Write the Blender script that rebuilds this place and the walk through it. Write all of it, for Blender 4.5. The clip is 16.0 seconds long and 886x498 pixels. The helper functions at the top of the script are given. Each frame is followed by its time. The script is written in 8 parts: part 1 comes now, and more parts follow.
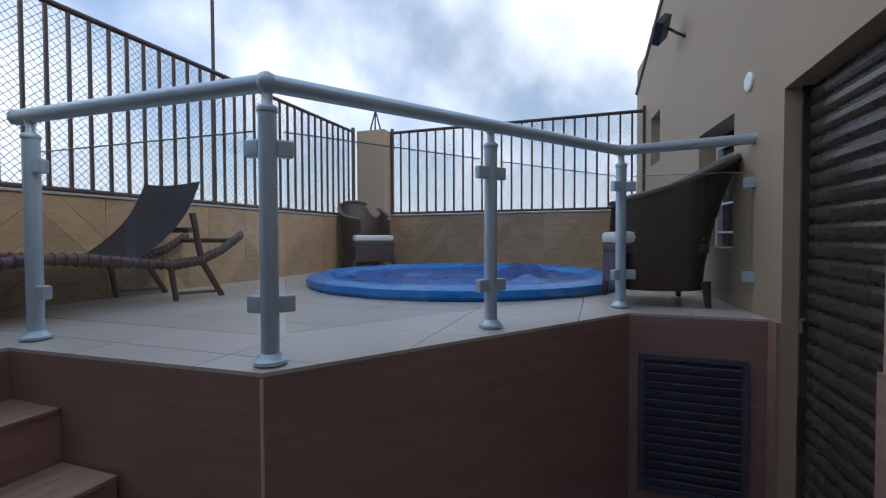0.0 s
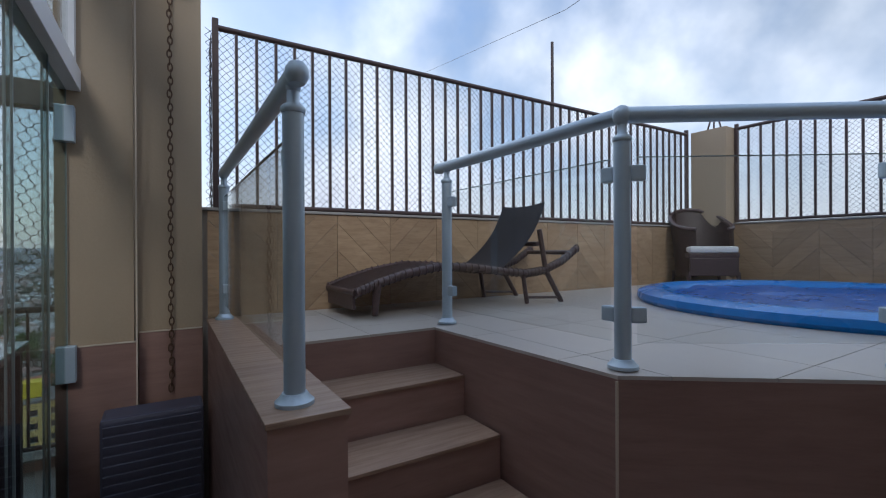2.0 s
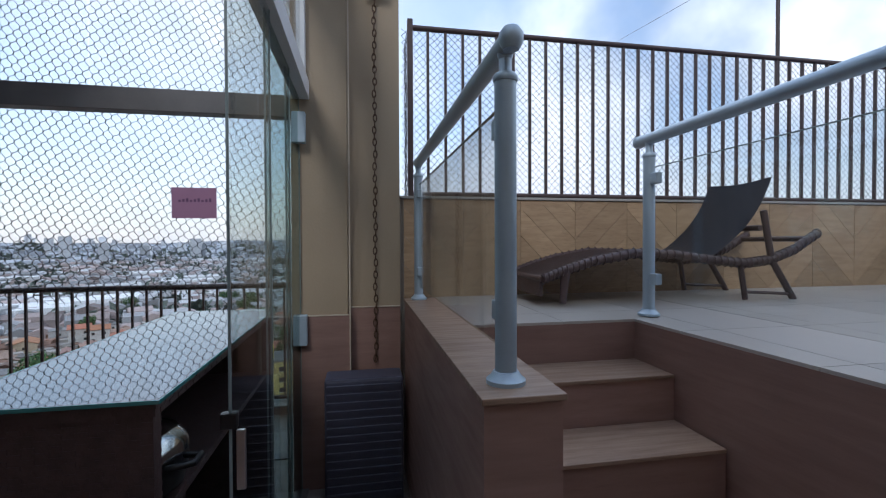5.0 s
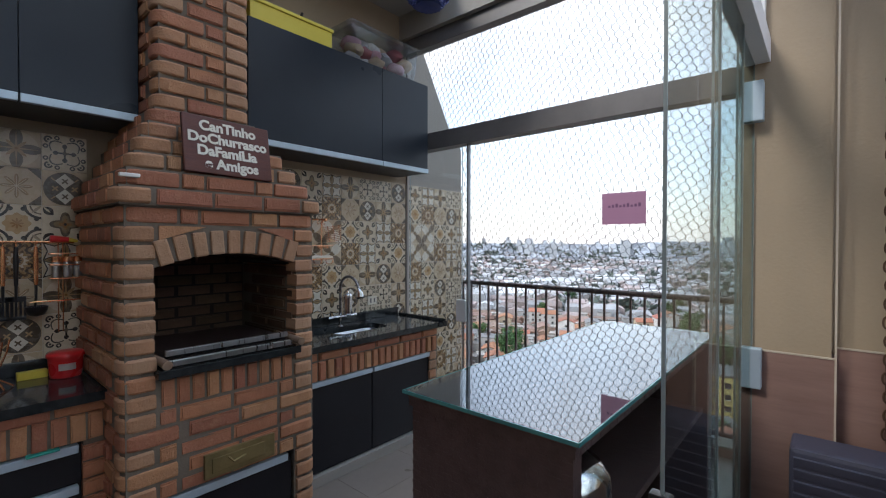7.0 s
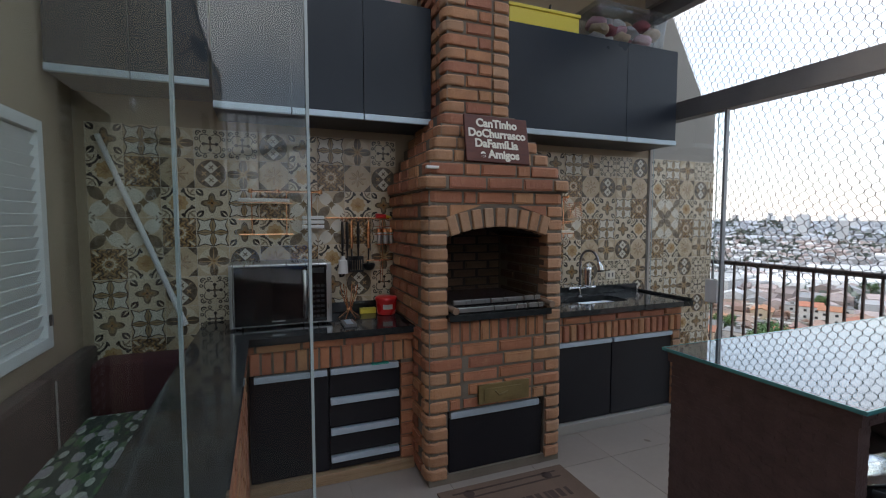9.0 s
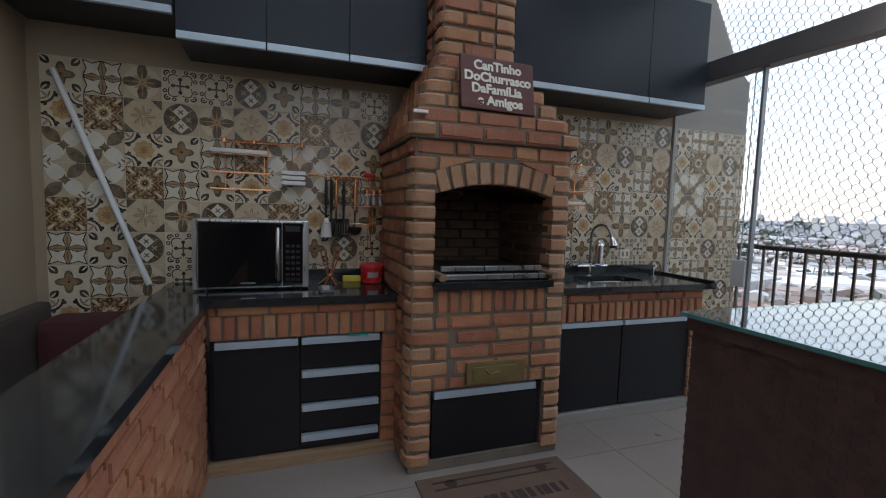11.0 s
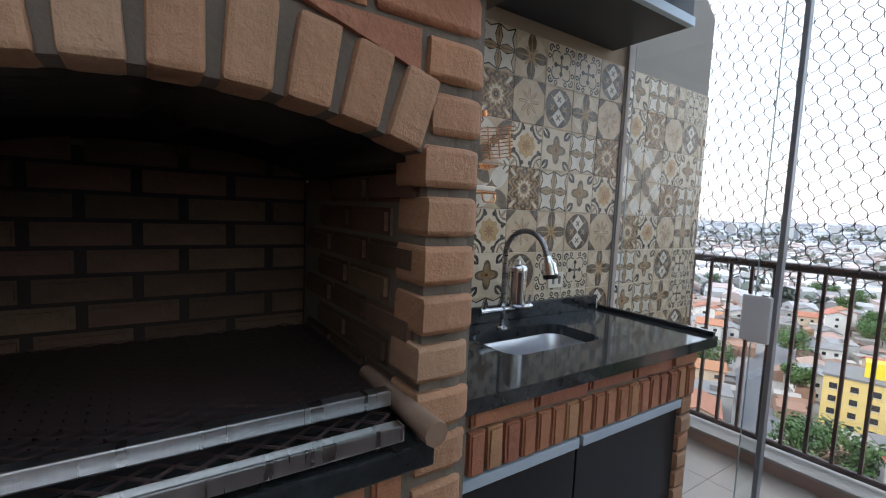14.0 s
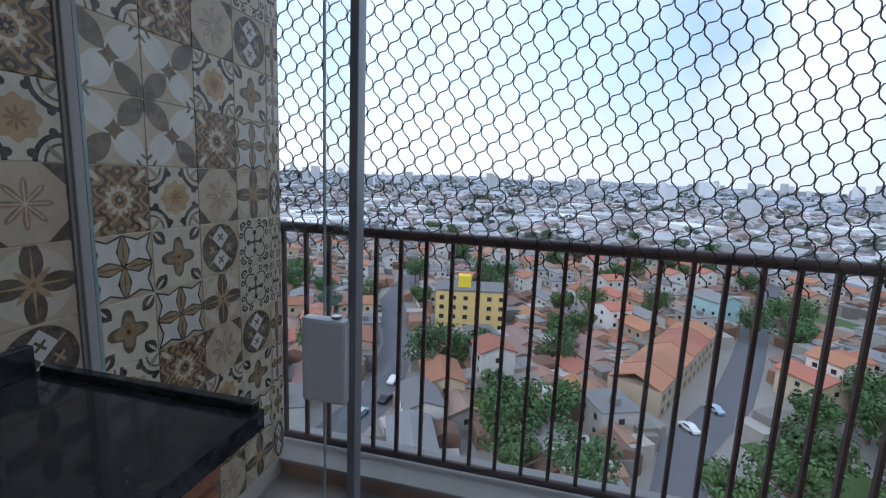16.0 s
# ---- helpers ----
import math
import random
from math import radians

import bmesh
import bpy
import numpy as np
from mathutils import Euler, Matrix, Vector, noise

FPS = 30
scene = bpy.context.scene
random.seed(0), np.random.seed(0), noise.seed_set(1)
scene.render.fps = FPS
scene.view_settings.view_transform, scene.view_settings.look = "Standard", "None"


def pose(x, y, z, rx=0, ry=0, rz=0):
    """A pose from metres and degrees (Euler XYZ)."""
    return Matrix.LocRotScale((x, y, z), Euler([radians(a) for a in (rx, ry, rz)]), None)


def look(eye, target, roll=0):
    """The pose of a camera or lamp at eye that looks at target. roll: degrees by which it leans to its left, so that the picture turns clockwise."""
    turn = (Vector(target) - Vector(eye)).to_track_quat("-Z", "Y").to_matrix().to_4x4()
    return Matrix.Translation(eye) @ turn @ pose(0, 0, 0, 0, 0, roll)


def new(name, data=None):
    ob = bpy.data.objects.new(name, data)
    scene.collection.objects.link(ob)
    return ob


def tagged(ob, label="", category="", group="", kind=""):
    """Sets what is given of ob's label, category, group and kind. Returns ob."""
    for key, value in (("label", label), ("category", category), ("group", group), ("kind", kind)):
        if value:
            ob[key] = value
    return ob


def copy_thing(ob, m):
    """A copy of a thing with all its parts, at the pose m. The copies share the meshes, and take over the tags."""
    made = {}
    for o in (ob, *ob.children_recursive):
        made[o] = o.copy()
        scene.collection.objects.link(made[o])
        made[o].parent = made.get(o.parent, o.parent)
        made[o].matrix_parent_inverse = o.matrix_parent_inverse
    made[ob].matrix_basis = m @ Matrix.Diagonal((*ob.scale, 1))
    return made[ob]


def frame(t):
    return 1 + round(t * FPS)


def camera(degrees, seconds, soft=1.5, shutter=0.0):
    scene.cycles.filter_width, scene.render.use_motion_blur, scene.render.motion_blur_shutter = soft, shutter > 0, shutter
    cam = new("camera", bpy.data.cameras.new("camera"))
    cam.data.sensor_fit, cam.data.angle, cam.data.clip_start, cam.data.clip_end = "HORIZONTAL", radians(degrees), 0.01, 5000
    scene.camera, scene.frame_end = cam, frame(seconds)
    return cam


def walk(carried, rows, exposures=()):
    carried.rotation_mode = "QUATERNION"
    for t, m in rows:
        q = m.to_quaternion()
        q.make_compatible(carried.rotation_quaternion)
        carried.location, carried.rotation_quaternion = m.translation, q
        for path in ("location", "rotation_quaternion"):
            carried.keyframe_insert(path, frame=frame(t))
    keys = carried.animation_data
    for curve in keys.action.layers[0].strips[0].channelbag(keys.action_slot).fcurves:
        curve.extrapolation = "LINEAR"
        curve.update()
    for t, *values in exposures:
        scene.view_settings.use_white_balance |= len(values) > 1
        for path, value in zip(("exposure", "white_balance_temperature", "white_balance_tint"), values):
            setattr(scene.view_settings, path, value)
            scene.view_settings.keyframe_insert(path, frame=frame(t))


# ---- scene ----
cam = camera(89.6, 16.0, 1.1)
PATH = [
    (0, (0.079, -0.002, 1.679), (-0.581, 1.885, 1.628), -0.2),
    (0.5, (0.086, -0.058, 1.691), (-1.016, 1.61, 1.649), 0.2),
    (1, (0.098, -0.114, 1.703), (-1.301, 1.316, 1.681), 0.4),
    (1.5, (0.117, -0.171, 1.709), (-1.49, 1.019, 1.702), 0.1),
    (2, (0.097, -0.221, 1.705), (-1.607, 0.826, 1.703), -0.3),
    (2.5, (0.09, -0.268, 1.699), (-1.734, 0.552, 1.7), -0.7),
    (3, (0.126, -0.295, 1.699), (-1.759, 0.373, 1.701), -1.0),
    (3.2, (0.138, -0.3, 1.694), (-1.775, 0.284, 1.695), -1.1),
    (5.3, (-0.126, -0.315, 1.653), (-2.109, -0.058, 1.602), 0.2),
    (5.5, (-0.2, -0.31, 1.659), (-2.197, -0.216, 1.601), 0.0),
    (5.6, (-0.238, -0.309, 1.661), (-2.237, -0.311, 1.603), 0.2),
    (6, (-0.352, -0.311, 1.685), (-2.303, -0.749, 1.629), 0.1),
    (6.5, (-0.409, -0.366, 1.696), (-2.17, -1.313, 1.662), 0.2),
    (6.7, (-0.436, -0.341, 1.713), (-2.083, -1.475, 1.667), 0.0),
    (7, (-0.374, -0.424, 1.695), (-1.892, -1.727, 1.671), 0.1),
    (7.5, (-0.281, -0.393, 1.691), (-1.544, -1.943, 1.671), -0.2),
    (8, (-0.179, -0.331, 1.694), (-1.255, -2.017, 1.663), -0.1),
    (8.5, (-0.112, -0.286, 1.674), (-1.019, -2.068, 1.621), -0.1),
    (9, (-0.052, -0.263, 1.678), (-0.781, -2.121, 1.553), -0.0),
    (9.2, (-0.027, -0.251, 1.682), (-0.694, -2.132, 1.546), 0.1),
    (11.3, (-0.441, -0.583, 1.448), (-1.099, -2.462, 1.26), 2.0),
    (11.5, (-0.532, -0.652, 1.428), (-1.18, -2.532, 1.224), 2.0),
    (12, (-0.721, -1.003, 1.376), (-1.353, -2.889, 1.165), 1.9),
    (12.5, (-0.885, -1.347, 1.392), (-1.488, -3.241, 1.169), 1.8),
    (13, (-1.064, -1.632, 1.470), (-1.634, -3.533, 1.226), 1.6),
    (13.5, (-1.19, -1.825, 1.496), (-1.838, -3.704, 1.285), 0.6),
    (14, (-1.409, -2.157, 1.49), (-2.527, -3.805, 1.311), 2.5),
    (14.5, (-1.653, -2.324, 1.484), (-3.089, -3.702, 1.288), 2.3),
    (15, (-1.978, -2.404, 1.476), (-3.604, -3.555, 1.294), 1.8),
    (15.3, (-2.193, -2.47, 1.431), (-3.939, -3.428, 1.246), 1.4),
    (15.5, (-2.326, -2.514, 1.465), (-4.148, -3.305, 1.236), 2.9),
    (16, (-2.703, -2.477, 1.504), (-4.622, -2.941, 1.187), 2.4),
]
EXPOSURES = [
    (0.0, 0.68, 5900, 9), (2.0, 0.62, 5900, 9), (3.2, 0.60, 5900, 9), (5.3, 0.84, 5850, 9), (6.0, 1.10, 6050, 9), (7.0, 1.58, 6350, 10),
    (8.5, 1.72, 6650, 10), (9.2, 1.52, 6650, 10), (11.3, 1.50, 6600, 10), (12.0, 1.54, 6500, 10), (12.5, 2.45, 6500, 10), (13.0, 3.2, 6500, 10), (13.4, 3.1, 6500, 10), (14.0, 1.95, 6500, 10),
    (14.5, 1.36, 6400, 10), (15.0, 1.20, 6150, 10), (15.5, 0.98, 5800, 10), (16.0, 0.90, 5700, 10),
]
walk(cam, [(t, look(eye, target, roll)) for t, eye, target, roll in PATH], EXPOSURES)

# ---- world, sun, exposure ----
SUN_ELEV, SUN_AZ = radians(38), radians(250)
world = bpy.data.worlds.new("world")
scene.world = world
world.use_nodes = True
wn, wl = world.node_tree.nodes, world.node_tree.links
wn.clear()
w_out = wn.new("ShaderNodeOutputWorld")
w_bg = wn.new("ShaderNodeBackground")
w_sky = wn.new("ShaderNodeTexSky")
w_sky.sky_type, w_sky.sun_disc = "NISHITA", False
w_sky.sun_elevation, w_sky.sun_rotation = SUN_ELEV, SUN_AZ
w_sky.air_density, w_sky.dust_density, w_sky.ozone_density = 1.0, 0.7, 1.5
w_cloud = wn.new("ShaderNodeTexNoise")
w_cloud.inputs["Scale"].default_value, w_cloud.inputs["Detail"].default_value = 1.7, 7.0
w_cloud.inputs["Roughness"].default_value = 0.52
w_ramp = wn.new("ShaderNodeValToRGB")
w_ramp.color_ramp.elements[0].color = (0.22, 0.22, 0.22, 1)
w_ramp.color_ramp.elements[0].position, w_ramp.color_ramp.elements[1].position = 0.43, 0.585
w_tone = wn.new("ShaderNodeTexNoise")
w_tone.inputs["Scale"].default_value, w_tone.inputs["Detail"].default_value = 3.3, 5.0
w_white = wn.new("ShaderNodeValToRGB")
w_white.color_ramp.elements[0].position, w_white.color_ramp.elements[1].position = 0.38, 0.62
w_white.color_ramp.elements[0].color = (3.2, 3.65, 4.35, 1)
w_white.color_ramp.elements[1].color = (7.3, 7.45, 7.8, 1)
w_mix = wn.new("ShaderNodeMix")
w_mix.data_type = "RGBA"
wl.new(w_cloud.outputs[0], w_ramp.inputs[0])
wl.new(w_tone.outputs[0], w_white.inputs[0])
wl.new(w_ramp.outputs[0], w_mix.inputs[0])
wl.new(w_sky.outputs[0], w_mix.inputs[6])
wl.new(w_white.outputs[0], w_mix.inputs[7])
w_co = wn.new("ShaderNodeTexCoord")
w_sep = wn.new("ShaderNodeSeparateXYZ")
w_low = wn.new("ShaderNodeMapRange")
w_low.inputs["From Min"].default_value, w_low.inputs["From Max"].default_value = 0.0, 0.24
w_low.inputs["To Min"].default_value, w_low.inputs["To Max"].default_value = 0.85, 0.0
w_haze = wn.new("ShaderNodeMix")
w_haze.data_type = "RGBA"
w_haze.inputs[7].default_value = (5.6, 5.6, 6.2, 1)
wl.new(w_co.outputs["Generated"], w_sep.inputs[0])
wl.new(w_sep.outputs[2], w_low.inputs[0])
wl.new(w_low.outputs[0], w_haze.inputs[0])
wl.new(w_mix.outputs[2], w_haze.inputs[6])
wl.new(w_haze.outputs[2], w_bg.inputs[0])
# an overcast sky is brightest overhead
w_top = wn.new("ShaderNodeMapRange")
w_top.interpolation_type = "SMOOTHSTEP"
w_top.inputs["From Min"].default_value, w_top.inputs["From Max"].default_value = 0.35, 1.0
w_top.inputs["To Min"].default_value, w_top.inputs["To Max"].default_value = 0.10, 0.165
wl.new(w_sep.outputs[2], w_top.inputs[0])
wl.new(w_top.outputs[0], w_bg.inputs[1])
wl.new(w_bg.outputs[0], w_out.inputs[0])

sun = new("sun", bpy.data.lights.new("sun", "SUN"))
sun.data.energy, sun.data.angle, sun.data.color = 0.7, radians(14), (1.0, 0.95, 0.88)
sun.matrix_world = look((0, 0, 20), (-math.sin(SUN_AZ) * -20 * math.cos(SUN_ELEV), -math.cos(SUN_AZ) * 20 * math.cos(SUN_ELEV), 20 - 20 * math.sin(SUN_ELEV)))

# ---- materials ----
class Ex:
    """A value in a node tree, with arithmetic."""
    def __init__(self, tree, sock):
        self.t, self.s = tree, sock

    def op(self, kind, *others, clamp=False):
        n = self.t.nodes.new("ShaderNodeMath")
        n.operation, n.use_clamp = kind, clamp
        for i, o in enumerate((self, *others)):
            if isinstance(o, Ex):
                self.t.links.new(o.s, n.inputs[i])
            else:
                n.inputs[i].default_value = o
        return Ex(self.t, n.outputs[0])

    def __add__(self, o): return self.op("ADD", o)
    def __sub__(self, o): return self.op("SUBTRACT", o)
    def __mul__(self, o): return self.op("MULTIPLY", o)
    def __truediv__(self, o): return self.op("DIVIDE", o)
    def __lt__(self, o): return self.op("LESS_THAN", o)
    def __gt__(self, o): return self.op("GREATER_THAN", o)
    def __pow__(self, o): return self.op("POWER", o)
    def abs(self): return self.op("ABSOLUTE")
    def cos(self): return self.op("COSINE")
    def sqrt(self): return self.op("SQRT")
    def min(self, o): return self.op("MINIMUM", o)
    def max(self, o): return self.op("MAXIMUM", o)
    def inv(self): return (self * -1.0) + 1.0


def rgb(c):
    return (*c, 1.0)


def mixcol(tree, fac, a, b, mode="MIX"):
    n = tree.nodes.new("ShaderNodeMix")
    n.data_type, n.blend_type = "RGBA", mode
    for i, v in ((0, fac), (6, a), (7, b)):
        if isinstance(v, Ex):
            tree.links.new(v.s, n.inputs[i])
        elif isinstance(v, bpy.types.NodeSocket):
            tree.links.new(v, n.inputs[i])
        else:
            n.inputs[i].default_value = v if i == 0 else rgb(v)
    return n.outputs[2]


def base(name, rough=0.6, metal=0.0):
    m = bpy.data.materials.new(name)
    m.use_nodes = True
    b = m.node_tree.nodes["Principled BSDF"]
    b.inputs["Roughness"].default_value, b.inputs["Metallic"].default_value = rough, metal
    return m, m.node_tree, b


def coords(tree, scale=(1, 1, 1), space="Object"):
    c = tree.nodes.new("ShaderNodeTexCoord")
    mp = tree.nodes.new("ShaderNodeMapping")
    mp.inputs["Scale"].default_value = scale
    tree.links.new(c.outputs[space], mp.inputs[0])
    return mp.outputs[0]


def noise_tex(tree, vec, scale, detail=4.0, rough=0.55):
    n = tree.nodes.new("ShaderNodeTexNoise")
    n.inputs["Scale"].default_value, n.inputs["Detail"].default_value = scale, detail
    n.inputs["Roughness"].default_value = rough
    if vec is not None:
        tree.links.new(vec, n.inputs["Vector"])
    return Ex(tree, n.outputs[0])


def bump(tree, b, height, strength, dist=0.01):
    n = tree.nodes.new("ShaderNodeBump")
    n.inputs["Strength"].default_value, n.inputs["Distance"].default_value = strength, dist
    tree.links.new(height.s, n.inputs["Height"])
    tree.links.new(n.outputs[0], b.inputs["Normal"])


def stretch(e, lo, hi):
    return ((e - lo) * (1.0 / (hi - lo))).op("MINIMUM", 1.0).op("MAXIMUM", 0.0)


def mat(name, c1, c2, rough=0.6, metal=0.0, big=2.0, fine=40.0, amount=0.15, dist=0.004, scale=(1, 1, 1), island=0.0, vary=0.0, rvar=0.12):
    """A surface with blotches at a large scale and grain at a small one."""
    m, t, b = base(name, rough, metal)
    v = coords(t, scale)
    n1 = stretch(noise_tex(t, v, big, 3.0), 0.3, 0.7)
    n2 = noise_tex(t, v, fine, 5.0)
    f = (n1 * 0.6) + (n2 * 0.4)
    col = mixcol(t, f, c1, c2)
    if vary:
        info = t.nodes.new("ShaderNodeObjectInfo")
        r = Ex(t, info.outputs["Random"])
        hsv = t.nodes.new("ShaderNodeHueSaturation")
        t.links.new((((r - 0.5) * vary) + 1.0).s, hsv.inputs["Value"])
        r2 = (r * 7.31).op("FRACT")
        t.links.new((((r2 - 0.5) * vary * 0.06) + 0.5).s, hsv.inputs["Hue"])
        t.links.new(col, hsv.inputs["Color"])
        col = hsv.outputs[0]
    if island:
        geo = t.nodes.new("ShaderNodeNewGeometry")
        r = Ex(t, geo.outputs["Random Per Island"])
        hsv = t.nodes.new("ShaderNodeHueSaturation")
        t.links.new((((r - 0.5) * island) + 1.0).s, hsv.inputs["Value"])
        t.links.new(col, hsv.inputs["Color"])
        col = hsv.outputs[0]
    t.links.new(col, b.inputs["Base Color"])
    t.links.new((((n1 - 0.5) * rvar) + rough).s, b.inputs["Roughness"])
    if amount:
        bump(t, b, n2 + n1 * 0.5, amount, dist)
    return m


def glass_mat(name, tint=(0.93, 0.97, 0.96), rough=0.0, gloss=1.0):
    """Thin clear glass: what lies behind shows, with a mirror-like sheen that grows at grazing angles."""
    m = bpy.data.materials.new(name)
    m.use_nodes = True
    t = m.node_tree
    t.nodes.clear()
    out = t.nodes.new("ShaderNodeOutputMaterial")
    tr = t.nodes.new("ShaderNodeBsdfTransparent")
    tr.inputs[0].default_value = rgb(tint)
    gl = t.nodes.new("ShaderNodeBsdfGlossy")
    gl.inputs["Roughness"].default_value = rough
    fr = t.nodes.new("ShaderNodeLayerWeight")
    fr.inputs[0].default_value = 0.5
    mx = t.nodes.new("ShaderNodeMixShader")
    t.links.new(((((Ex(t, fr.outputs["Facing"]) ** 5.0) * 0.9) + 0.06) * gloss).s, mx.inputs[0])
    t.links.new(tr.outputs[0], mx.inputs[1])
    t.links.new(gl.outputs[0], mx.inputs[2])
    t.links.new(mx.outputs[0], out.inputs[0])
    return m


def wood_tile(name, pale, dark, scale, rough, veins=0.5):
    """Porcelain printed like planks: long streaks, darker veins, a slight sheen."""
    m, t, b = base(name, rough)
    v = coords(t, scale)
    info = t.nodes.new("ShaderNodeObjectInfo")
    add = t.nodes.new("ShaderNodeVectorMath")
    add.operation = "ADD"
    t.links.new(v, add.inputs[0])
    t.links.new(info.outputs["Random"], add.inputs[1])
    warp = noise_tex(t, add.outputs[0], 1.1, 3.0)
    streak = stretch(noise_tex(t, add.outputs[0], 2.6, 6.0, 0.62), 0.32, 0.70)
    vein = stretch(noise_tex(t, add.outputs[0], 7.0, 5.0, 0.7), 0.54, 0.72)
    blot = stretch(noise_tex(t, coords(t), 1.7, 3.0), 0.3, 0.7)
    c = mixcol(t, streak * 0.62 + blot * 0.2, pale, dark)
    c = mixcol(t, vein * veins, c, tuple(k * 0.6 for k in dark))
    hsv = t.nodes.new("ShaderNodeHueSaturation")
    t.links.new((((Ex(t, info.outputs["Random"]) - 0.5) * 0.28) + 1.0).s, hsv.inputs["Value"])
    t.links.new(c, hsv.inputs["Color"])
    t.links.new(hsv.outputs[0], b.inputs["Base Color"])
    t.links.new(((streak * 0.14) + (rough - 0.06)).s, b.inputs["Roughness"])
    bump(t, b, streak + warp * 0.5, 0.10, 0.004)
    return m


M_PAINT = mat("ochre_paint", (0.335, 0.26, 0.175), (0.40, 0.315, 0.22), 0.75, big=1.2, fine=60, amount=0.25)
M_GREYPAINT = mat("grey_paint", (0.30, 0.285, 0.26), (0.36, 0.34, 0.31), 0.75, big=1.2, fine=60, amount=0.2)
M_WOODTILE = wood_tile("brown_wood_look_tile", (0.36, 0.225, 0.185), (0.235, 0.137, 0.11), (0.9, 0.9, 7), 0.38, 0.18)
M_TREAD = wood_tile("wood_look_tread", (0.40, 0.28, 0.20), (0.205, 0.125, 0.085), (14, 1.0, 14), 0.36)
M_PARAPET = wood_tile("beige_wood_look_tile", (0.46, 0.325, 0.20), (0.27, 0.17, 0.095), (1.0, 2.0, 12), 0.42)
M_DECK = mat("grey_beige_tile", (0.42, 0.385, 0.345), (0.52, 0.48, 0.43), 0.36, big=1.5, fine=18, amount=0.06, scale=(1, 3, 1), vary=0.1)
M_FLOOR = mat("grey_floor_tile", (0.225, 0.19, 0.165), (0.31, 0.265, 0.235), 0.32, big=1.3, fine=20, amount=0.05, vary=0.08)
M_GROUT = mat("grout", (0.30, 0.27, 0.23), (0.38, 0.34, 0.29), 0.85, fine=80)
M_TGROUT = mat("tile_grout", (0.55, 0.50, 0.42), (0.64, 0.59, 0.50), 0.8, fine=80)
M_MORTAR = mat("dark_mortar", (0.135, 0.112, 0.088), (0.215, 0.182, 0.146), 0.9, big=5, fine=90, amount=0.6)
def brick_mat(name, tones):
    """Hand-made clay bricks: each one its own mix of the tones, blotched and gritty."""
    m, t, b = base(name, 0.75)
    v = coords(t)
    info = t.nodes.new("ShaderNodeObjectInfo")
    r = Ex(t, info.outputs["Random"])
    ramp = t.nodes.new("ShaderNodeValToRGB")
    cr = ramp.color_ramp
    cr.elements[0].position, cr.elements[0].color = 0.0, rgb(tones[0])
    cr.elements[1].position, cr.elements[1].color = 1.0, rgb(tones[-1])
    for k in range(1, len(tones) - 1):
        e = cr.elements.new(k / (len(tones) - 1))
        e.color = rgb(tones[k])
    t.links.new(r.s, ramp.inputs[0])
    add = t.nodes.new("ShaderNodeVectorMath")
    add.operation = "ADD"
    t.links.new(v, add.inputs[0])
    t.links.new(info.outputs["Location"], add.inputs[1])
    n1 = stretch(noise_tex(t, add.outputs[0], 9.0, 4.0), 0.3, 0.72)
    n2 = noise_tex(t, add.outputs[0], 75.0, 6.0, 0.65)
    n3 = stretch(noise_tex(t, add.outputs[0], 22.0, 3.0), 0.55, 0.75)
    dark = mixcol(t, n1 * 0.45, ramp.outputs[0], tuple(k * 0.55 for k in tones[1]))
    pale = mixcol(t, n3 * 0.25, dark, (0.54, 0.30, 0.165))
    dust = mixcol(t, stretch(n2, 0.54, 0.80) * 0.14, pale, (0.62, 0.50, 0.38))
    t.links.new(dust, b.inputs["Base Color"])
    bump(t, b, n2 + n1 * 0.6 + n3 * 0.3, 0.7, 0.007)
    return m
M_BRICK = brick_mat("red_clay_brick", ((0.35, 0.135, 0.082), (0.41, 0.165, 0.088), (0.48, 0.215, 0.108), (0.38, 0.14, 0.09), (0.50, 0.25, 0.122), (0.52, 0.29, 0.15)))
M_BUFF = brick_mat("buff_clay_brick", ((0.42, 0.215, 0.115), (0.45, 0.265, 0.155), (0.48, 0.225, 0.11), (0.46, 0.29, 0.18), (0.44, 0.19, 0.095)))
M_SOOT = mat("smoked_brick", (0.035, 0.022, 0.016), (0.21, 0.12, 0.075), 0.85, big=5, fine=60, amount=0.5, vary=0.6)
M_SOOTDARK = mat("soot", (0.012, 0.010, 0.009), (0.05, 0.034, 0.026), 0.9, big=6, fine=60, amount=0.5)
M_IRON = mat("brown_painted_steel", (0.045, 0.028, 0.026), (0.085, 0.055, 0.05), 0.45, big=6, fine=90, amount=0.15)
M_CORD = mat("black_cord", (0.012, 0.013, 0.018), (0.03, 0.032, 0.04), 0.7, fine=300, amount=0.1)
M_ALU = mat("blue_grey_coated_aluminium", (0.42, 0.52, 0.61), (0.52, 0.62, 0.70), 0.38, metal=0.35, big=4, fine=80, amount=0.05)
M_ALUW = mat("white_aluminium", (0.70, 0.71, 0.72), (0.80, 0.81, 0.82), 0.35, big=3, fine=60, amount=0.04)
M_FRAME = mat("dark_grey_aluminium", (0.13, 0.125, 0.125), (0.19, 0.18, 0.18), 0.4, metal=0.2, big=3, fine=60, amount=0.05)
M_CHROME = mat("chrome", (0.68, 0.69, 0.70), (0.80, 0.80, 0.80), 0.13, metal=1.0, big=6, fine=60, amount=0.02, rvar=0.05)
M_STEEL = mat("brushed_steel", (0.48, 0.49, 0.50), (0.62, 0.63, 0.64), 0.3, metal=1.0, big=3, fine=50, amount=0.06, scale=(20, 1, 1))
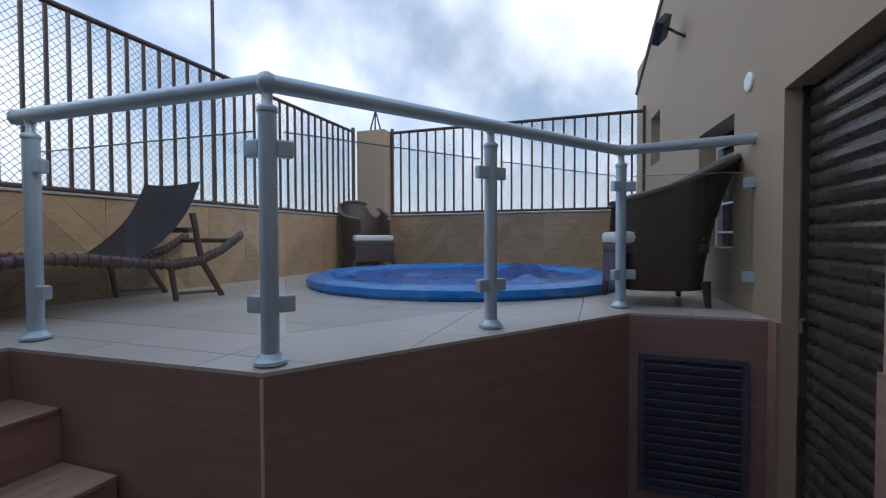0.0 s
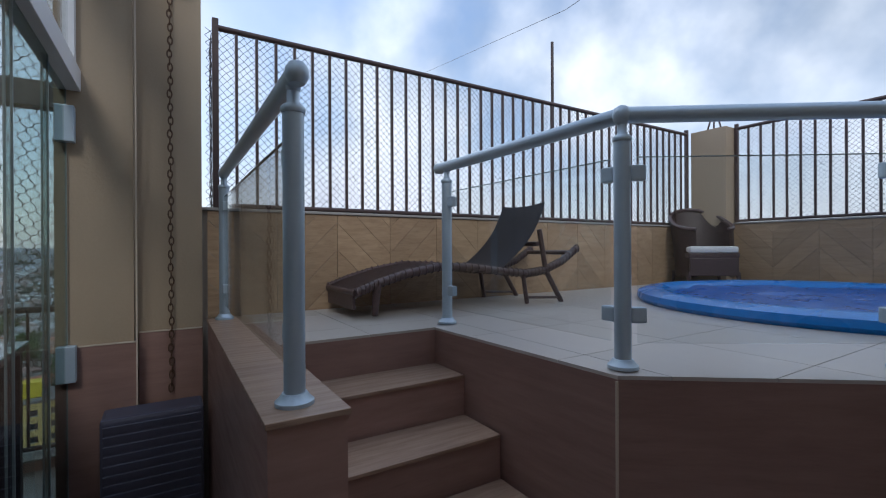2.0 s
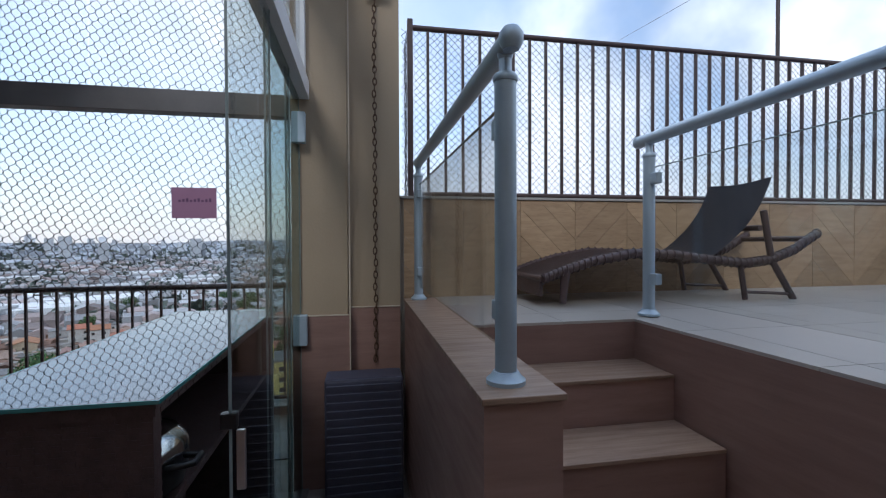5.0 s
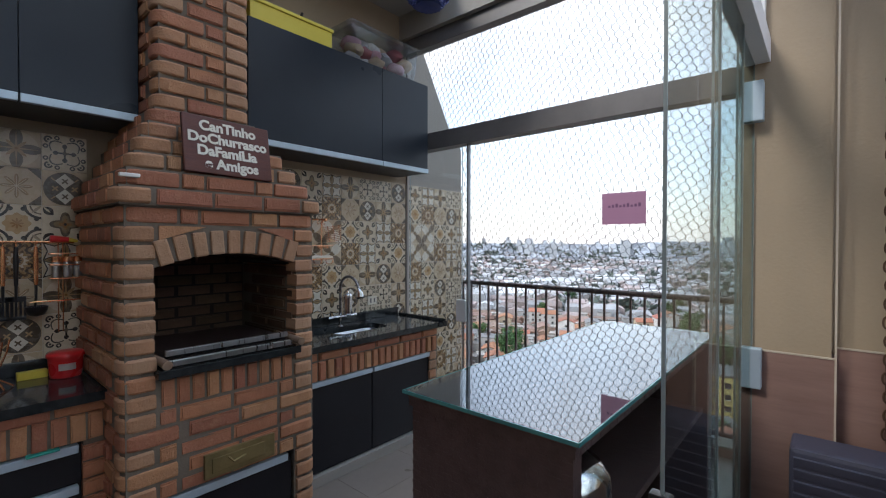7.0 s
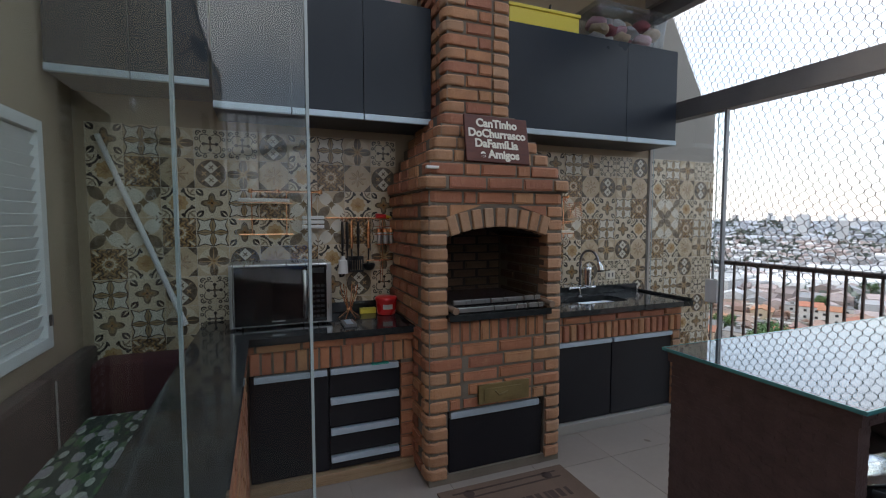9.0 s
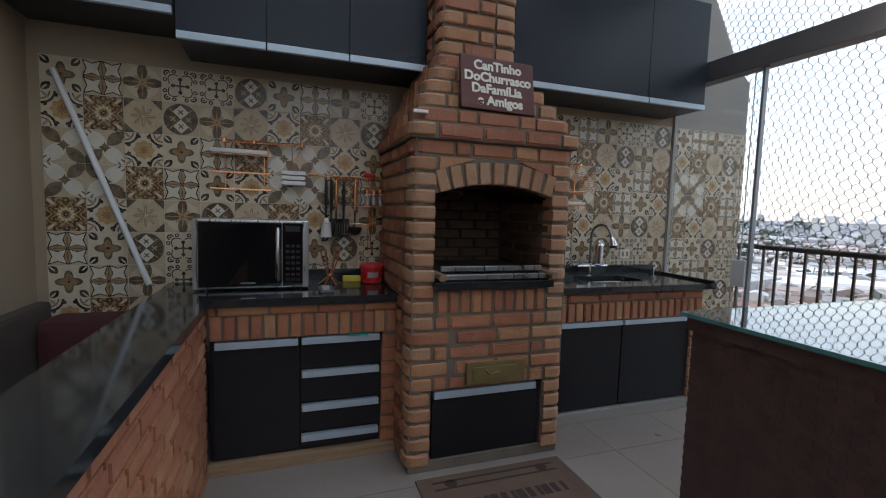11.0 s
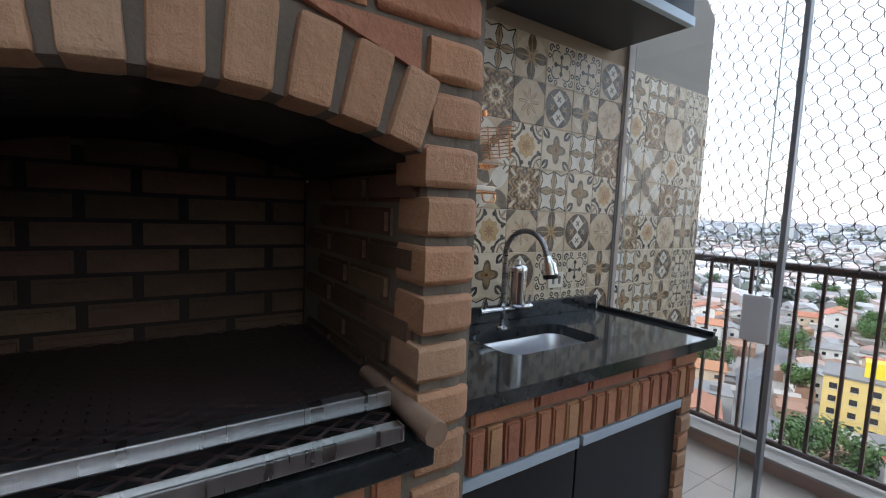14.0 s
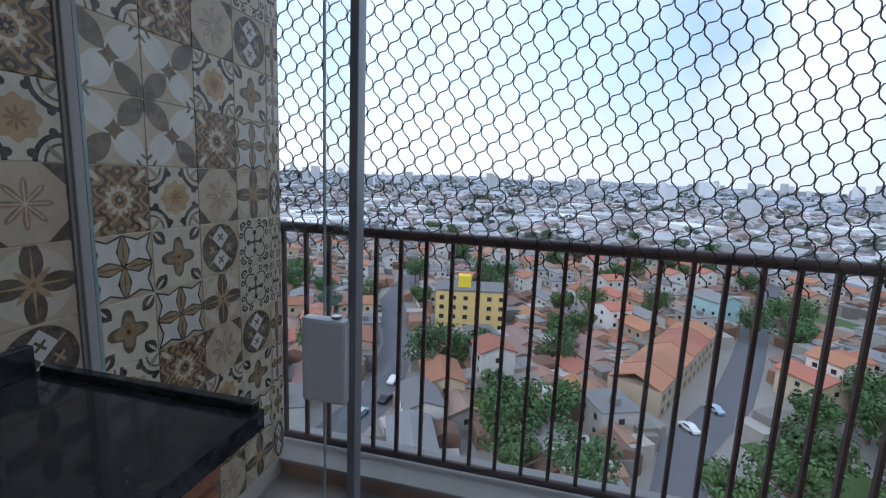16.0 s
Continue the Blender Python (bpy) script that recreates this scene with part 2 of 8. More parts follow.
M_SINK = mat("satin_steel", (0.64, 0.69, 0.76), (0.78, 0.82, 0.88), 0.34, metal=1.0, big=3, fine=50, amount=0.03)
M_COPPER = mat("copper_wire", (0.85, 0.36, 0.16), (0.95, 0.48, 0.24), 0.2, metal=0.75, big=9, fine=60, amount=0.03)
M_GRANITE = mat("black_granite", (0.008, 0.009, 0.010), (0.035, 0.04, 0.042), 0.09, big=30, fine=160, amount=0.0, rvar=0.03)
M_NAVY = mat("dark_blue_laminate", (0.020, 0.026, 0.036), (0.028, 0.036, 0.048), 0.33, big=2, fine=90, amount=0.03)
M_BLACK = mat("black_laminate", (0.011, 0.011, 0.014), (0.018, 0.018, 0.022), 0.38, big=2, fine=90, amount=0.03)
M_BLACKPL = mat("black_plastic", (0.012, 0.012, 0.013), (0.022, 0.022, 0.024), 0.35, fine=60, amount=0.05)
M_WHITEPL = mat("white_plastic", (0.72, 0.71, 0.68), (0.80, 0.79, 0.76), 0.4, fine=60, amount=0.03)
M_WHITE = mat("white_paint", (0.74, 0.74, 0.72), (0.82, 0.82, 0.80), 0.5, big=2, fine=60, amount=0.05)
M_RED = mat("red_plastic", (0.55, 0.02, 0.025), (0.65, 0.03, 0.03), 0.3, fine=60, amount=0.03)
M_YELLOW = mat("yellow_box_card", (0.62, 0.50, 0.05), (0.72, 0.60, 0.09), 0.5, big=3, fine=50, amount=0.06)
M_PINK = mat("purple_notice_paper", (0.40, 0.20, 0.33), (0.46, 0.24, 0.38), 0.6, fine=70, amount=0.03)
M_INK = mat("faded_ink", (0.16, 0.07, 0.16), (0.2, 0.1, 0.2), 0.7, fine=50, amount=0.0)
M_RATTAN = mat("brown_rattan", (0.048, 0.030, 0.030), (0.11, 0.070, 0.066), 0.42, big=20, fine=120, amount=0.5)
M_SLING = mat("dark_grey_sling", (0.035, 0.037, 0.05), (0.055, 0.058, 0.075), 0.8, big=3, fine=300, amount=0.3)
M_POOL = mat("blue_fibreglass", (0.01, 0.16, 0.52), (0.02, 0.24, 0.66), 0.28, big=2, fine=30, amount=0.05)
M_COVER = mat("blue_pool_cover", (0.004, 0.07, 0.34), (0.012, 0.14, 0.50), 0.3, big=5, fine=40, amount=0.25)
M_SIGN = mat("dark_red_wood", (0.075, 0.018, 0.012), (0.13, 0.035, 0.022), 0.5, big=8, fine=50, amount=0.3, scale=(1, 1, 6))
M_CREAM = mat("cream_paint", (0.72, 0.68, 0.58), (0.80, 0.76, 0.66), 0.6, fine=50, amount=0.1)
M_BRASS = mat("tarnished_brass", (0.20, 0.155, 0.07), (0.33, 0.25, 0.11), 0.5, metal=0.6, big=12, fine=80, amount=0.3)
M_MAT = mat("brown_door_mat", (0.10, 0.062, 0.042), (0.17, 0.11, 0.08), 0.95, big=4, fine=260, amount=0.6)
M_MATDARK = mat("dark_mat_print", (0.045, 0.026, 0.02), (0.06, 0.035, 0.028), 0.95, fine=200, amount=0.4)
M_RUST = mat("rusty_chain", (0.07, 0.04, 0.026), (0.15, 0.085, 0.05), 0.7, metal=0.4, big=40, fine=120, amount=0.3)
M_GLASS = glass_mat("clear_glass", (0.965, 0.98, 0.977))
M_DOORGLASS = glass_mat("door_glass", (0.90, 0.935, 0.93), 0.0, 0.7)
# door glass with a dark tint that stands in for dark reflections
M_DARKENED_GLASS = glass_mat("darkened_door_glass", (0.66, 0.74, 0.73), 0.0, 0.5)
M_RAILGLASS = glass_mat("railing_glass", (0.972, 0.985, 0.982), 0.0, 0.9)
M_GEDGE = mat("green_glass_edge", (0.27, 0.33, 0.33), (0.36, 0.42, 0.42), 0.15, fine=30, amount=0.0)
M_TEAL = mat("teal_glass_edge", (0.05, 0.20, 0.20), (0.10, 0.30, 0.29), 0.12, fine=30, amount=0.0)
M_MIDALU = mat("mid_grey_aluminium", (0.24, 0.26, 0.28), (0.31, 0.33, 0.35), 0.38, metal=0.4, big=4, fine=80, amount=0.05)
M_TABLETOP = mat("smoked_table_glass", (0.010, 0.014, 0.016), (0.014, 0.018, 0.020), 0.03, fine=30, amount=0.0, rvar=0.01)
M_TABLETOP.node_tree.nodes["Principled BSDF"].inputs["IOR"].default_value = 3.0
for m_flat in (M_BLACK, M_NAVY):
    m_flat.node_tree.nodes["Principled BSDF"].inputs["Specular IOR Level"].default_value = 0.28
M_SHUTTER = mat("dark_steel_shutter", (0.075, 0.063, 0.052), (0.125, 0.108, 0.088), 0.27, metal=0.5, big=4, fine=60, amount=0.08)
M_HATCH = mat("dark_blue_grey_louvre", (0.055, 0.056, 0.085), (0.085, 0.086, 0.125), 0.5, big=3, fine=60, amount=0.08)
M_KERB0 = mat("pale_joint", (0.48, 0.40, 0.31), (0.58, 0.50, 0.40), 0.8, fine=40, amount=0.1)
M_SCREEN = mat("black_glass_door", (0.004, 0.004, 0.005), (0.007, 0.007, 0.008), 0.06, fine=30, amount=0.0, rvar=0.02)

# ---- mesh helpers ----
def bm_box(bm, x0, x1, y0, y1, z0, z1, bevel=0.0, m=None):
    vs = [bm.verts.new((x, y, z)) for z in (z0, z1) for x, y in ((x0, y0), (x1, y0), (x1, y1), (x0, y1))]
    fs = [(3, 2, 1, 0), (4, 5, 6, 7), (0, 1, 5, 4), (1, 2, 6, 5), (2, 3, 7, 6), (3, 0, 4, 7)]
    faces = [bm.faces.new([vs[i] for i in f]) for f in fs]
    if bevel:
        edges = list({e for f in faces for e in f.edges})
        r = bmesh.ops.bevel(bm, geom=edges, offset=bevel, segments=2, profile=0.6, affect="EDGES")
        vs = list({v for f in r["faces"] for v in f.verts} | {v for v in vs if v.is_valid})
    if m is not None:
        bmesh.ops.transform(bm, matrix=m, verts=vs)
    return bm


def box(x0, x1, y0, y1, z0, z1, bevel=0.0):
    return bm_box(bmesh.new(), min(x0, x1), max(x0, x1), min(y0, y1), max(y0, y1), min(z0, z1), max(z0, z1), bevel)


def bm_tube(bm, pts, r, seg=8, cap=True, closed=False):
    """A round bar along points; r may be one radius or one for each point."""
    pts = [Vector(p) for p in pts]
    n = len(pts)
    rings = []
    up = None
    for i, p in enumerate(pts):
        a, b = pts[i - 1] if i or closed else p, pts[(i + 1) % n] if i < n - 1 or closed else p
        d = (b - a).normalized()
        if up is None:
            up = Vector((0, 0, 1)) if abs(d.z) < 0.9 else Vector((1, 0, 0))
        side = d.cross(up).normalized()
        up = side.cross(d).normalized()
        rr = r[i] if isinstance(r, (list, tuple)) else r
        rings.append([bm.verts.new(p + (side * math.cos(k * math.tau / seg) + up * math.sin(k * math.tau / seg)) * rr) for k in range(seg)])
    last = n if closed else n - 1
    for i in range(last):
        a, b = rings[i], rings[(i + 1) % n]
        for k in range(seg):
            bm.faces.new((a[k], a[(k + 1) % seg], b[(k + 1) % seg], b[k]))
    if cap and not closed:
        bm.faces.new(rings[0][::-1])
        bm.faces.new(rings[-1])
    return bm


def tube(pts, r, seg=8, closed=False):
    return bm_tube(bmesh.new(), pts, r, seg, closed=closed)


def bm_lathe(bm, profile, seg=24, at=(0, 0, 0)):
    """Turns (radius, height) pairs about the upright axis."""
    rings = []
    for r, z in profile:
        rings.append([bm.verts.new((at[0] + r * math.cos(k * math.tau / seg), at[1] + r * math.sin(k * math.tau / seg), at[2] + z)) for k in range(seg)])
    for a, b in zip(rings, rings[1:]):
        for k in range(seg):
            bm.faces.new((a[k], a[(k + 1) % seg], b[(k + 1) % seg], b[k]))
    bm.faces.new(rings[0][::-1])
    bm.faces.new(rings[-1])
    return bm


def lathe(profile, seg=24, at=(0, 0, 0)):
    return bm_lathe(bmesh.new(), profile, seg, at)


def prism(poly, z0, z1):
    """An upright block over a plan given as corners, counter-clockwise."""
    bm = bmesh.new()
    lo = [bm.verts.new((x, y, z0)) for x, y in poly]
    hi = [bm.verts.new((x, y, z1)) for x, y in poly]
    bm.faces.new(lo[::-1])
    bm.faces.new(hi)
    n = len(poly)
    for i in range(n):
        bm.faces.new((lo[i], lo[(i + 1) % n], hi[(i + 1) % n], hi[i]))
    return bm


def mesh_of(name, bm, material, smooth=False):
    bmesh.ops.recalc_face_normals(bm, faces=bm.faces)
    if smooth:
        for e in bm.edges:
            if len(e.link_faces) == 2:
                a, b = (f.calc_area() for f in e.link_faces)
                turn = e.calc_face_angle(0)
                e.smooth = not (turn > radians(50) or (turn > radians(6) and max(a, b) > 5 * min(a, b)))
        for f in bm.faces:
            f.smooth = True
    me = bpy.data.meshes.new(name)
    bm.to_mesh(me)
    bm.free()
    me.materials.append(material)
    return me


def part(name, bm, material, parent=None, label="", smooth=True):
    ob = new(name, mesh_of(name, bm, material, smooth))
    if parent is not None:
        ob.parent = parent
    if label:
        ob["label"] = label
    return ob


def piece(name, me, parent, m):
    ob = new(name, me)
    ob.parent = parent
    ob.matrix_basis = m
    return ob


def thing(name, label, category, group="", kind="", at=(0, 0, 0)):
    ob = tagged(new(name), label, category, group, kind)
    ob.location = at
    return ob


def structure(name, bm, material, label="", smooth=False):
    return tagged(part(name, bm, material, None, "", smooth), label, "", "", "structure")

# ---- large structure ----
DECK, CEIL = 1.245, 3.78
SOUTH, EAST, WEST_GLASS, NORTH_GLASS = -3.7, 1.06, -3.62, -0.69
PARA_X, PARA_Z, FENCE_Z = -3.3, 1.97, 3.25
NORTH_Y = 6.0

floor = structure("floor", box(-4.55, EAST, -3.9, 6.0, -0.25, -0.006), M_GROUT, "grey floor slab under large tiles")
wall_south = structure("wall_south", box(-3.62, EAST + 0.2, -3.9, SOUTH - 0.012, -0.25, CEIL + 0.2), M_PAINT, "ochre painted wall behind the barbecue")
end_wall = bmesh.new()
ew = [(-4.53, -0.25), (-3.625, -0.25), (-3.625, 3.98), (-3.80, 3.86), (-4.36, 2.92), (-4.53, 2.80)]
ring_a = [end_wall.verts.new((x, SOUTH - 0.012, z)) for x, z in ew]
ring_b = [end_wall.verts.new((x, -3.9, z)) for x, z in ew]
end_wall.faces.new(ring_a)
end_wall.faces.new(ring_b[::-1])
for i in range(len(ew)):
    j = (i + 1) % len(ew)
    end_wall.faces.new((ring_a[i], ring_b[i], ring_b[j], ring_a[j]))
wall_end = structure("wall_balcony_end", end_wall, M_GREYPAINT, "grey painted end wall of the balcony with a sloped top")

# east wall with an opening for the louvred window and one for the steel door
wall_east = structure("wall_east", box(EAST, EAST + 0.2, -3.9, -3.25, -0.25, CEIL + 0.2), M_PAINT, "ochre painted house wall")
for k, (y0, y1, z0, z1) in enumerate(((-3.25, -2.35, -0.25, 1.0), (-3.25, -2.35, 2.2, CEIL + 0.2), (-2.35, -0.6, -0.25, CEIL + 0.2))):
    structure("wall_east", box(EAST, EAST + 0.2, y0, y1, z0, z1), M_PAINT, "ochre painted house wall")
HX = 0.93
for y0, y1, z0, z1 in ((-0.6, 1.78, -0.25, 4.6), (1.78, 2.62, 2.40, 4.6), (2.62, 2.76, -0.25, 4.6)):
    structure("wall_house", box(HX, HX + 0.32, y0, y1, z0, z1), M_PAINT, "ochre painted house wall beside the terrace")
structure("wainscot", box(HX - 0.018, HX + 0.2, -0.6, 1.775, 0, 1.25), M_WOODTILE, "brown wood-look tile wainscot")
structure("wainscot", box(HX - 0.018, HX + 0.1, 2.625, 2.742, 0, 1.25), M_WOODTILE, "brown wood-look tile wainscot")
# the house wall runs on beside the pool, a little askew, with two windows
ASKEW = math.atan2(0.31, 3.25)
house = Matrix.Translation((HX, 2.76, 0)) @ Matrix.Rotation(ASKEW, 4, "Z")
def house_wall(u0, u1, z0, z1, zt=None):
    bm = bmesh.new()
    bm_box(bm, 0, 0.3, u0, u1, z0, z1)
    if zt is not None:
        for v in bm.verts:
            if v.co.z == z1 and v.co.y == u1:
                v.co.z = zt
    bmesh.ops.transform(bm, matrix=house, verts=bm.verts)
    return structure("wall_house", bm, M_PAINT, "ochre painted house wall beside the pool")
house_wall(0.0, 0.52, DECK, 4.6)
house_wall(0.52, 1.22, DECK, 1.6)
house_wall(0.52, 1.22, 2.46, 4.6)
house_wall(1.22, 2.55, DECK, 4.6, 4.1)
house_wall(2.55, 3.0, DECK, 2.5)
house_wall(2.55, 3.0, 3.05, 4.1, 3.93)
house_wall(3.0, 3.9, DECK, 3.93, 3.6)
# unseen glazed roof over the barbecue corner, added for daylight, on aluminium rafters
ROOF_Z = CEIL + 0.2
structure("ceiling", box(-3.72, EAST + 0.2, -3.9, -3.05, ROOF_Z, ROOF_Z + 0.15), M_GREYPAINT, "grey ceiling strip over the wall cabinets")
unseen_roof_glass = structure("ceiling_glass", box(-3.72, EAST + 0.2, -3.05, -0.56, ROOF_Z + 0.06, ROOF_Z + 0.07), M_GLASS, "unseen clear glass roof, added to let daylight in")
unseen_roof_glass.visible_shadow = False
for k in range(6):
    x = -3.66 + k * 0.94
    structure("ceiling_rafter", box(x - 0.03, x + 0.03, -3.05, -0.56, ROOF_Z, ROOF_Z + 0.06), M_FRAME, "dark aluminium rafter of the added, unseen glass roof")
wall_back = structure("wall_terrace_back", box(1.26, 1.4, -0.6, 2.9, -0.25, 4.6), M_PAINT, "closed room behind the steel door")

# piers between the glazing and the stairs
structure("pier", box(-3.75, -3.12, -0.76, -0.40, -0.25, 4.6), M_PAINT, "ochre painted pier beside the glazing")
structure("pier", box(-3.75, -3.23, -0.40, -0.035, -0.25, 3.50), M_PAINT, "ochre painted pier beside the stairs")
structure("wainscot", box(-3.70, -3.102, -0.755, -0.385, 0, 1.165), M_WOODTILE, "brown wood-look tile wainscot")
structure("wainscot", box(-3.70, -3.212, -0.38, -0.036, 0, 1.20), M_WOODTILE, "brown wood-look tile wainscot")

# raised deck, stairs and low wall
STAIR_X, Y_LOW, Y_HI = -2.15, 0.215, 1.10
deck_plan = [(PARA_X, Y_LOW), (STAIR_X, Y_LOW), (STAIR_X, Y_HI), (-0.94, 1.15), (0.245, 2.755), (HX, 2.76), (0.62, NORTH_Y), (PARA_X, NORTH_Y)]
deck = structure("deck", prism(deck_plan, -0.25, DECK - 0.014), M_WOODTILE, "raised pool deck clad in brown wood-look tile")
structure("low_wall", box(-3.23, -1.14, -0.004, Y_LOW, -0.25, DECK - 0.012), M_WOODTILE, "low wall beside the stairs clad in brown tile")
structure("low_wall_cap", box(-3.23, -1.128, -0.012, Y_LOW + 0.008, DECK - 0.012, DECK + 0.006, 0.003), M_TREAD, "wood-look tile cap of the low wall")
RISE = DECK / 6
for k in range(1, 6):
    x1 = STAIR_X + 0.30 * k
    structure("stair_riser", box(STAIR_X - 0.01, x1 - 0.012, Y_LOW + 0.002, Y_HI + 0.01, -0.25, DECK - RISE * k - 0.016), M_WOODTILE, "wood-look tile stair riser")
    structure("stair_tread", box(STAIR_X + 0.30 * (k - 1), x1, Y_LOW + 0.004, Y_HI + 0.004, DECK - RISE * k - 0.016, DECK - RISE * k, 0.003), M_TREAD, "wood-look tile stair tread")

# parapets
structure("parapet_west", box(PARA_X - 0.16, PARA_X - 0.012, -0.035, NORTH_Y, -0.25, PARA_Z), M_GROUT, "parapet clad in beige wood-look planks")
structure("parapet_north", box(-2.86, 0.70, NORTH_Y + 0.012, NORTH_Y + 0.16, -0.25, PARA_Z + 0.03), M_GROUT, "parapet clad in beige wood-look planks")
structure("parapet_cap", box(PARA_X - 0.18, PARA_X + 0.012, -0.034, NORTH_Y, PARA_Z + 0.002, PARA_Z + 0.022, 0.004), M_GREYPAINT, "thin stone cap of the parapet")
structure("parapet_cap", box(-2.85, 0.69, NORTH_Y - 0.012, NORTH_Y + 0.18, PARA_Z + 0.032, PARA_Z + 0.05, 0.004), M_GREYPAINT, "thin stone cap of the parapet")
structure("pillar_corner", box(-3.32, -2.87, 5.86, 6.16, DECK - 0.1, 3.26, 0.008), M_PAINT, "ochre painted corner pillar")

# balcony curb
structure("balcony_curb", box(-4.74, -4.50, -3.9, -0.4, -0.3, 0.075), M_WOODTILE, "brown tiled curb under the balcony railing")
structure("curb_cap", box(-4.78, -4.485, -3.9, -0.4, 0.076, 0.094, 0.004), M_GREYPAINT, "grey stone cap of the balcony curb")
structure("balcony_wall", box(-4.76, -3.75, -0.42, -0.25, -0.3, 3.4), M_GREYPAINT, "grey wall closing the balcony")

# pale joints of the pier cladding
structure("joint", box(-3.106, -3.098, -0.389, -0.381, 0.0, 4.5), M_KERB0, "pale joint at the corner of the pier")
structure("joint", box(-3.215, -3.206, -0.38, -0.04, 1.196, 1.204), M_KERB0, "pale joint over the wainscot")
structure("joint", box(-3.108, -3.098, -0.75, -0.386, 1.161, 1.169), M_KERB0, "pale joint over the wainscot")

# ---- glazing ----
def frame_bar(name, x0, x1, y0, y1, z0, z1, material, label):
    return structure(name, box(x0, x1, y0, y1, z0, z1, 0.004), material, label)

def glazed_pane(name, x0, x1, y0, y1, z0, z1, label, material=None, edge_axis="x", edges=(True, True)):
    """An upright sheet of glass with green polished edges."""
    t = thing(name, label, "glass pane", kind="structure")
    p = part("pane", box(x0, x1, y0, y1, z0, z1), material or M_GLASS, t)
    p.visible_shadow = False
    e = 0.0025
    for on, side in zip(edges, (0, 1)):
        if on:
            if edge_axis == "x":
                x = (x0 - e, x0) if side == 0 else (x1, x1 + e)
                part("glass_edge", box(x[0], x[1], y0 - 0.001, y1 + 0.001, z0, z1), M_GEDGE, t)
            else:
                y = (y0 - e, y0) if side == 0 else (y1, y1 + e)
                part("glass_edge", box(x0 - 0.001, x1 + 0.001, y[0], y[1], z0, z1), M_GEDGE, t)
    return t

G = NORTH_GLASS
frame_bar("glazing_track", -3.12, EAST, G - 0.05, G + 0.05, 2.60, 2.72, M_ALUW, "white aluminium top track of the glass doors")
frame_bar("glazing_track", -3.12, EAST, G - 0.03, G + 0.03, -0.004, 0.012, M_FRAME, "low floor track of the glass doors")
frame_bar("glazing_transom", -3.12, EAST, G - 0.035, G + 0.035, 3.42, 3.50, M_ALUW, "white aluminium transom bar")
structure("lintel", box(-3.12, EAST, G - 0.08, G + 0.09, 3.50, CEIL + 0.2), M_PAINT, "ochre painted lintel over the glass doors")
for x in (-3.09, -2.05, -1.0, 0.05):
    frame_bar("glazing_mullion", x - 0.03, x + 0.03, G - 0.03, G + 0.03, 2.72, 3.42, M_ALUW, "white aluminium mullion")
for x0, x1 in ((-3.06, -2.08), (-2.02, -1.03), (-0.97, 0.02), (0.08, EAST - 0.01)):
    glazed_pane("transom_pane", x0, x1, G - 0.004, G + 0.004, 2.72, 3.42, "clear glass transom pane", edges=(False, False))
sliding = []
for x0, x1, dy in ((-1.96, -1.36, 0.016), (-2.58, -1.95, 0.0), (-3.10, -2.56, -0.016), (-0.085, 0.56, 0.016), (0.02, 0.66, -0.002), (0.64, EAST - 0.01, -0.016)):
    # the two panes nearest the pier get the reflection-darkened tint
    sliding.append(glazed_pane("sliding_glass_door", x0, x1, G - 0.003 + dy, G + 0.003 + dy, 0.012, 2.60, "frameless clear glass sliding panel", M_DARKENED_GLASS if x0 < -2.0 else M_DOORGLASS))
for z in (0.98, 2.3):
    part("hinge_clamp", box(-3.095, -3.04, G - 0.055, G + 0.03, z, z + 0.20, 0.006), M_ALU, sliding[2], "grey glass clamp")
part("latch", box(-1.378, -1.35, G - 0.01, G + 0.035, 1.135, 1.18, 0.006), M_BLACKPL, sliding[0], "black latch")
part("catch", box(-1.372, -1.358, G + 0.03, G + 0.055, 0.96, 1.13, 0.004), M_STEEL, sliding[0], "steel catch rod")

# west glazing towards the balcony
W = WEST_GLASS
frame_bar("glazing_beam", W - 0.06, W + 0.06, -3.71, -0.69, 2.60, 2.76, M_FRAME, "dark grey aluminium beam over the balcony glazing")
frame_bar("glazing_beam", W - 0.05, W + 0.05, -3.71, -0.69, 3.60, 3.74, M_FRAME, "dark grey aluminium upper beam")
structure("lintel", box(W - 0.1, W + 0.1, -3.9, -0.69, 3.74, CEIL + 0.2), M_GREYPAINT, "grey lintel over the balcony glazing")
frame_bar("glazing_post", W - 0.02, W + 0.012, -3.70, -3.684, 0, 3.60, M_GREYPAINT, "light aluminium wall channel")
frame_bar("glazing_track", W - 0.05, W + 0.05, -3.64, -0.69, -0.004, 0.010, M_FRAME, "low floor track of the balcony glazing")
wp = []
for y0, y1, dx in ((-3.64, -2.90, 0.012), (-2.98, -0.70, -0.006)):
    wp.append(glazed_pane("balcony_glass_panel", W - 0.004 + dx, W + 0.004 + dx, y0, y1, 0.010, 2.60, "frameless clear glass panel of the balcony", edge_axis="y", edges=(True, False)))
part("edge_profile", box(W - 0.008, W + 0.03, -2.905, -2.885, 0.012, 2.60, 0.003), M_MIDALU, wp[0], "grey aluminium edge profile")
lock = part("lock", box(W + 0.016, W + 0.05, -3.01, -2.90, 0.98, 1.18, 0.008), M_ALUW, wp[0], "white lock case")
part("keyhole", lathe([(0.012, 0), (0.012, 0.006), (0.004, 0.006)], 12, (W + 0.033, -2.93, 1.181)), M_STEEL, lock)
for y0, y1 in ((-3.64, -2.2), (-2.19, -0.70)):
    glazed_pane("upper_pane", W - 0.004, W + 0.004, y0, y1, 2.76, 3.60, "clear upper glass pane", edge_axis="y", edges=(False, False))
notice = thing("notice", "small purple paper notice stuck on the balcony glass", "notice")
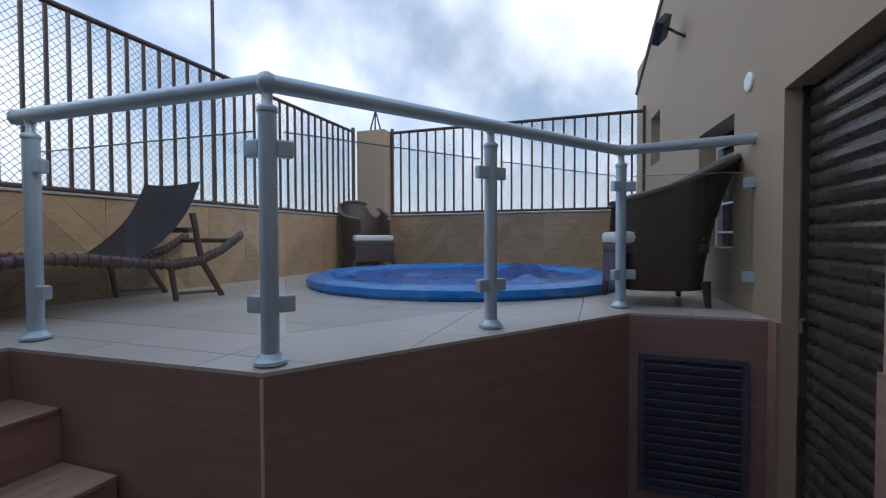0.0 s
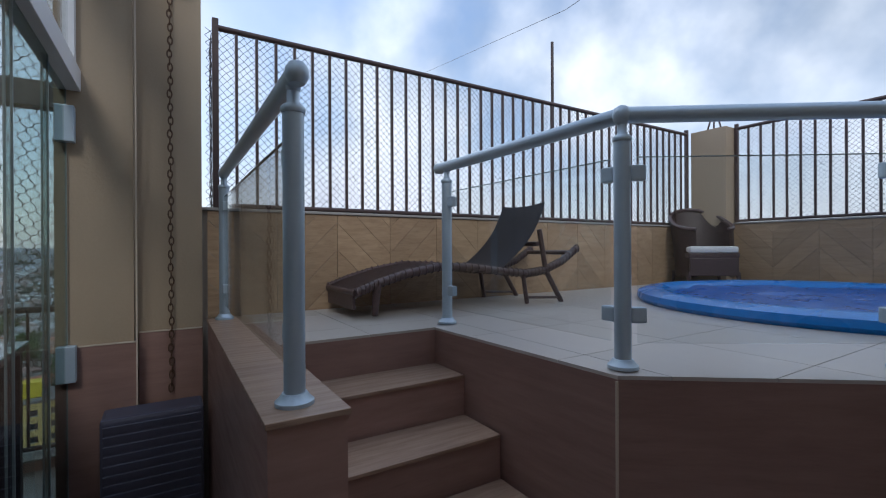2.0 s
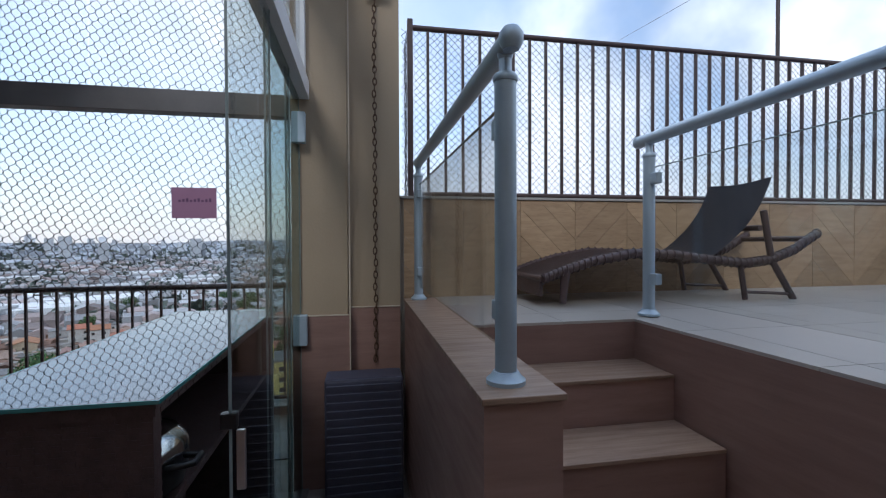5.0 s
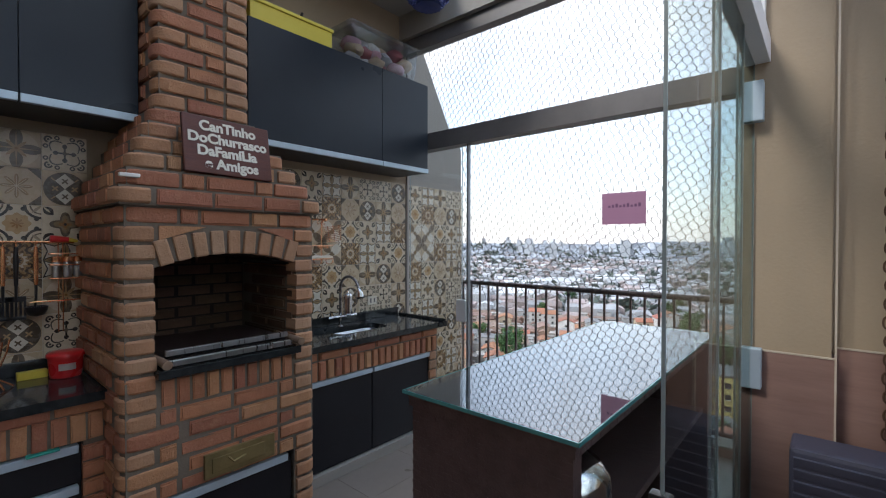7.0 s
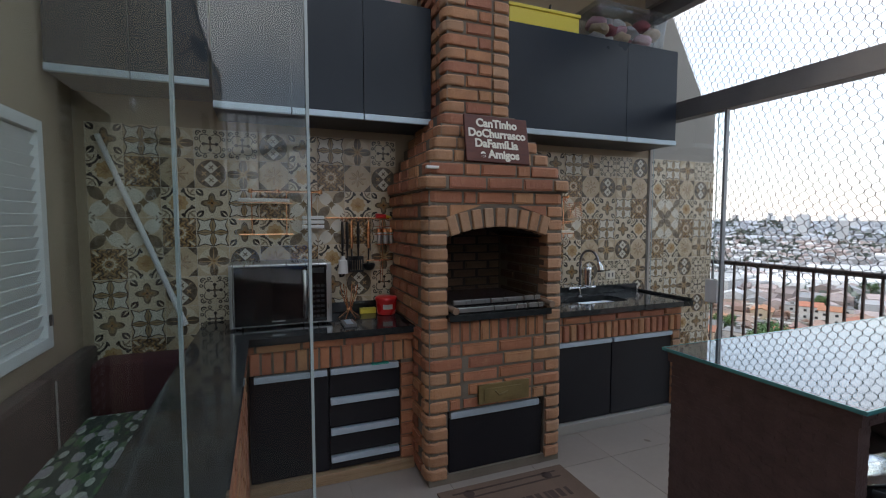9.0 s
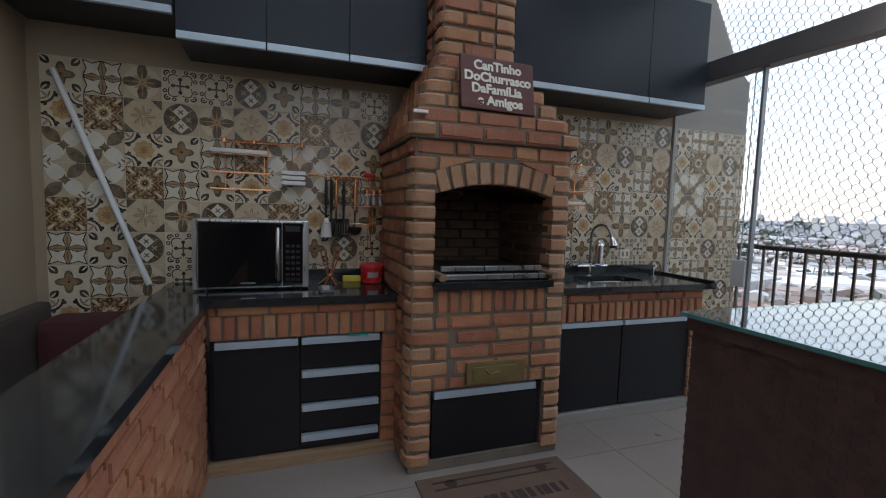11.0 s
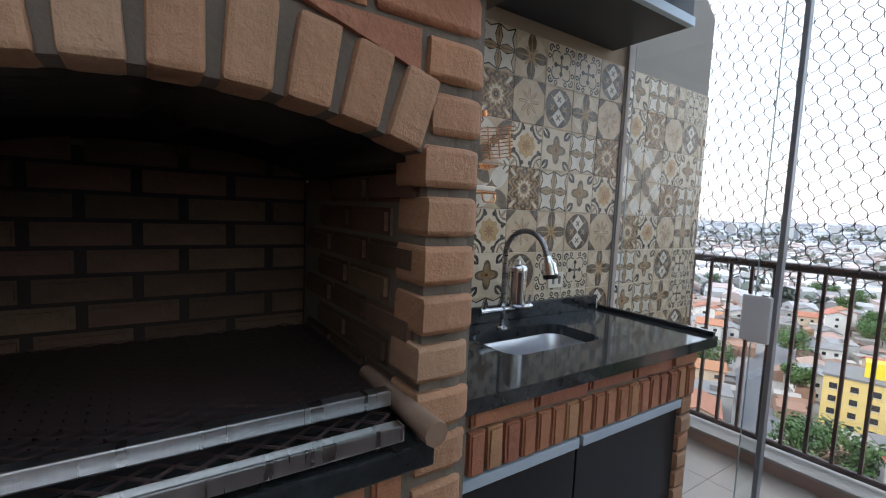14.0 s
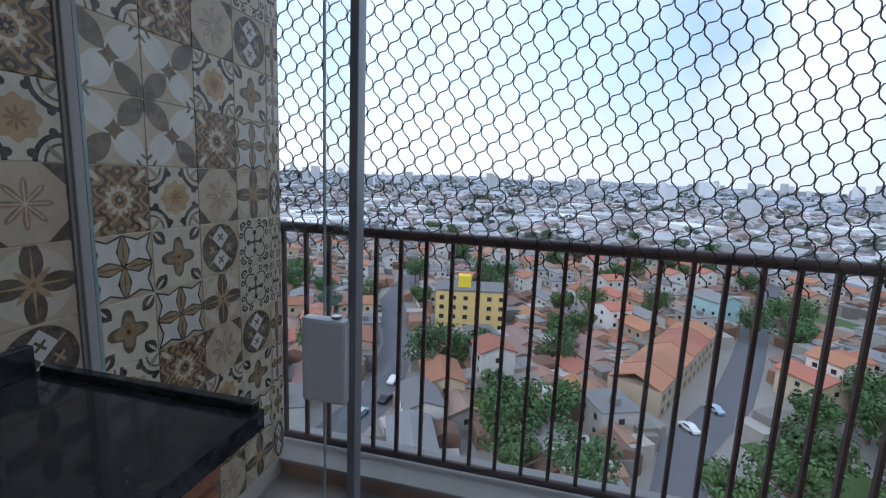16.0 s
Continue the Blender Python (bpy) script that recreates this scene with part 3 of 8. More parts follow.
part("sheet", box(W + 0.018, W + 0.0205, -1.665, -1.36, 1.835, 2.06), M_PINK, notice)
for k in range(9):
    part("text_bar", box(W + 0.0205, W + 0.0215, -1.62 + 0.026 * k, -1.62 + 0.026 * k + 0.017, 1.955, 1.97 + 0.006 * (k % 3)), M_INK, notice)

# ---- railings and nets ----
def net(name, origin, udir, vdir, nu, nv, cell, sag, label, thick=0.0016, skew=0.0, bow=None):
    """A knotted safety net of slanted square meshes, strand by strand."""
    rng = random.Random(5)
    o, u, v = Vector(origin), Vector(udir), Vector(vdir)
    w = u.cross(v)
    verts, faces = [], []
    jit = {}
    def node(i, j):
        key = (i, j)
        if key not in jit:
            jit[key] = Vector((rng.uniform(-1, 1), rng.uniform(-1, 1), rng.uniform(-1, 1))) * cell * 0.08
        q = o + u * (cell * i * 0.5) + v * (cell * 0.5 * j + skew * i) + jit[key]
        b = math.sin(math.pi * min(1, max(0, j / nv))) * math.sin(math.pi * min(1, max(0, i / nu))) * sag
        return q + w * b
    def strand(a, b):
        d = (b - a).normalized()
        s = d.cross(w).normalized()
        k = len(verts)
        for p in (a, b):
            verts.extend((p + s * thick, p - s * thick * 0.5 + w * thick * 0.87, p - s * thick * 0.5 - w * thick * 0.87))
        faces.extend(((k, k + 1, k + 4, k + 3), (k + 1, k + 2, k + 5, k + 4), (k + 2, k, k + 3, k + 5)))
    for i in range(nu):
        for j in range(nv):
            if (i + j) % 2 == 0:
                strand(node(i, j), node(i + 1, j + 1))
            else:
                strand(node(i + 1, j), node(i, j + 1))
    me = bpy.data.meshes.new(name)
    me.from_pydata([tuple(p) for p in verts], [], faces)
    me.materials.append(M_CORD)
    return tagged(new(name, me), label, "safety net", "", "stuff")

def steel_fence(name, a, b, z0, z1, step, label, bar=0.012, top=0.022):
    a, b = Vector(a), Vector(b)
    t = thing(name, label, "fence")
    d = (b - a)
    n = round(d.length / step)
    part("top_rail", tube([a + Vector((0, 0, z1)), b + Vector((0, 0, z1))], top, 8), M_IRON, t)
    part("bottom_rail", tube([a + Vector((0, 0, z0)), b + Vector((0, 0, z0))], top * 0.8, 8), M_IRON, t)
    me = mesh_of("bar", bm_box(bmesh.new(), -bar, bar, -bar * 0.8, bar * 0.8, z0, z1, 0.002), M_IRON)
    for k in range(1, n):
        piece("bar", me, t, Matrix.Translation(a + d * (k / n)))
    for e in (a, b):
        part("end_post", box(e.x - 0.02, e.x + 0.02, e.y - 0.02, e.y + 0.02, z0 - 0.02, z1 + 0.06, 0.003), M_IRON, t)
    return t

steel_fence("fence", (PARA_X - 0.07, 0.06, 0), (PARA_X - 0.07, 5.84, 0), PARA_Z + 0.045, FENCE_Z, 0.135, "brown painted steel bar fence on the west parapet")
steel_fence("fence", (-2.84, NORTH_Y + 0.07, 0), (0.60, NORTH_Y + 0.07, 0), PARA_Z + 0.075, FENCE_Z - 0.01, 0.135, "brown painted steel bar fence on the north parapet")
net("deck_net", (PARA_X - 0.10, 0.0, PARA_Z + 0.03), (0, 1, 0), (0, 0, 1), 210, 46, 0.0545, 0.02, "fine black safety net behind the west fence", 0.0021)
net("deck_net", (-2.84, NORTH_Y + 0.10, PARA_Z + 0.03), (1, 0, 0), (0, 0, 1), 130, 46, 0.0545, 0.02, "fine black safety net behind the north fence", 0.0021)
net("deck_net", (PARA_X - 0.32, 0.04, PARA_Z), (1, 0, 0), (0, 0, 1), 8, 46, 0.0545, 0.0, "fine black safety net closing the fence end", 0.0021)
mast = thing("mast", "thin brown steel mast on the west parapet", "pole")
part("pole", tube([(PARA_X - 0.12, 3.35, PARA_Z + 0.02), (PARA_X - 0.12, 3.35, 3.95)], 0.016, 8), M_IRON, mast)
tri = thing("tripod_bracket", "small brown steel tripod bracket on the corner pillar", "bracket")
for dx in (-0.09, 0.0, 0.10):
    part("leg", tube([(-3.09 + dx, 6.0, 3.255), (-3.08, 6.0, 3.58)], 0.011, 6), M_IRON, tri)
cable = thing("cable", "thin grey cable strung above the pool deck", "cable")
part("wire", tube([(-18.0, 7.8, 8.75), (-11.2, 6.2, 6.85), (-4.3, 4.5, 5.02), (-2.0, 4.1, 4.85), (1.2, 3.6, 4.75)], 0.004, 5), M_FRAME, cable)

city_rail = steel_fence("balcony_railing", (-4.64, -3.88, 0), (-4.64, -0.44, 0), 0.13, 1.235, 0.125, "dark brown steel balcony railing", 0.011, 0.026)
def slanted_net(name, x, y0, y1, z0, z1, a, b, label, thick):
    """A slack knotted net: steep and flat strands that bend from knot to knot, with thick knots."""
    rng = random.Random(15)
    verts, faces, jit = [], [], {}
    up = Vector((1, 0, 0))
    def node(i, j):
        if (i, j) not in jit:
            y, z = -2.2 + a[0] * i + b[0] * j, 1.9 + a[1] * i + b[1] * j
            sag = 0.05 * math.sin(math.pi * min(1, max(0, (y - y0) / (y1 - y0)))) * math.sin(math.pi * min(1, max(0, (z - z0) / (z1 - z0))))
            jit[(i, j)] = Vector((x + sag, y + rng.uniform(-1, 1) * 0.005, z + rng.uniform(-1, 1) * 0.005))
        return jit[(i, j)]
    def strand(pts, r):
        k = len(verts)
        for n, p in enumerate(pts):
            d = (pts[min(n + 1, len(pts) - 1)] - pts[max(n - 1, 0)]).normalized()
            w = d.cross(up).normalized()
            for c, q in ((1.0, 0.0), (-0.5, 0.87), (-0.5, -0.87)):
                verts.append(tuple(p + w * c * r + up * q * r))
        for n in range(len(pts) - 1):
            o = k + 3 * n
            faces.extend(((o, o + 1, o + 4, o + 3), (o + 1, o + 2, o + 5, o + 4), (o + 2, o, o + 3, o + 5)))
    def inside(p):
        return y0 <= p.y <= y1 and z0 <= p.z <= z1
    for i in range(-75, 76):
        for j in range(-75, 76):
            p = node(i, j)
            if not inside(p):
                continue
            for q, s_ in ((node(i + 1, j), 0.007), (node(i, j + 1), -0.006)):
                d = q - p
                side = d.cross(up).normalized() * s_
                strand([p, p + d * 0.28 + side, p + d * 0.72 - side, q], thick)
            strand([p - Vector((0, 0.004, 0.003)), p + Vector((0, 0.004, 0.003))], thick * 1.45)
    me = bpy.data.meshes.new(name)
    me.from_pydata(verts, [], faces)
    me.materials.append(M_CORD)
    return tagged(new(name, me), label, "safety net", "", "stuff")
slanted_net("balcony_net", -4.60, -4.6, -0.42, 1.17, 4.3, (0.030, -0.071), (-0.050, -0.041), "black safety net stretched above the balcony railing", 0.0030)

# ---- deck balustrade ----
RAIL_Z = 2.205
def rail_post(x, y):
    t = thing("balustrade_post", "blue-grey aluminium balustrade post with round foot", "post", "posts of the glass balustrade", at=(x, y, DECK + 0.006))
    part("pole", lathe([(0.031, 0.02), (0.031, 0.86), (0.027, 0.875), (0.018, 0.885), (0.018, 0.925)], 20), M_ALU, t)
    part("foot", lathe([(0.056, 0.0), (0.056, 0.012), (0.046, 0.02), (0.036, 0.035), (0.032, 0.035)], 24), M_ALU, t)
    part("collar", lathe([(0.034, 0.853), (0.036, 0.858), (0.036, 0.868), (0.03, 0.876)], 20), M_ALU, t)
    part("saddle", lathe([(0.015, 0.91), (0.022, 0.925), (0.024, 0.94)], 16), M_ALU, t)
    return t

P = {"w": (-3.14, 0.088), "n": (-1.25, 0.092), "st": (-2.21, 1.225), "c": (-0.985, 1.24), "d": (-0.41, 2.09), "e": (0.205, 2.94)}
posts = {k: rail_post(*xy) for k, xy in P.items()}
def clamp(post, key, toward, z):
    a, b = Vector(P[key]), Vector(toward)
    d = (b - a).normalized()
    bm = bm_box(bmesh.new(), 0.026, 0.085, -0.018, 0.018, z - 0.03, z + 0.03, 0.008)
    bmesh.ops.transform(bm, matrix=Matrix.Rotation(math.atan2(d.y, d.x), 4, "Z"), verts=bm.verts)
    part("glass_clamp", bm, M_ALU, post)
def glass_panel(ka, kb, end=None):
    a, b = Vector(P[ka]), Vector(P[kb]) if kb else Vector(end)
    d = (b - a).normalized()
    n = Vector((-d.y, d.x)) * 0.005
    p0, p1 = a + d * 0.055, b - d * (0.055 if kb else 0.02)
    poly = [p0 - n, p1 - n, p1 + n, p0 + n]
    t = thing("balustrade_glass", "clear toughened glass panel of the balustrade", "glass panel", "glass of the balustrade")
    g = part("pane", prism([tuple(q) for q in poly], DECK + 0.10, DECK + 0.80), M_RAILGLASS, t)
    g.visible_shadow = False
    part("glass_edge", prism([tuple(q) for q in poly], DECK + 0.80, DECK + 0.803), M_GEDGE, t)
    for z in (0.20, 0.735):
        clamp(posts[ka], ka, b, z)
        if kb:
            clamp(posts[kb], kb, a, z)
glass_panel("w", "n")
glass_panel("st", "c")
glass_panel("c", "d")
glass_panel("d", "e")
glass_panel("e", None, (0.92, 2.98))
def handrail(pts, label):
    t = thing("handrail", label, "handrail")
    part("rail", tube(pts, 0.031, 16), M_ALU, t)
    for q in (pts[0], pts[-1]):
        part("end_cap", lathe([(0.0, -0.034), (0.022, -0.030), (0.033, -0.012), (0.034, 0.012), (0.022, 0.030), (0.0, 0.034)][1:-1], 16, q), M_ALU, t)
    for q in pts[1:-1]:
        part("elbow", lathe([(0.012, -0.036), (0.028, -0.026), (0.036, 0.0), (0.028, 0.026), (0.012, 0.036)], 16, q), M_ALU, t)
    return t
handrail([(*P["w"], RAIL_Z), (-1.20, 0.092, RAIL_Z)], "blue-grey round handrail above the low wall")
handrail([(P["st"][0] - 0.09, P["st"][1], RAIL_Z), (*P["c"], RAIL_Z), (*P["e"], RAIL_Z), (0.925, 2.985, RAIL_Z + 0.03)], "blue-grey round handrail of the pool deck")
part("wall_flange", tube([(0.912, 2.984, RAIL_Z + 0.03), (0.928, 2.985, RAIL_Z + 0.03)], 0.05, 16), M_ALU, thing("rail_flange", "round grey wall flange of the handrail", "flange"))

# ---- pool ----
pool = thing("pool", "round blue fibreglass pool with a loose blue cover", "pool", at=(-1.22, 4.28, DECK))
part("rim", lathe([(1.12, -0.02), (1.46, -0.02), (1.50, 0.03), (1.49, 0.075), (1.42, 0.10), (1.30, 0.10), (1.22, 0.075), (1.18, 0.02), (1.12, 0.005)], 72), M_POOL, pool, "glossy blue rim")
cov = bmesh.new()
rng = random.Random(3)
NR, NA = 14, 64
rows = []
for i in range(NR + 1):
    rad = 1.24 * i / NR
    row = []
    for k in range(NA if i else 1):
        a = k * math.tau / NA
        x, y = rad * math.cos(a), rad * math.sin(a)
        z = 0.055 + 0.03 * noise.noise((x * 2.2, y * 5.0, 1.0)) + 0.018 * noise.noise((x * 6, y * 12, 4.0))
        lift = math.exp(-((x - 0.72) ** 2 / 0.05 + (y + 0.45) ** 2 / 0.06))
        row.append(cov.verts.new((x, y, z + 0.10 * lift)))
    rows.append(row)
for i in range(NR):
    a, b = rows[i], rows[i + 1]
    for k in range(NA):
        if i == 0:
            cov.faces.new((a[0], b[k], b[(k + 1) % NA]))
        else:
            cov.faces.new((a[k], b[k], b[(k + 1) % NA], a[(k + 1) % NA]))
part("cover", cov, M_COVER, pool, "wrinkled dark blue plastic cover")
flap = bmesh.new()
fv = [flap.verts.new(p) for p in ((0.42, -0.72, 0.10), (0.78, -0.62, 0.11), (0.95, -0.62, 0.10), (0.80, -0.42, 0.20), (0.60, -0.45, 0.215))]
flap.faces.new((fv[0], fv[1], fv[4]))
flap.faces.new((fv[1], fv[3], fv[4]))
flap.faces.new((fv[1], fv[2], fv[3]))
bmesh.ops.solidify(flap, geom=flap.faces[:], thickness=0.006)
part("cover_fold", flap, M_COVER, pool, "folded corner of the cover")

# ---- barbecue of bricks ----
BX0, BX1, BY = -1.945, -0.94, -2.80
BL, BH, BD, JT = 0.245, 0.0705, 0.095, 0.017
COURSE = BH + JT
def brick_mesh(l, h, d, name="brick", bevel=0.009, seed=0, material=None):
    """A brick with pillowed, slightly uneven front edges."""
    rng = random.Random(seed)
    bm = bm_box(bmesh.new(), -l / 2, l / 2, -d, 0, -h / 2, h / 2)
    fr = [e for e in bm.edges if all(abs(v.co.y) < 1e-6 for v in e.verts)]
    bmesh.ops.bevel(bm, geom=fr, offset=bevel, segments=2, affect="EDGES")
    if seed:
        tilt, skew = rng.uniform(-0.02, 0.02), rng.uniform(-0.035, 0.035)
        for v in bm.verts:
            if v.co.y > -d * 0.5:
                v.co.y += tilt * v.co.x + rng.uniform(-0.0012, 0.0012)
                v.co.z += skew * 0.3 * v.co.x + rng.uniform(-0.0016, 0.0016)
                v.co.x += rng.uniform(-0.0018, 0.0018)
    return mesh_of(name, bm, material or M_BRICK, True)
CORNER_L = 0.14
def corner_mesh(sx, h, name="corner_brick", L=CORNER_L, material=None, seed=1):
    """A bullnose brick that turns the corner; sx is the side on which the corner lies."""
    rng = random.Random(seed)
    bm = bmesh.new()
    r, D = 0.06, 0.105
    rings = []
    for z, b in ((-h / 2, 0.009), (-h / 2 + 0.003, 0.003), (-h / 2 + 0.011, 0.0), (h / 2 - 0.011, 0.0), (h / 2 - 0.003, 0.003), (h / 2, 0.009)):
        q = r - b
        pts = [(-L + b * 0.6, -b)] + [(-r + q * math.sin(a), -r + q * math.cos(a)) for a in (0, 0.4, 0.8, 1.2, math.pi / 2)] + [(-b, -D), (-L + b * 0.6, -D)]
        rings.append([bm.verts.new((x * sx + rng.uniform(-0.001, 0.001), y + rng.uniform(-0.0012, 0.0012), z)) for x, y in pts])
    bm.faces.new(rings[0])
    bm.faces.new(rings[-1])
    for lo, hi in zip(rings, rings[1:]):
        n = len(lo)
        for i in range(n):
            bm.faces.new((lo[i], lo[(i + 1) % n], hi[(i + 1) % n], hi[i]))
    bmesh.ops.recalc_face_normals(bm, faces=bm.faces)
    return mesh_of(name, bm, material or M_BUFF, True)
B_FULLS = [brick_mesh(BL, BH, BD, seed=k) for k in range(1, 6)]
B_ROWS = [brick_mesh(BL, 0.056, BD, seed=k) for k in range(6, 10)]
B_STANDS = [brick_mesh(0.054, 0.128, BD, "upright_brick", 0.006, k) for k in range(10, 14)]
B_SIDES = [brick_mesh(0.174, BH, 0.05, "side_brick", seed=k) for k in range(14, 17)]
C_POS, C_NEG = [corner_mesh(1, BH, seed=k) for k in (1, 2, 3)], [corner_mesh(-1, BH, seed=k) for k in (4, 5, 6)]
C_LONG = {1: corner_mesh(1, BH, L=0.235, material=M_BRICK, seed=7), -1: corner_mesh(-1, BH, L=0.235, material=M_BRICK, seed=8)}
brng = random.Random(11)
def wob():
    return brng.uniform(-0.003, 0.003)
bbq = thing("barbecue", "built-in red brick barbecue with arched firebox", "barbecue")
def lay(z, x0, x1, y, shift, parent=bbq, meshes=None):
    """One course of stretchers from x0 to x1 with the joints shifted; the ends are cut."""
    x = x0 - shift
    while x < x1 - 0.01:
        a, b = max(x, x0), min(x + BL, x1)
        if b - a > 0.03:
            piece("brick", brng.choice(meshes or B_FULLS), parent, Matrix.Translation(((a + b) / 2, y + wob(), z + wob() * 0.5)) @ Matrix.Diagonal(((b - a) / BL, 1, 1, 1)))
        x += BL + JT
def corner(sx, x, y, z, long=False):
    me = C_LONG[sx] if long else brng.choice(C_POS if sx > 0 else C_NEG)
    piece("corner_brick", me, bbq, Matrix.Translation((x + wob(), y + wob(), z + wob() * 0.4)) @ Matrix.Diagonal((1.0 if long else brng.uniform(0.94, 1.03), 1, 1, 1)))
def flanks(x0, x1, y, z, odd):
    for q in range(5):
        yy = y - 0.125 - 0.19 * q - (0.095 if odd else 0.0)
        if yy - 0.19 > SOUTH:
            piece("side_brick", brng.choice(B_SIDES), bbq, Matrix.Translation((x1 + wob(), yy - 0.095, z)) @ Matrix.Rotation(math.radians(-90), 4, "Z"))
            piece("side_brick", brng.choice(B_SIDES), bbq, Matrix.Translation((x0 + wob(), yy - 0.095, z)) @ Matrix.Rotation(math.radians(90), 4, "Z"))
FB0, FB1 = -1.818, -1.075
DRW0, DRW1, DRWZ = -1.79, -1.10, 0.475
INX0, INX1 = BX0 + CORNER_L + JT, BX1 - CORNER_L - JT
z = 0.075
ci = 0
while z < 1.86:
    long = (DRWZ < z < 0.90 and ci % 2 == 0) or z > 1.78
    corner(1, BX1, BY, z, long)
    corner(-1, BX0, BY, z, long)
    flanks(BX0, BX1, BY, z, ci % 2)
    more = 0.095 if long else 0.0
    if DRWZ < z < 0.90:
        lay(z, INX0 + more, INX1 - more, BY, 0.125 * (ci % 2) + 0.04)
    elif z > 1.78:
        lay(z, INX0 + more, INX1 - more, BY, 0.10)
    z += COURSE
    ci += 1
ZTOP = z - COURSE / 2
n_st = 10
for k in range(n_st):
    x = INX0 + (k + 0.5) * (INX1 - INX0) / n_st
    piece("upright_brick", brng.choice(B_STANDS), bbq, Matrix.Translation((x, BY + wob(), 0.98)))
# arch of the firebox
xc, half, rise = (FB0 + FB1) / 2, (FB1 - FB0) / 2, 0.068
R = (half ** 2 + rise ** 2) / (2 * rise)
zc = 1.645 - R
ang = math.asin(half / R)
ARCH = mesh_of("arch_brick", bm_box(bmesh.new(), -0.0315, 0.0315, -0.10, 0.006, -0.004, 0.118, 0.009), M_BUFF, True)
n_ar = 9
for k in range(n_ar):
    a = 0.95 * (-ang + (k + 0.5) * 2 * ang / n_ar)
    piece("arch_brick", ARCH, bbq, Matrix.Translation((xc + R * math.sin(a), BY + wob(), zc + R * math.cos(a))) @ Matrix.Rotation(a * 0.95, 4, "Y"))
for sx in (-1, 1):
    bm = bmesh.new()
    pts = [(0, 0), (0.21, 0), (0.0, -0.068)]
    xs = INX0 if sx < 0 else INX1
    lo = [bm.verts.new((xs - sx * px, BY - 0.002, 1.777 + pz)) for px, pz in pts]
    hi = [bm.verts.new((xs - sx * px, BY - 0.09, 1.777 + pz)) for px, pz in pts]
    bm.faces.new(lo)
    bm.faces.new(hi)
    for i in range(3):
        bm.faces.new((lo[i], lo[(i + 1) % 3], hi[(i + 1) % 3], hi[i]))
    part("cut_brick", bm, M_BRICK, bbq)
# mortar core round the firebox
def core(x0, x1, y0, y1, z0, z1, material=None, name="mortar"):
    return part(name, box(x0, x1, y0, y1, z0, z1), material or M_MORTAR, bbq)
M0, M1 = BX0 + 0.02, BX1 - 0.02
for xj in (BX0 + 0.06, BX1 - 0.06):
    part("joint_mortar", lathe([(0.050, 0.03), (0.050, ZTOP)], 20, (xj, BY - 0.06, 0)), M_MORTAR, bbq)
core(M0, M1, -3.68, BY - 0.012, 0.001, 0.06)
core(M0, DRW0 - 0.015, -3.68, BY - 0.02, 0.06, DRWZ)
core(DRW1 + 0.015, M1, -3.68, BY - 0.02, 0.06, DRWZ)
core(M0, M1, -3.68, BY - 0.012, DRWZ, 1.055)
core(M0, FB0, -3.66, BY - 0.016, 1.06, 1.55)
core(FB1, M1, -3.66, BY - 0.016, 1.06, 1.55)
core(FB0, FB1, -3.66, -3.50, 1.06, 1.60, M_SOOTDARK, "firebox_back")
ac = bmesh.new()
def arch_z(x):
    return zc + math.sqrt(max(0, R * R - (x - xc) ** 2))
NSEG = 14
xs = [FB0 + (FB1 - FB0) * k / NSEG for k in range(NSEG + 1)]
AY = BY - 0.013
front = [ac.verts.new((M0, AY, 1.55))] + [ac.verts.new((x, AY, max(1.552, arch_z(x)))) for x in xs] + [ac.verts.new((M1, AY, 1.55)), ac.verts.new((M1, AY, ZTOP)), ac.verts.new((M0, AY, ZTOP))]
back = [ac.verts.new((v.co.x, -3.66, v.co.z)) for v in front]
ac.faces.new(front)
ac.faces.new(back[::-1])
for i in range(len(front)):
    j = (i + 1) % len(front)
    ac.faces.new((front[i], back[i], back[j], front[j]))
part("arch_core", ac, M_MORTAR, bbq)
so = bmesh.new()
for x_a, x_b in zip(xs, xs[1:]):
    za, zb = max(1.553, arch_z(x_a)), max(1.553, arch_z(x_b))
    q = [so.verts.new(p) for p in ((x_a, BY - 0.07, za - 0.012), (x_b, BY - 0.07, zb - 0.012), (x_b, -3.5, zb - 0.012), (x_a, -3.5, za - 0.012))]
    w = [so.verts.new((v.co.x, v.co.y, v.co.z + 0.010)) for v in q]
    so.faces.new(q)
    so.faces.new(w[::-1])
    for i in range(4):
        so.faces.new((q[i], w[i], w[(i + 1) % 4], q[(i + 1) % 4]))
bmesh.ops.remove_doubles(so, verts=so.verts, dist=0.0004)
part("firebox_soffit", so, M_SOOTDARK, bbq, "soot-blackened vault of the firebox")
# firebox lining, brick by brick
S_BACK = brick_mesh(0.2, 0.055, 0.02, "lining_brick")
S_BACK.materials[0] = M_SOOT
for r in range(8):
    zz = 1.13 + r * 0.066
    x = FB0 - (0.1 if r % 2 else 0)
    while x < FB1:
        a, b = max(x, FB0), min(x + 0.2, FB1)
        if b - a > 0.03:
            piece("lining_brick", S_BACK, bbq, Matrix.Translation(((a + b) / 2, -3.488 + wob(), zz)) @ Matrix.Diagonal(((b - a - 0.012) / 0.2, 1, 1, 1)))
        x += 0.212
    for side, xw in ((1, FB0 + 0.012), (-1, FB1 - 0.012)):
        for k in range(3):
            y = -2.94 - 0.21 * k - (0.1 if r % 2 else 0)
            if y - 0.1 > -3.5:
                piece("lining_brick", S_BACK, bbq, Matrix.Translation((xw + wob(), y, zz)) @ Matrix.Rotation(math.radians(-90 * side), 4, "Z"))
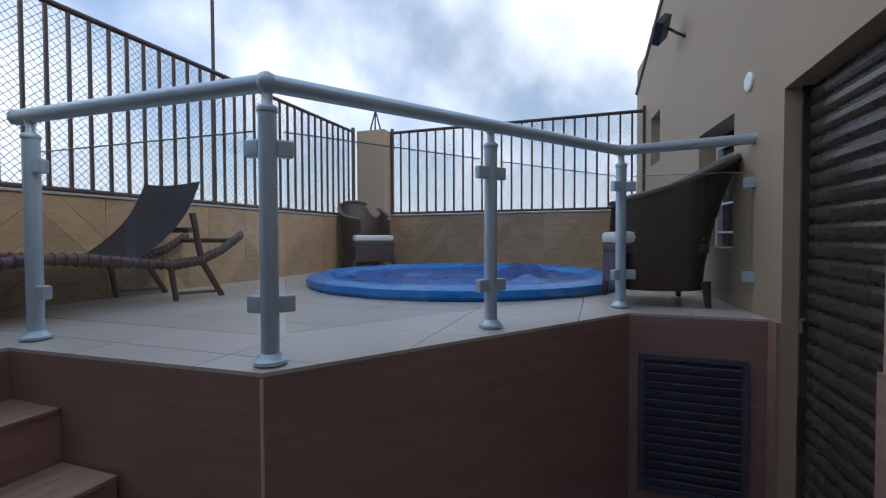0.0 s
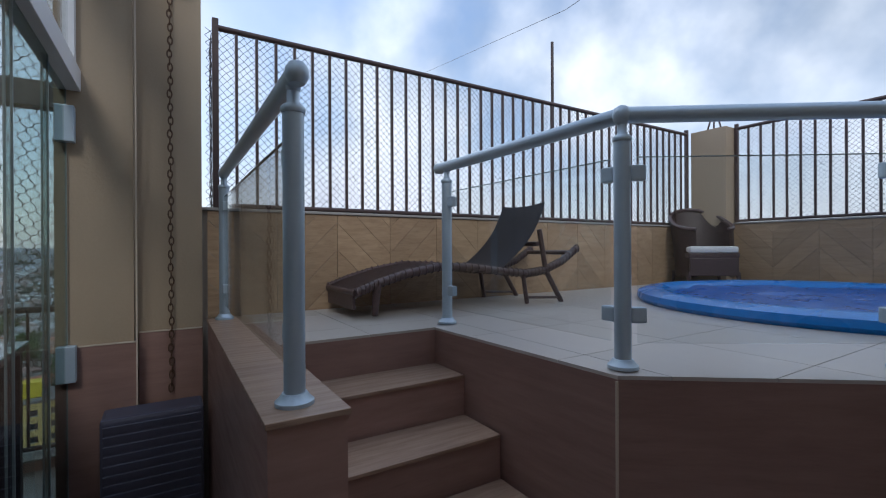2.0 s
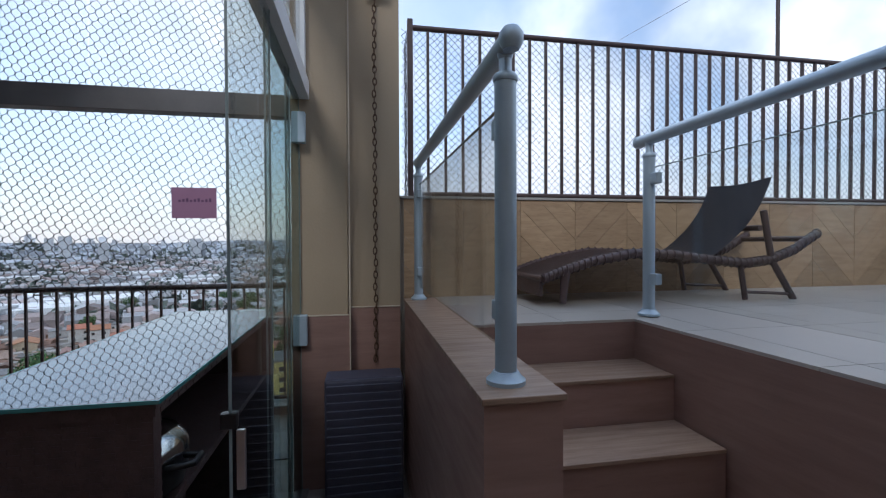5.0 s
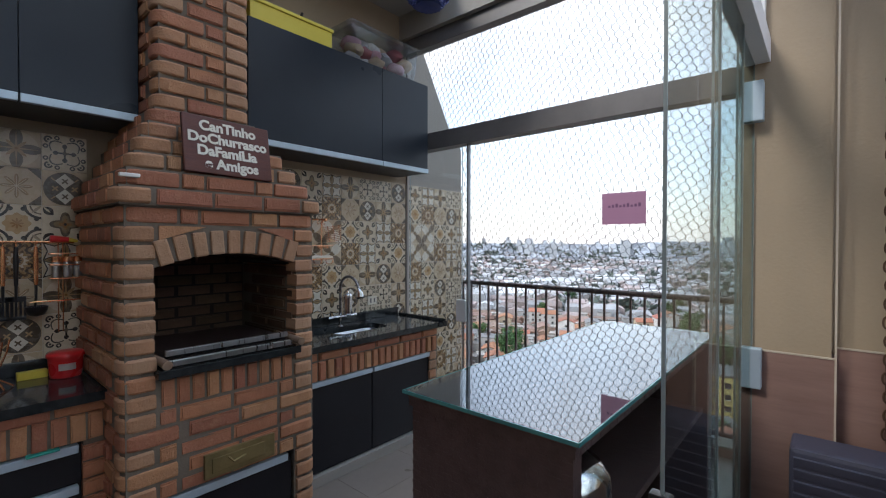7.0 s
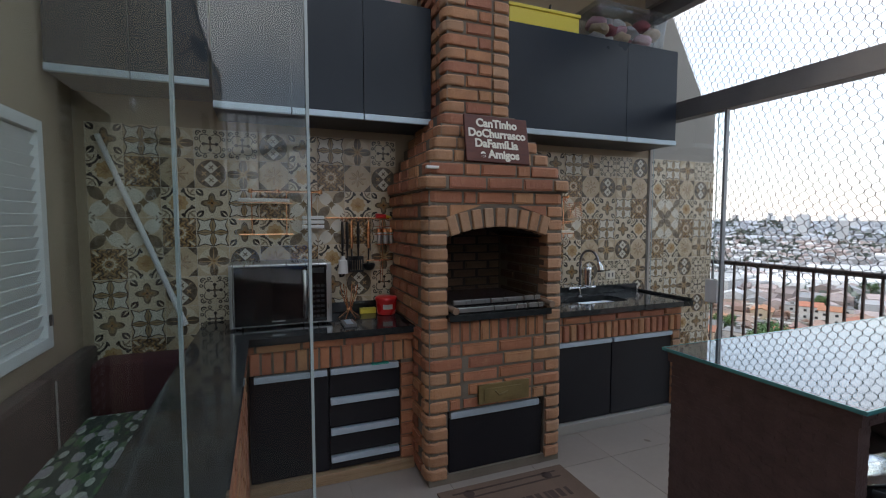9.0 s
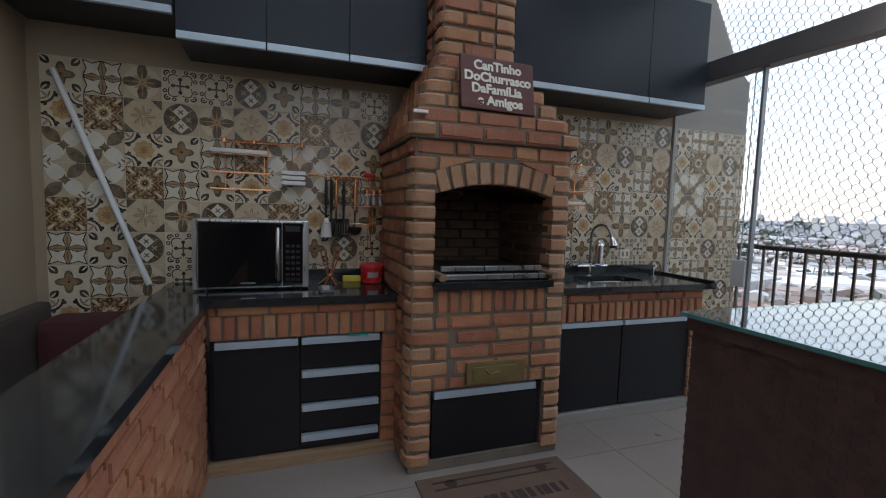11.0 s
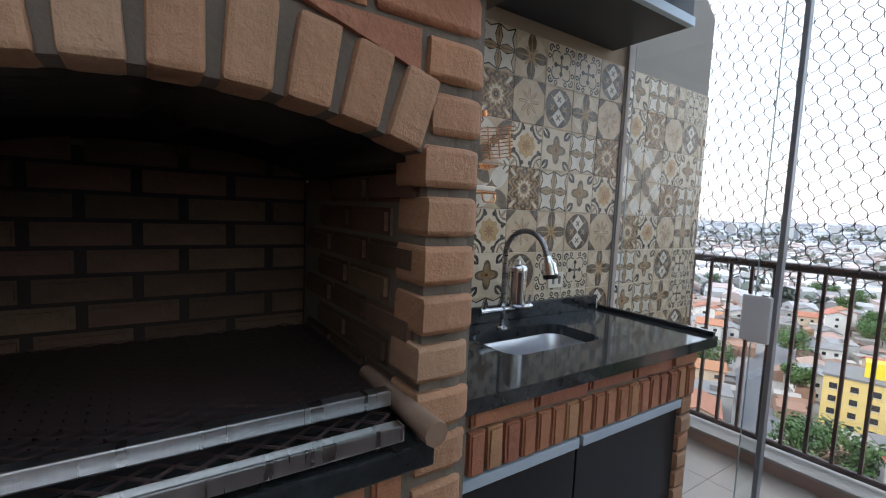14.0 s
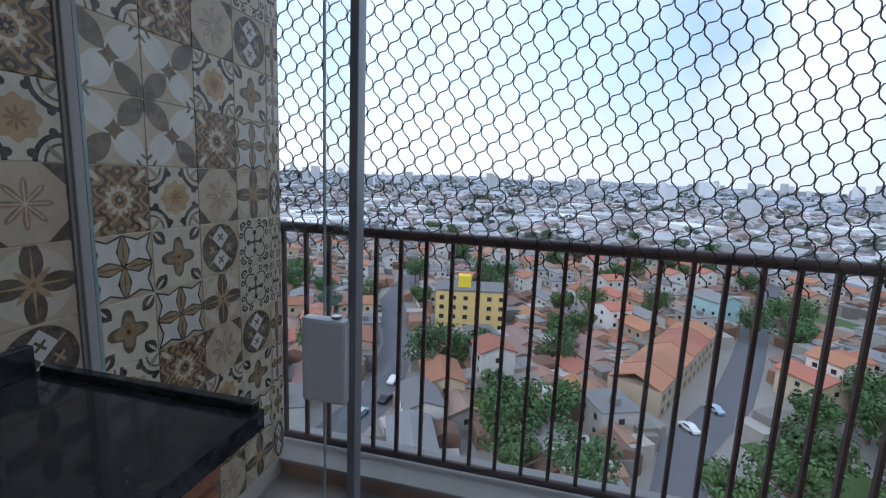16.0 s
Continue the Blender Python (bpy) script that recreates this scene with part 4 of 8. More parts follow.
# tapering hood and chimney
z = 0.075 + 21 * COURSE
k = 0
while z < CEIL + 0.15:
    ins = min(0.245, (z - 1.97) * 0.56) if z > 1.97 else -0.028
    iny = min(0.24, ins)
    x0, x1, y = BX0 + ins * 1.18, BX1 - ins * 0.88, BY - iny
    long = k == 1 or (k > 4 and k % 2)
    corner(1, x1, y, z, long)
    corner(-1, x0, y, z, k == 1)
    lay(z, x0 + CORNER_L + JT + (0.095 if k == 1 else 0), x1 - CORNER_L - JT - (0.095 if long else 0), y, 0.125 * (k % 2) + 0.03)
    flanks(x0, x1, y, z, k % 2)
    core(x0 + 0.02, x1 - 0.02, -3.68, y - 0.017, z - COURSE / 2, z + COURSE / 2 + 0.001, None, "hood_core")
    z += COURSE
    k += 1
# granite sill, grill, drawer, brass plate
part("sill", box(FB0 + 0.002, FB1 - 0.002, -3.49, BY + 0.045, 1.056, 1.098, 0.004), M_GRANITE, bbq, "black granite sill")
grill = thing("grill_grate", "steel grill grate with wooden handles in the firebox", "grill", at=(0, 0, 0))
for yy, zz in ((BY - 0.02, 1.165), (BY + 0.03, 1.125)):
    part("front_bar", box(FB0 + 0.06, FB1 - 0.05, yy - 0.012, yy + 0.012, zz - 0.014, zz + 0.014, 0.003), M_STEEL, grill)
gv, gf = [], []
def grate_strip(a, b):
    d = (b - a).normalized()
    n = Vector((-d.y, d.x, 0)) * 0.0022
    k = len(gv)
    for p in (a + n, a - n, b - n, b + n):
        gv.append((p.x, p.y, p.z))
        gv.append((p.x, p.y, p.z - 0.003))
    gf.extend(((k, k + 2, k + 4, k + 6), (k + 1, k + 7, k + 5, k + 3), (k, k + 1, k + 3, k + 2), (k + 4, k + 5, k + 7, k + 6)))
for gy0, gy1, gz0, gz1 in ((-3.42, BY - 0.034, 1.15, 1.158), (BY - 0.03, BY + 0.016, 1.138, 1.13)):
    nx, ny = 24, max(2, round((gy1 - gy0) / 0.0155))
    def gp(i, j):
        return Vector((FB0 + 0.06 + (FB1 - FB0 - 0.11) * i / nx, gy0 + (gy1 - gy0) * j / ny, gz0 + (gz1 - gz0) * j / ny))
    for i in range(nx):
        for j in range(ny):
            grate_strip(*((gp(i, j), gp(i + 1, j + 1)) if (i + j) % 2 else (gp(i + 1, j), gp(i, j + 1))))
me = bpy.data.meshes.new("grate_mesh")
me.from_pydata(gv, [], gf)
me.materials.append(M_IRON)
grate_ob = new("grate_mesh", me)
grate_ob.parent = grill
M_HANDLE = mat("worn_wood_handle", (0.20, 0.13, 0.085), (0.30, 0.20, 0.14), 0.7, big=6, fine=60, amount=0.3)
for x in (FB0 + 0.02, FB1 - 0.03):
    part("handle", tube([(x, -3.0, 1.14), (x, BY + 0.075, 1.128)], [0.016, 0.022], 10), M_HANDLE, grill, "worn wooden handle")
part("support", box(FB0 + 0.004, FB1 - 0.004, -3.45, -2.88, 1.0985, 1.135), M_BLACKPL, grill)
drw = thing("charcoal_drawer", "black drawer with aluminium pull under the barbecue", "drawer")
part("front", box(DRW0, DRW1, BY - 0.05, BY - 0.028, 0.062, DRWZ - 0.055, 0.002), M_BLACK, drw)
part("carcass", box(DRW0 - 0.01, DRW1 + 0.01, -3.3, BY - 0.052, 0.061, DRWZ - 0.004), M_BLACK, drw)
part("pull", box(DRW0 + 0.03, DRW1 - 0.005, BY - 0.045, BY - 0.008, DRWZ - 0.054, DRWZ - 0.012, 0.003), M_ALU, drw, "brushed aluminium pull strip")
plate = thing("brass_plate", "tarnished brass ash door with a small knob", "ash door")
part("plate", box(-1.66, -1.285, BY + 0.002, BY + 0.022, 0.50, 0.625, 0.004), M_BRASS, plate)
part("rim", box(-1.60, -1.32, BY + 0.022, BY + 0.028, 0.525, 0.60, 0.003), M_BRASS, plate)
part("knob", tube([(-1.49, BY + 0.028, 0.565), (-1.42, BY + 0.045, 0.56), (-1.40, BY + 0.03, 0.585)], 0.006, 6), M_BRASS, plate)
# wooden sign with its painted words
sign = thing("wooden_sign", "dark red wooden sign with hand-painted white words", "sign")
SG = Matrix.Translation((-1.445, BY - 0.06, 2.20)) @ Matrix.Rotation(math.radians(180), 4, "Z") @ Matrix.Rotation(math.radians(90 - 12), 4, "X") @ Matrix.Rotation(math.radians(-1.2), 4, "Z")
bm = bm_box(bmesh.new(), -0.228, 0.228, -0.155, 0.155, -0.012, 0.012, 0.006)
bmesh.ops.transform(bm, matrix=SG, verts=bm.verts)
part("board", bm, M_SIGN, sign)
for i, (text, dx) in enumerate((("CanTinho", 0.0), ("DoChurrasco", 0.0), ("DaFamíLia", -0.01), ("e Amigos", 0.01))):
    cu = bpy.data.curves.new("words", "FONT")
    cu.body, cu.size, cu.align_x, cu.extrude, cu.offset = text, 0.074, "CENTER", 0.002, 0.0028
    tmp = new("words_curve", cu)
    dep = bpy.context.evaluated_depsgraph_get()
    me = bpy.data.meshes.new_from_object(tmp.evaluated_get(dep))
    bpy.data.objects.remove(tmp)
    me.materials.clear()
    me.materials.append(M_CREAM)
    ob = new("lettering", me)
    ob.parent = sign
    ob.matrix_basis = SG @ Matrix.Translation((dx, 0.078 - 0.068 * i, 0.0125)) @ Matrix.Diagonal((1.0, 1.0, 1.0, 1.0))

# ---- counters ----
CT = 0.985
def counter_brick(parent, x0, x1, y, z0, upright, zrow):
    lay(zrow, x0, x1, y, 0.06, parent, B_ROWS)
    n = round((x1 - x0) / 0.068)
    for k in range(n):
        piece("upright_brick", brng.choice(B_STANDS), parent, Matrix.Translation((x0 + (k + 0.5) * (x1 - x0) / n, y + wob(), upright)))

sinkc = thing("sink_counter", "brick kitchen counter with two black doors", "counter")
CF = -3.09
part("brick_core", box(-3.42, -1.93, CF - 0.12, CF - 0.02, 0.735, CT - 0.0455), M_MORTAR, sinkc)
part("end_wall", box(-3.42, -3.32, -3.69, CF - 0.1205, 0.7355, CT - 0.0455), M_MORTAR, sinkc)
counter_brick(sinkc, -3.40, -1.95, CF, 0, 0.80, 0.905)
part("plinth", box(-3.42, -1.93, -3.69, CF + 0.01, 0.0, 0.075, 0.004), M_GREYPAINT, sinkc, "grey rendered plinth")
for zz in range(8):
    piece("corner_brick", brng.choice(C_NEG), sinkc, Matrix.Translation((-3.42, CF + wob(), 0.1125 + 0.0825 * zz)) @ Matrix.Diagonal((0.8, 1, 1, 1)))
part("end_core", box(-3.41, -3.32, -3.69, CF - 0.015, 0.075, 0.735), M_MORTAR, sinkc)
part("carcass", box(-3.315, -1.94, -3.68, CF - 0.045, 0.076, 0.734), M_BLACK, sinkc)
for x0, x1 in ((-3.31, -2.66), (-2.65, -2.0)):
    d = part("cabinet_door", box(x0, x1, CF - 0.044, CF - 0.022, 0.085, 0.69, 0.002), M_BLACK, sinkc, "matt black door")
    part("pull", box(x0 + 0.005, x1 - 0.005, CF - 0.042, CF - 0.002, 0.692, 0.728, 0.003), M_ALU, d, "brushed aluminium pull strip")

SX0, SX1, SY0, SY1 = -3.00, -2.48, -3.55, -3.27
def rrect(w, h, r, z, n=5):
    pts = []
    for cx, cy, a0 in ((w - r, h - r, 0), (-w + r, h - r, 90), (-w + r, -h + r, 180), (w - r, -h + r, 270)):
        for k in range(n + 1):
            a = radians(a0 + 90 * k / n)
            pts.append((cx + r * math.cos(a), cy + r * math.sin(a), z))
    return pts
worktop = bmesh.new()
hx, hy, nn = (SX0 + SX1) / 2, (SY0 + SY1) / 2, 7
outer_plan = ((-1.93, CF + 0.03), (-3.50, CF + 0.03), (-3.50, -3.695), (-1.93, -3.695))
levels = []
for zz in (CT - 0.045, CT):
    hole = [worktop.verts.new((hx + x, hy + y, z)) for x, y, z in rrect((SX1 - SX0) / 2, (SY1 - SY0) / 2, 0.07, zz, nn)]
    rim = [worktop.verts.new((x, y, zz)) for x, y in outer_plan]
    for c in range(4):
        for k in range(nn):
            worktop.faces.new((hole[c * (nn + 1) + k], hole[c * (nn + 1) + k + 1], rim[c]))
        d = (c + 1) % 4
        worktop.faces.new((hole[c * (nn + 1) + nn], hole[d * (nn + 1)], rim[d], rim[c]))
    levels.append((hole, rim))
for a, b in zip(levels[0], levels[1]):
    for k in range(len(a)):
        worktop.faces.new((a[k], a[(k + 1) % len(a)], b[(k + 1) % len(a)], b[k]))
wt = thing("worktop", "polished black granite worktop with raised rim", "worktop")
part("slab", worktop, M_GRANITE, wt, smooth=False)
part("upstand", box(-3.47, -1.935, -3.697, -3.675, CT, CT + 0.075, 0.003), M_GRANITE, wt)
part("side_rim", box(-3.50, -3.475, -3.675, CF + 0.02, CT, CT + 0.02, 0.004), M_GRANITE, wt)
sink = thing("sink", "stainless steel sink bowl set in the granite worktop", "sink")
bowl = bmesh.new()
rings = []
cx, cy = (SX0 + SX1) / 2, (SY0 + SY1) / 2
for w, h, r, zz in ((0.275, 0.155, 0.06, -0.0455), (0.256, 0.136, 0.066, -0.0465), (0.25, 0.13, 0.066, -0.06), (0.243, 0.123, 0.066, -0.105), (0.235, 0.115, 0.066, -0.135), (0.215, 0.097, 0.066, -0.155), (0.185, 0.072, 0.06, -0.166), (0.13, 0.045, 0.04, -0.170), (0.03, 0.02, 0.015, -0.172)):
    rings.append([bowl.verts.new((cx + x, cy + y, CT + z)) for x, y, z in rrect(w, h, r, zz)])
for a, b in zip(rings, rings[1:]):
    for k in range(len(a)):
        bowl.faces.new((a[k], a[(k + 1) % len(a)], b[(k + 1) % len(a)], b[k]))
bowl.faces.new(rings[-1])
part("bowl", bowl, M_SINK, sink)
part("drain", lathe([(0.035, -0.1715), (0.035, -0.168), (0.012, -0.1675)], 20, (cx, cy, CT)), M_CHROME, sink)
tap = thing("tap", "chrome filter tap with a black swan-neck hose spout", "tap")
TX, TY = -2.70, -3.58
part("stem", lathe([(0.024, 0), (0.024, 0.006), (0.011, 0.012), (0.011, 0.10), (0.014, 0.105), (0.014, 0.12)], 16, (TX, TY, CT)), M_CHROME, tap)
M_HOSE = mat("dark_steel_hose", (0.20, 0.20, 0.21), (0.32, 0.32, 0.33), 0.3, metal=0.9, big=20, fine=120, amount=0.1, scale=(1, 1, 8))
part("body", tube([(TX - 0.15, TY, CT + 0.085), (TX + 0.105, TY, CT + 0.085)], 0.010, 10), M_CHROME, tap)
part("filter", lathe([(0.012, 0.08), (0.038, 0.095), (0.041, 0.105), (0.041, 0.245), (0.043, 0.247), (0.043, 0.262), (0.036, 0.275), (0.014, 0.282), (0.012, 0.30)], 24, (TX - 0.075, TY, CT)), M_CHROME, tap, "chrome filter cartridge")
neck = [(TX, TY, CT + 0.11), (TX, TY, CT + 0.30)] + [(TX - 0.012 * (1 - math.cos(a)), TY + 0.105 * (1 - math.cos(a)), CT + 0.325 + 0.105 * math.sin(a)) for a in [k * math.pi / 12 for k in range(12)]] + [(TX - 0.026, TY + 0.214, CT + 0.335)]
part("spout_hose", tube(neck, 0.0115, 12), M_HOSE, tap, "dark flexible steel spout")
part("neck_ring", tube([(TX, TY, CT + 0.285), (TX, TY, CT + 0.305)], 0.014, 12), M_CHROME, tap)
part("spout_collar", tube([(TX - 0.026, TY + 0.213, CT + 0.338), (TX - 0.027, TY + 0.222, CT + 0.31)], [0.012, 0.021], 14), M_CHROME, tap, "chrome spout collar")
part("spout_head", tube([(TX - 0.027, TY + 0.222, CT + 0.312), (TX - 0.029, TY + 0.232, CT + 0.265)], [0.026, 0.031], 16), M_CHROME, tap)
part("spout_ring", tube([(TX - 0.029, TY + 0.232, CT + 0.268), (TX - 0.030, TY + 0.235, CT + 0.252)], [0.032, 0.029], 16), M_BLACKPL, tap, "black aerator ring")
for dx in (-0.15, 0.105):
    part("lever", tube([(TX + dx, TY, CT + 0.085), (TX + dx, TY + 0.01, CT + 0.14)], [0.009, 0.006], 8), M_CHROME, tap)
    part("knob", tube([(TX + dx - 0.02, TY, CT + 0.085), (TX + dx + 0.02, TY, CT + 0.085)], 0.013, 10), M_CHROME, tap)

leftc = thing("corner_counter", "L-shaped brick counter with black door and drawers", "counter")
part("brick_core", box(-0.951, 0.085, -3.69, CF - 0.02, 0.75, CT - 0.045), M_MORTAR, leftc)
counter_brick(leftc, -0.945, 0.075, CF, 0, 0.82, 0.918)
part("plinth", box(-0.95, 0.085, -3.69, CF + 0.01, 0.0, 0.07, 0.004), M_PARAPET, leftc, "tan tile plinth")
for zz in range(8):
    lay(0.1075 + 0.0835 * zz, -0.95, -0.86, CF, 0.06 if zz % 2 else 0.0, leftc)
part("pier_core", box(-0.952, -0.865, -3.69, CF - 0.02, 0.07, 0.75), M_MORTAR, leftc)
part("carcass", box(-0.862, 0.075, -3.68, CF - 0.045, 0.07, 0.745), M_BLACK, leftc)
d = part("cabinet_door", box(-0.385, 0.052, CF - 0.044, CF - 0.022, 0.08, 0.70, 0.002), M_BLACK, leftc, "matt black door")
part("pull", box(-0.38, 0.046, CF - 0.042, CF - 0.002, 0.703, 0.742, 0.003), M_ALU, d, "brushed aluminium pull strip")
for k, (z0, z1) in enumerate(((0.56, 0.70), (0.36, 0.505), (0.18, 0.305), (0.08, 0.125))):
    d = part("drawer", box(-0.858, -0.395, CF - 0.044, CF - 0.022, z0, z1, 0.002), M_BLACK, leftc, "matt black drawer front")
    part("pull", box(-0.845, -0.40, CF - 0.042, CF - 0.002, z1 + 0.004, z1 + 0.042, 0.003), M_ALU, d, "brushed aluminium pull strip")
PX, PY1 = 0.085, -0.86
part("peninsula_core", box(PX + 0.02, 0.34, CF + 0.0, PY1 - 0.02, 0.001, CT - 0.045), M_MORTAR, leftc)
B_PEN = brick_mesh(0.235, BH, 0.03)
for r in range(15):
    z = 0.03 + COURSE * r
    if z > CT - 0.07:
        break
    y = CF - (0.12 if r % 2 else 0.0)
    while y < PY1:
        a, b = max(y, CF + 0.002), min(y + 0.235, PY1)
        if b - a > 0.03:
            piece("brick", B_PEN, leftc, Matrix.Translation((PX + wob(), (a + b) / 2, z)) @ Matrix.Rotation(math.radians(90), 4, "Z") @ Matrix.Diagonal(((b - a) / 0.235, 1, 1, 1)))
        y += 0.247
wt2 = thing("worktop", "polished black granite L-shaped worktop", "worktop")
part("slab", prism([(-0.95, -3.695), (0.37, -3.695), (0.37, PY1 + 0.03), (0.062, PY1 + 0.03), (0.062, CF + 0.03), (-0.95, CF + 0.03)], CT - 0.045, CT), M_GRANITE, wt2)
part("upstand", box(-0.95, 0.20, -3.697, -3.675, CT, CT + 0.075, 0.003), M_GRANITE, wt2)

# ---- wall cabinets ----
def wall_cabinet(x0, x1, z0, z1, y, doors, label):
    t = thing("wall_cabinet", label, "cabinet", "dark wall cabinets")
    part("carcass", box(x0, x1, -3.705, y - 0.02, z0, z1, 0.002), M_NAVY, t)
    for a, b in zip(doors, doors[1:]):
        d = part("cabinet_door", box(a + 0.002, b - 0.002, y - 0.019, y, z0 + 0.04, z1, 0.002), M_NAVY, t)
        part("pull", box(a + 0.004, b - 0.004, y - 0.018, y + 0.012, z0 - 0.004, z0 + 0.036, 0.003), M_ALU, d, "brushed aluminium pull strip")
    return t
wall_cabinet(-1.15, 0.24, 2.36, 3.16, -3.29, (0.24, -0.21, -0.67, -1.15)[::-1], "dark blue laminate wall cabinet with three doors")
wall_cabinet(0.25, 1.04, 2.48, 3.16, -3.29, (0.25, 0.65, 1.04), "dark blue laminate wall cabinet set higher in the corner")
wall_cabinet(-3.49, -1.76, 2.36, 3.18, -3.29, (-3.49, -2.92, -1.76), "dark blue laminate wall cabinet over the sink")

# ---- furniture and things of the terrace ----
def weave(bm, rows, cols, f, thick=0.004, jitter=0.0):
    """Woven strands over a surface f(u, v): bands across, in and out of upright ribs."""
    for i in range(rows):
        pts = []
        for j in range(cols + 1):
            p, n = f((j) / cols, (i + 0.5) / rows)
            pts.append(p + n * (0.004 if (i + j) % 2 else -0.002))
        bm_tube(bm, pts, thick, 4, cap=False)
    return bm

def chaise():
    t = thing("sun_lounger", "dark brown rattan sun lounger with raised grey sling back", "lounger")
    x0, x1 = -3.22, -2.64
    prof = [(0.80, 1.42), (0.95, 1.475), (1.15, 1.53), (1.42, 1.575), (1.70, 1.565), (2.0, 1.525), (2.25, 1.50), (2.45, 1.52), (2.65, 1.59), (2.84, 1.70)]
    for x in (x0, x1):
        side = bmesh.new()
        bm_tube(side, [(x, y, z) for y, z in prof], 0.03, 10)
        for k in range(46):
            u = k / 45 * (len(prof) - 1)
            i = min(int(u), len(prof) - 2)
            y = prof[i][0] + (prof[i + 1][0] - prof[i][0]) * (u - i)
            z = prof[i][1] + (prof[i + 1][1] - prof[i][1]) * (u - i)
            bm_tube(side, [(x + 0.033 * math.cos(a), y, z + 0.033 * math.sin(a)) for a in [q * math.tau / 8 for q in range(8)]], 0.006, 4, closed=True)
        part("side_frame", side, M_RATTAN, t, "woven rattan side rail")
        part("leg", tube([(x, 0.95, 1.47), (x, 0.93, DECK + 0.02)], [0.032, 0.022], 8), M_RATTAN, t)
        part("leg", tube([(x, 2.40, 1.86), (x, 2.47, 1.52), (x, 2.65, DECK)], 0.022, 8), M_RATTAN, t)
        part("strut", tube([(x, 2.22, 1.49), (x, 2.26, DECK + 0.01)], 0.018, 8), M_RATTAN, t)
        part("foot_bar", tube([(x, 2.26, DECK + 0.06), (x, 2.60, DECK + 0.04)], 0.012, 6), M_RATTAN, t)
    for y, z in ((2.78, 1.665), (2.38, 1.74), (0.80, 1.42)):
        part("cross_bar", tube([(x0, y, z), (x1, y, z)], 0.02, 8), M_RATTAN, t)
    seat = bmesh.new()
    ny = 40
    grid = []
    for k in range(ny + 1):
        u = k / ny * 5.2
        i = int(u)
        y = prof[i][0] + (prof[i + 1][0] - prof[i][0]) * (u - i)
        z = prof[i][1] + (prof[i + 1][1] - prof[i][1]) * (u - i)
        grid.append([seat.verts.new((x0 + (x1 - x0) * j / 24, y, z + 0.015 + 0.004 * ((j + k) % 2))) for j in range(25)])
    for a, b in zip(grid, grid[1:]):
        for j in range(24):
            seat.faces.new((a[j], a[j + 1], b[j + 1], b[j]))
    bmesh.ops.solidify(seat, geom=seat.faces[:], thickness=0.02)
    part("seat", seat, M_RATTAN, t, "woven brown rattan seat")
    skirt = bmesh.new()
    bm_box(skirt, x0 + 0.03, x1 - 0.03, 0.79, 0.81, 1.31, 1.43)
    part("apron", skirt, M_RATTAN, t)
    back = bmesh.new()
    rows_b = []
    for k in range(13):
        u = k / 12
        y = 1.98 + 0.50 * u + 0.07 * math.sin(math.pi * u)
        z = 1.53 + 0.565 * u - 0.03 * math.sin(math.pi * u)
        rows_b.append([back.verts.new((x0 + 0.01 + (x1 - x0 - 0.02) * j / 8, y, z - 0.02 * math.sin(math.pi * j / 8))) for j in range(9)])
    for a, b in zip(rows_b, rows_b[1:]):
        for j in range(8):
            back.faces.new((a[j], a[j + 1], b[j + 1], b[j]))
    bmesh.ops.solidify(back, geom=back.faces[:], thickness=0.022)
    part("backrest", back, M_SLING, t, "dark grey sling backrest")
    return t
chaise()

def armchair(m, label):
    """A tub chair of woven rattan; it faces +x in its own space and stands on its origin."""
    t = thing("rattan_armchair", label, "armchair", "rattan armchairs on the pool deck")
    def top(a):
        c = (1 + math.cos(a)) / 2
        return 0.66 + 0.30 * c ** 1.5
    def shell(u, v, grow=0.0):
        a = (u - 0.5) * 2 * radians(148)
        w = 0.93 + 0.05 * v
        rx, ry = (0.30 + grow) * w, (0.33 + grow) * w
        z = 0.10 + v * (top(a) - 0.10)
        lean = 0.20 * v ** 1.7 * ((1 + math.cos(a)) / 2) ** 0.7
        e = 2.5
        ca, sa = math.cos(a), math.sin(a)
        k = (abs(ca) ** e + abs(sa) ** e) ** (-1 / e)
        return Vector((-rx * ca * k - lean, ry * sa * k, z))
    body = bmesh.new()
    NU, NV = 72, 44
    g = [[body.verts.new(shell(i / NU, j / NV) + Vector((-math.cos((i / NU - 0.5) * 5.17), math.sin((i / NU - 0.5) * 5.17), 0)) * (0.006 if (i // 2 + j) % 2 else 0)) for j in range(NV + 1)] for i in range(NU + 1)]
    for a, b in zip(g, g[1:]):
        for j in range(NV):
            body.faces.new((a[j], b[j], b[j + 1], a[j + 1]))
    bmesh.ops.solidify(body, geom=body.faces[:], thickness=0.03)
    b = part("shell", body, M_RATTAN, t, "woven brown rattan shell")
    part("rim", tube([shell(i / 40, 1.0) + Vector((0, 0, 0.005)) for i in range(41)], 0.024, 8), M_RATTAN, t, "thick rolled rattan rim")
    part("seat", box(-0.26, 0.28, -0.28, 0.28, 0.33, 0.39, 0.012), M_RATTAN, t)
    part("cushion", box(-0.24, 0.29, -0.27, 0.27, 0.392, 0.47, 0.03), M_WHITEPL, t, "off-white seat cushion")
    part("front_apron", box(0.245, 0.28, -0.27, 0.27, 0.12, 0.33, 0.01), M_RATTAN, t)
    for x in (-0.24, 0.25):
        for y in (-0.27, 0.27):
            part("leg", tube([(x, y, 0.16), (x * 1.05, y * 1.05, 0.0)], [0.03, 0.018], 8), M_RATTAN, t)
    t.matrix_basis = m
    return t
armchair(pose(0.42, 3.33, DECK, 0, 0, 180 + 8), "dark brown woven rattan armchair beside the house wall")
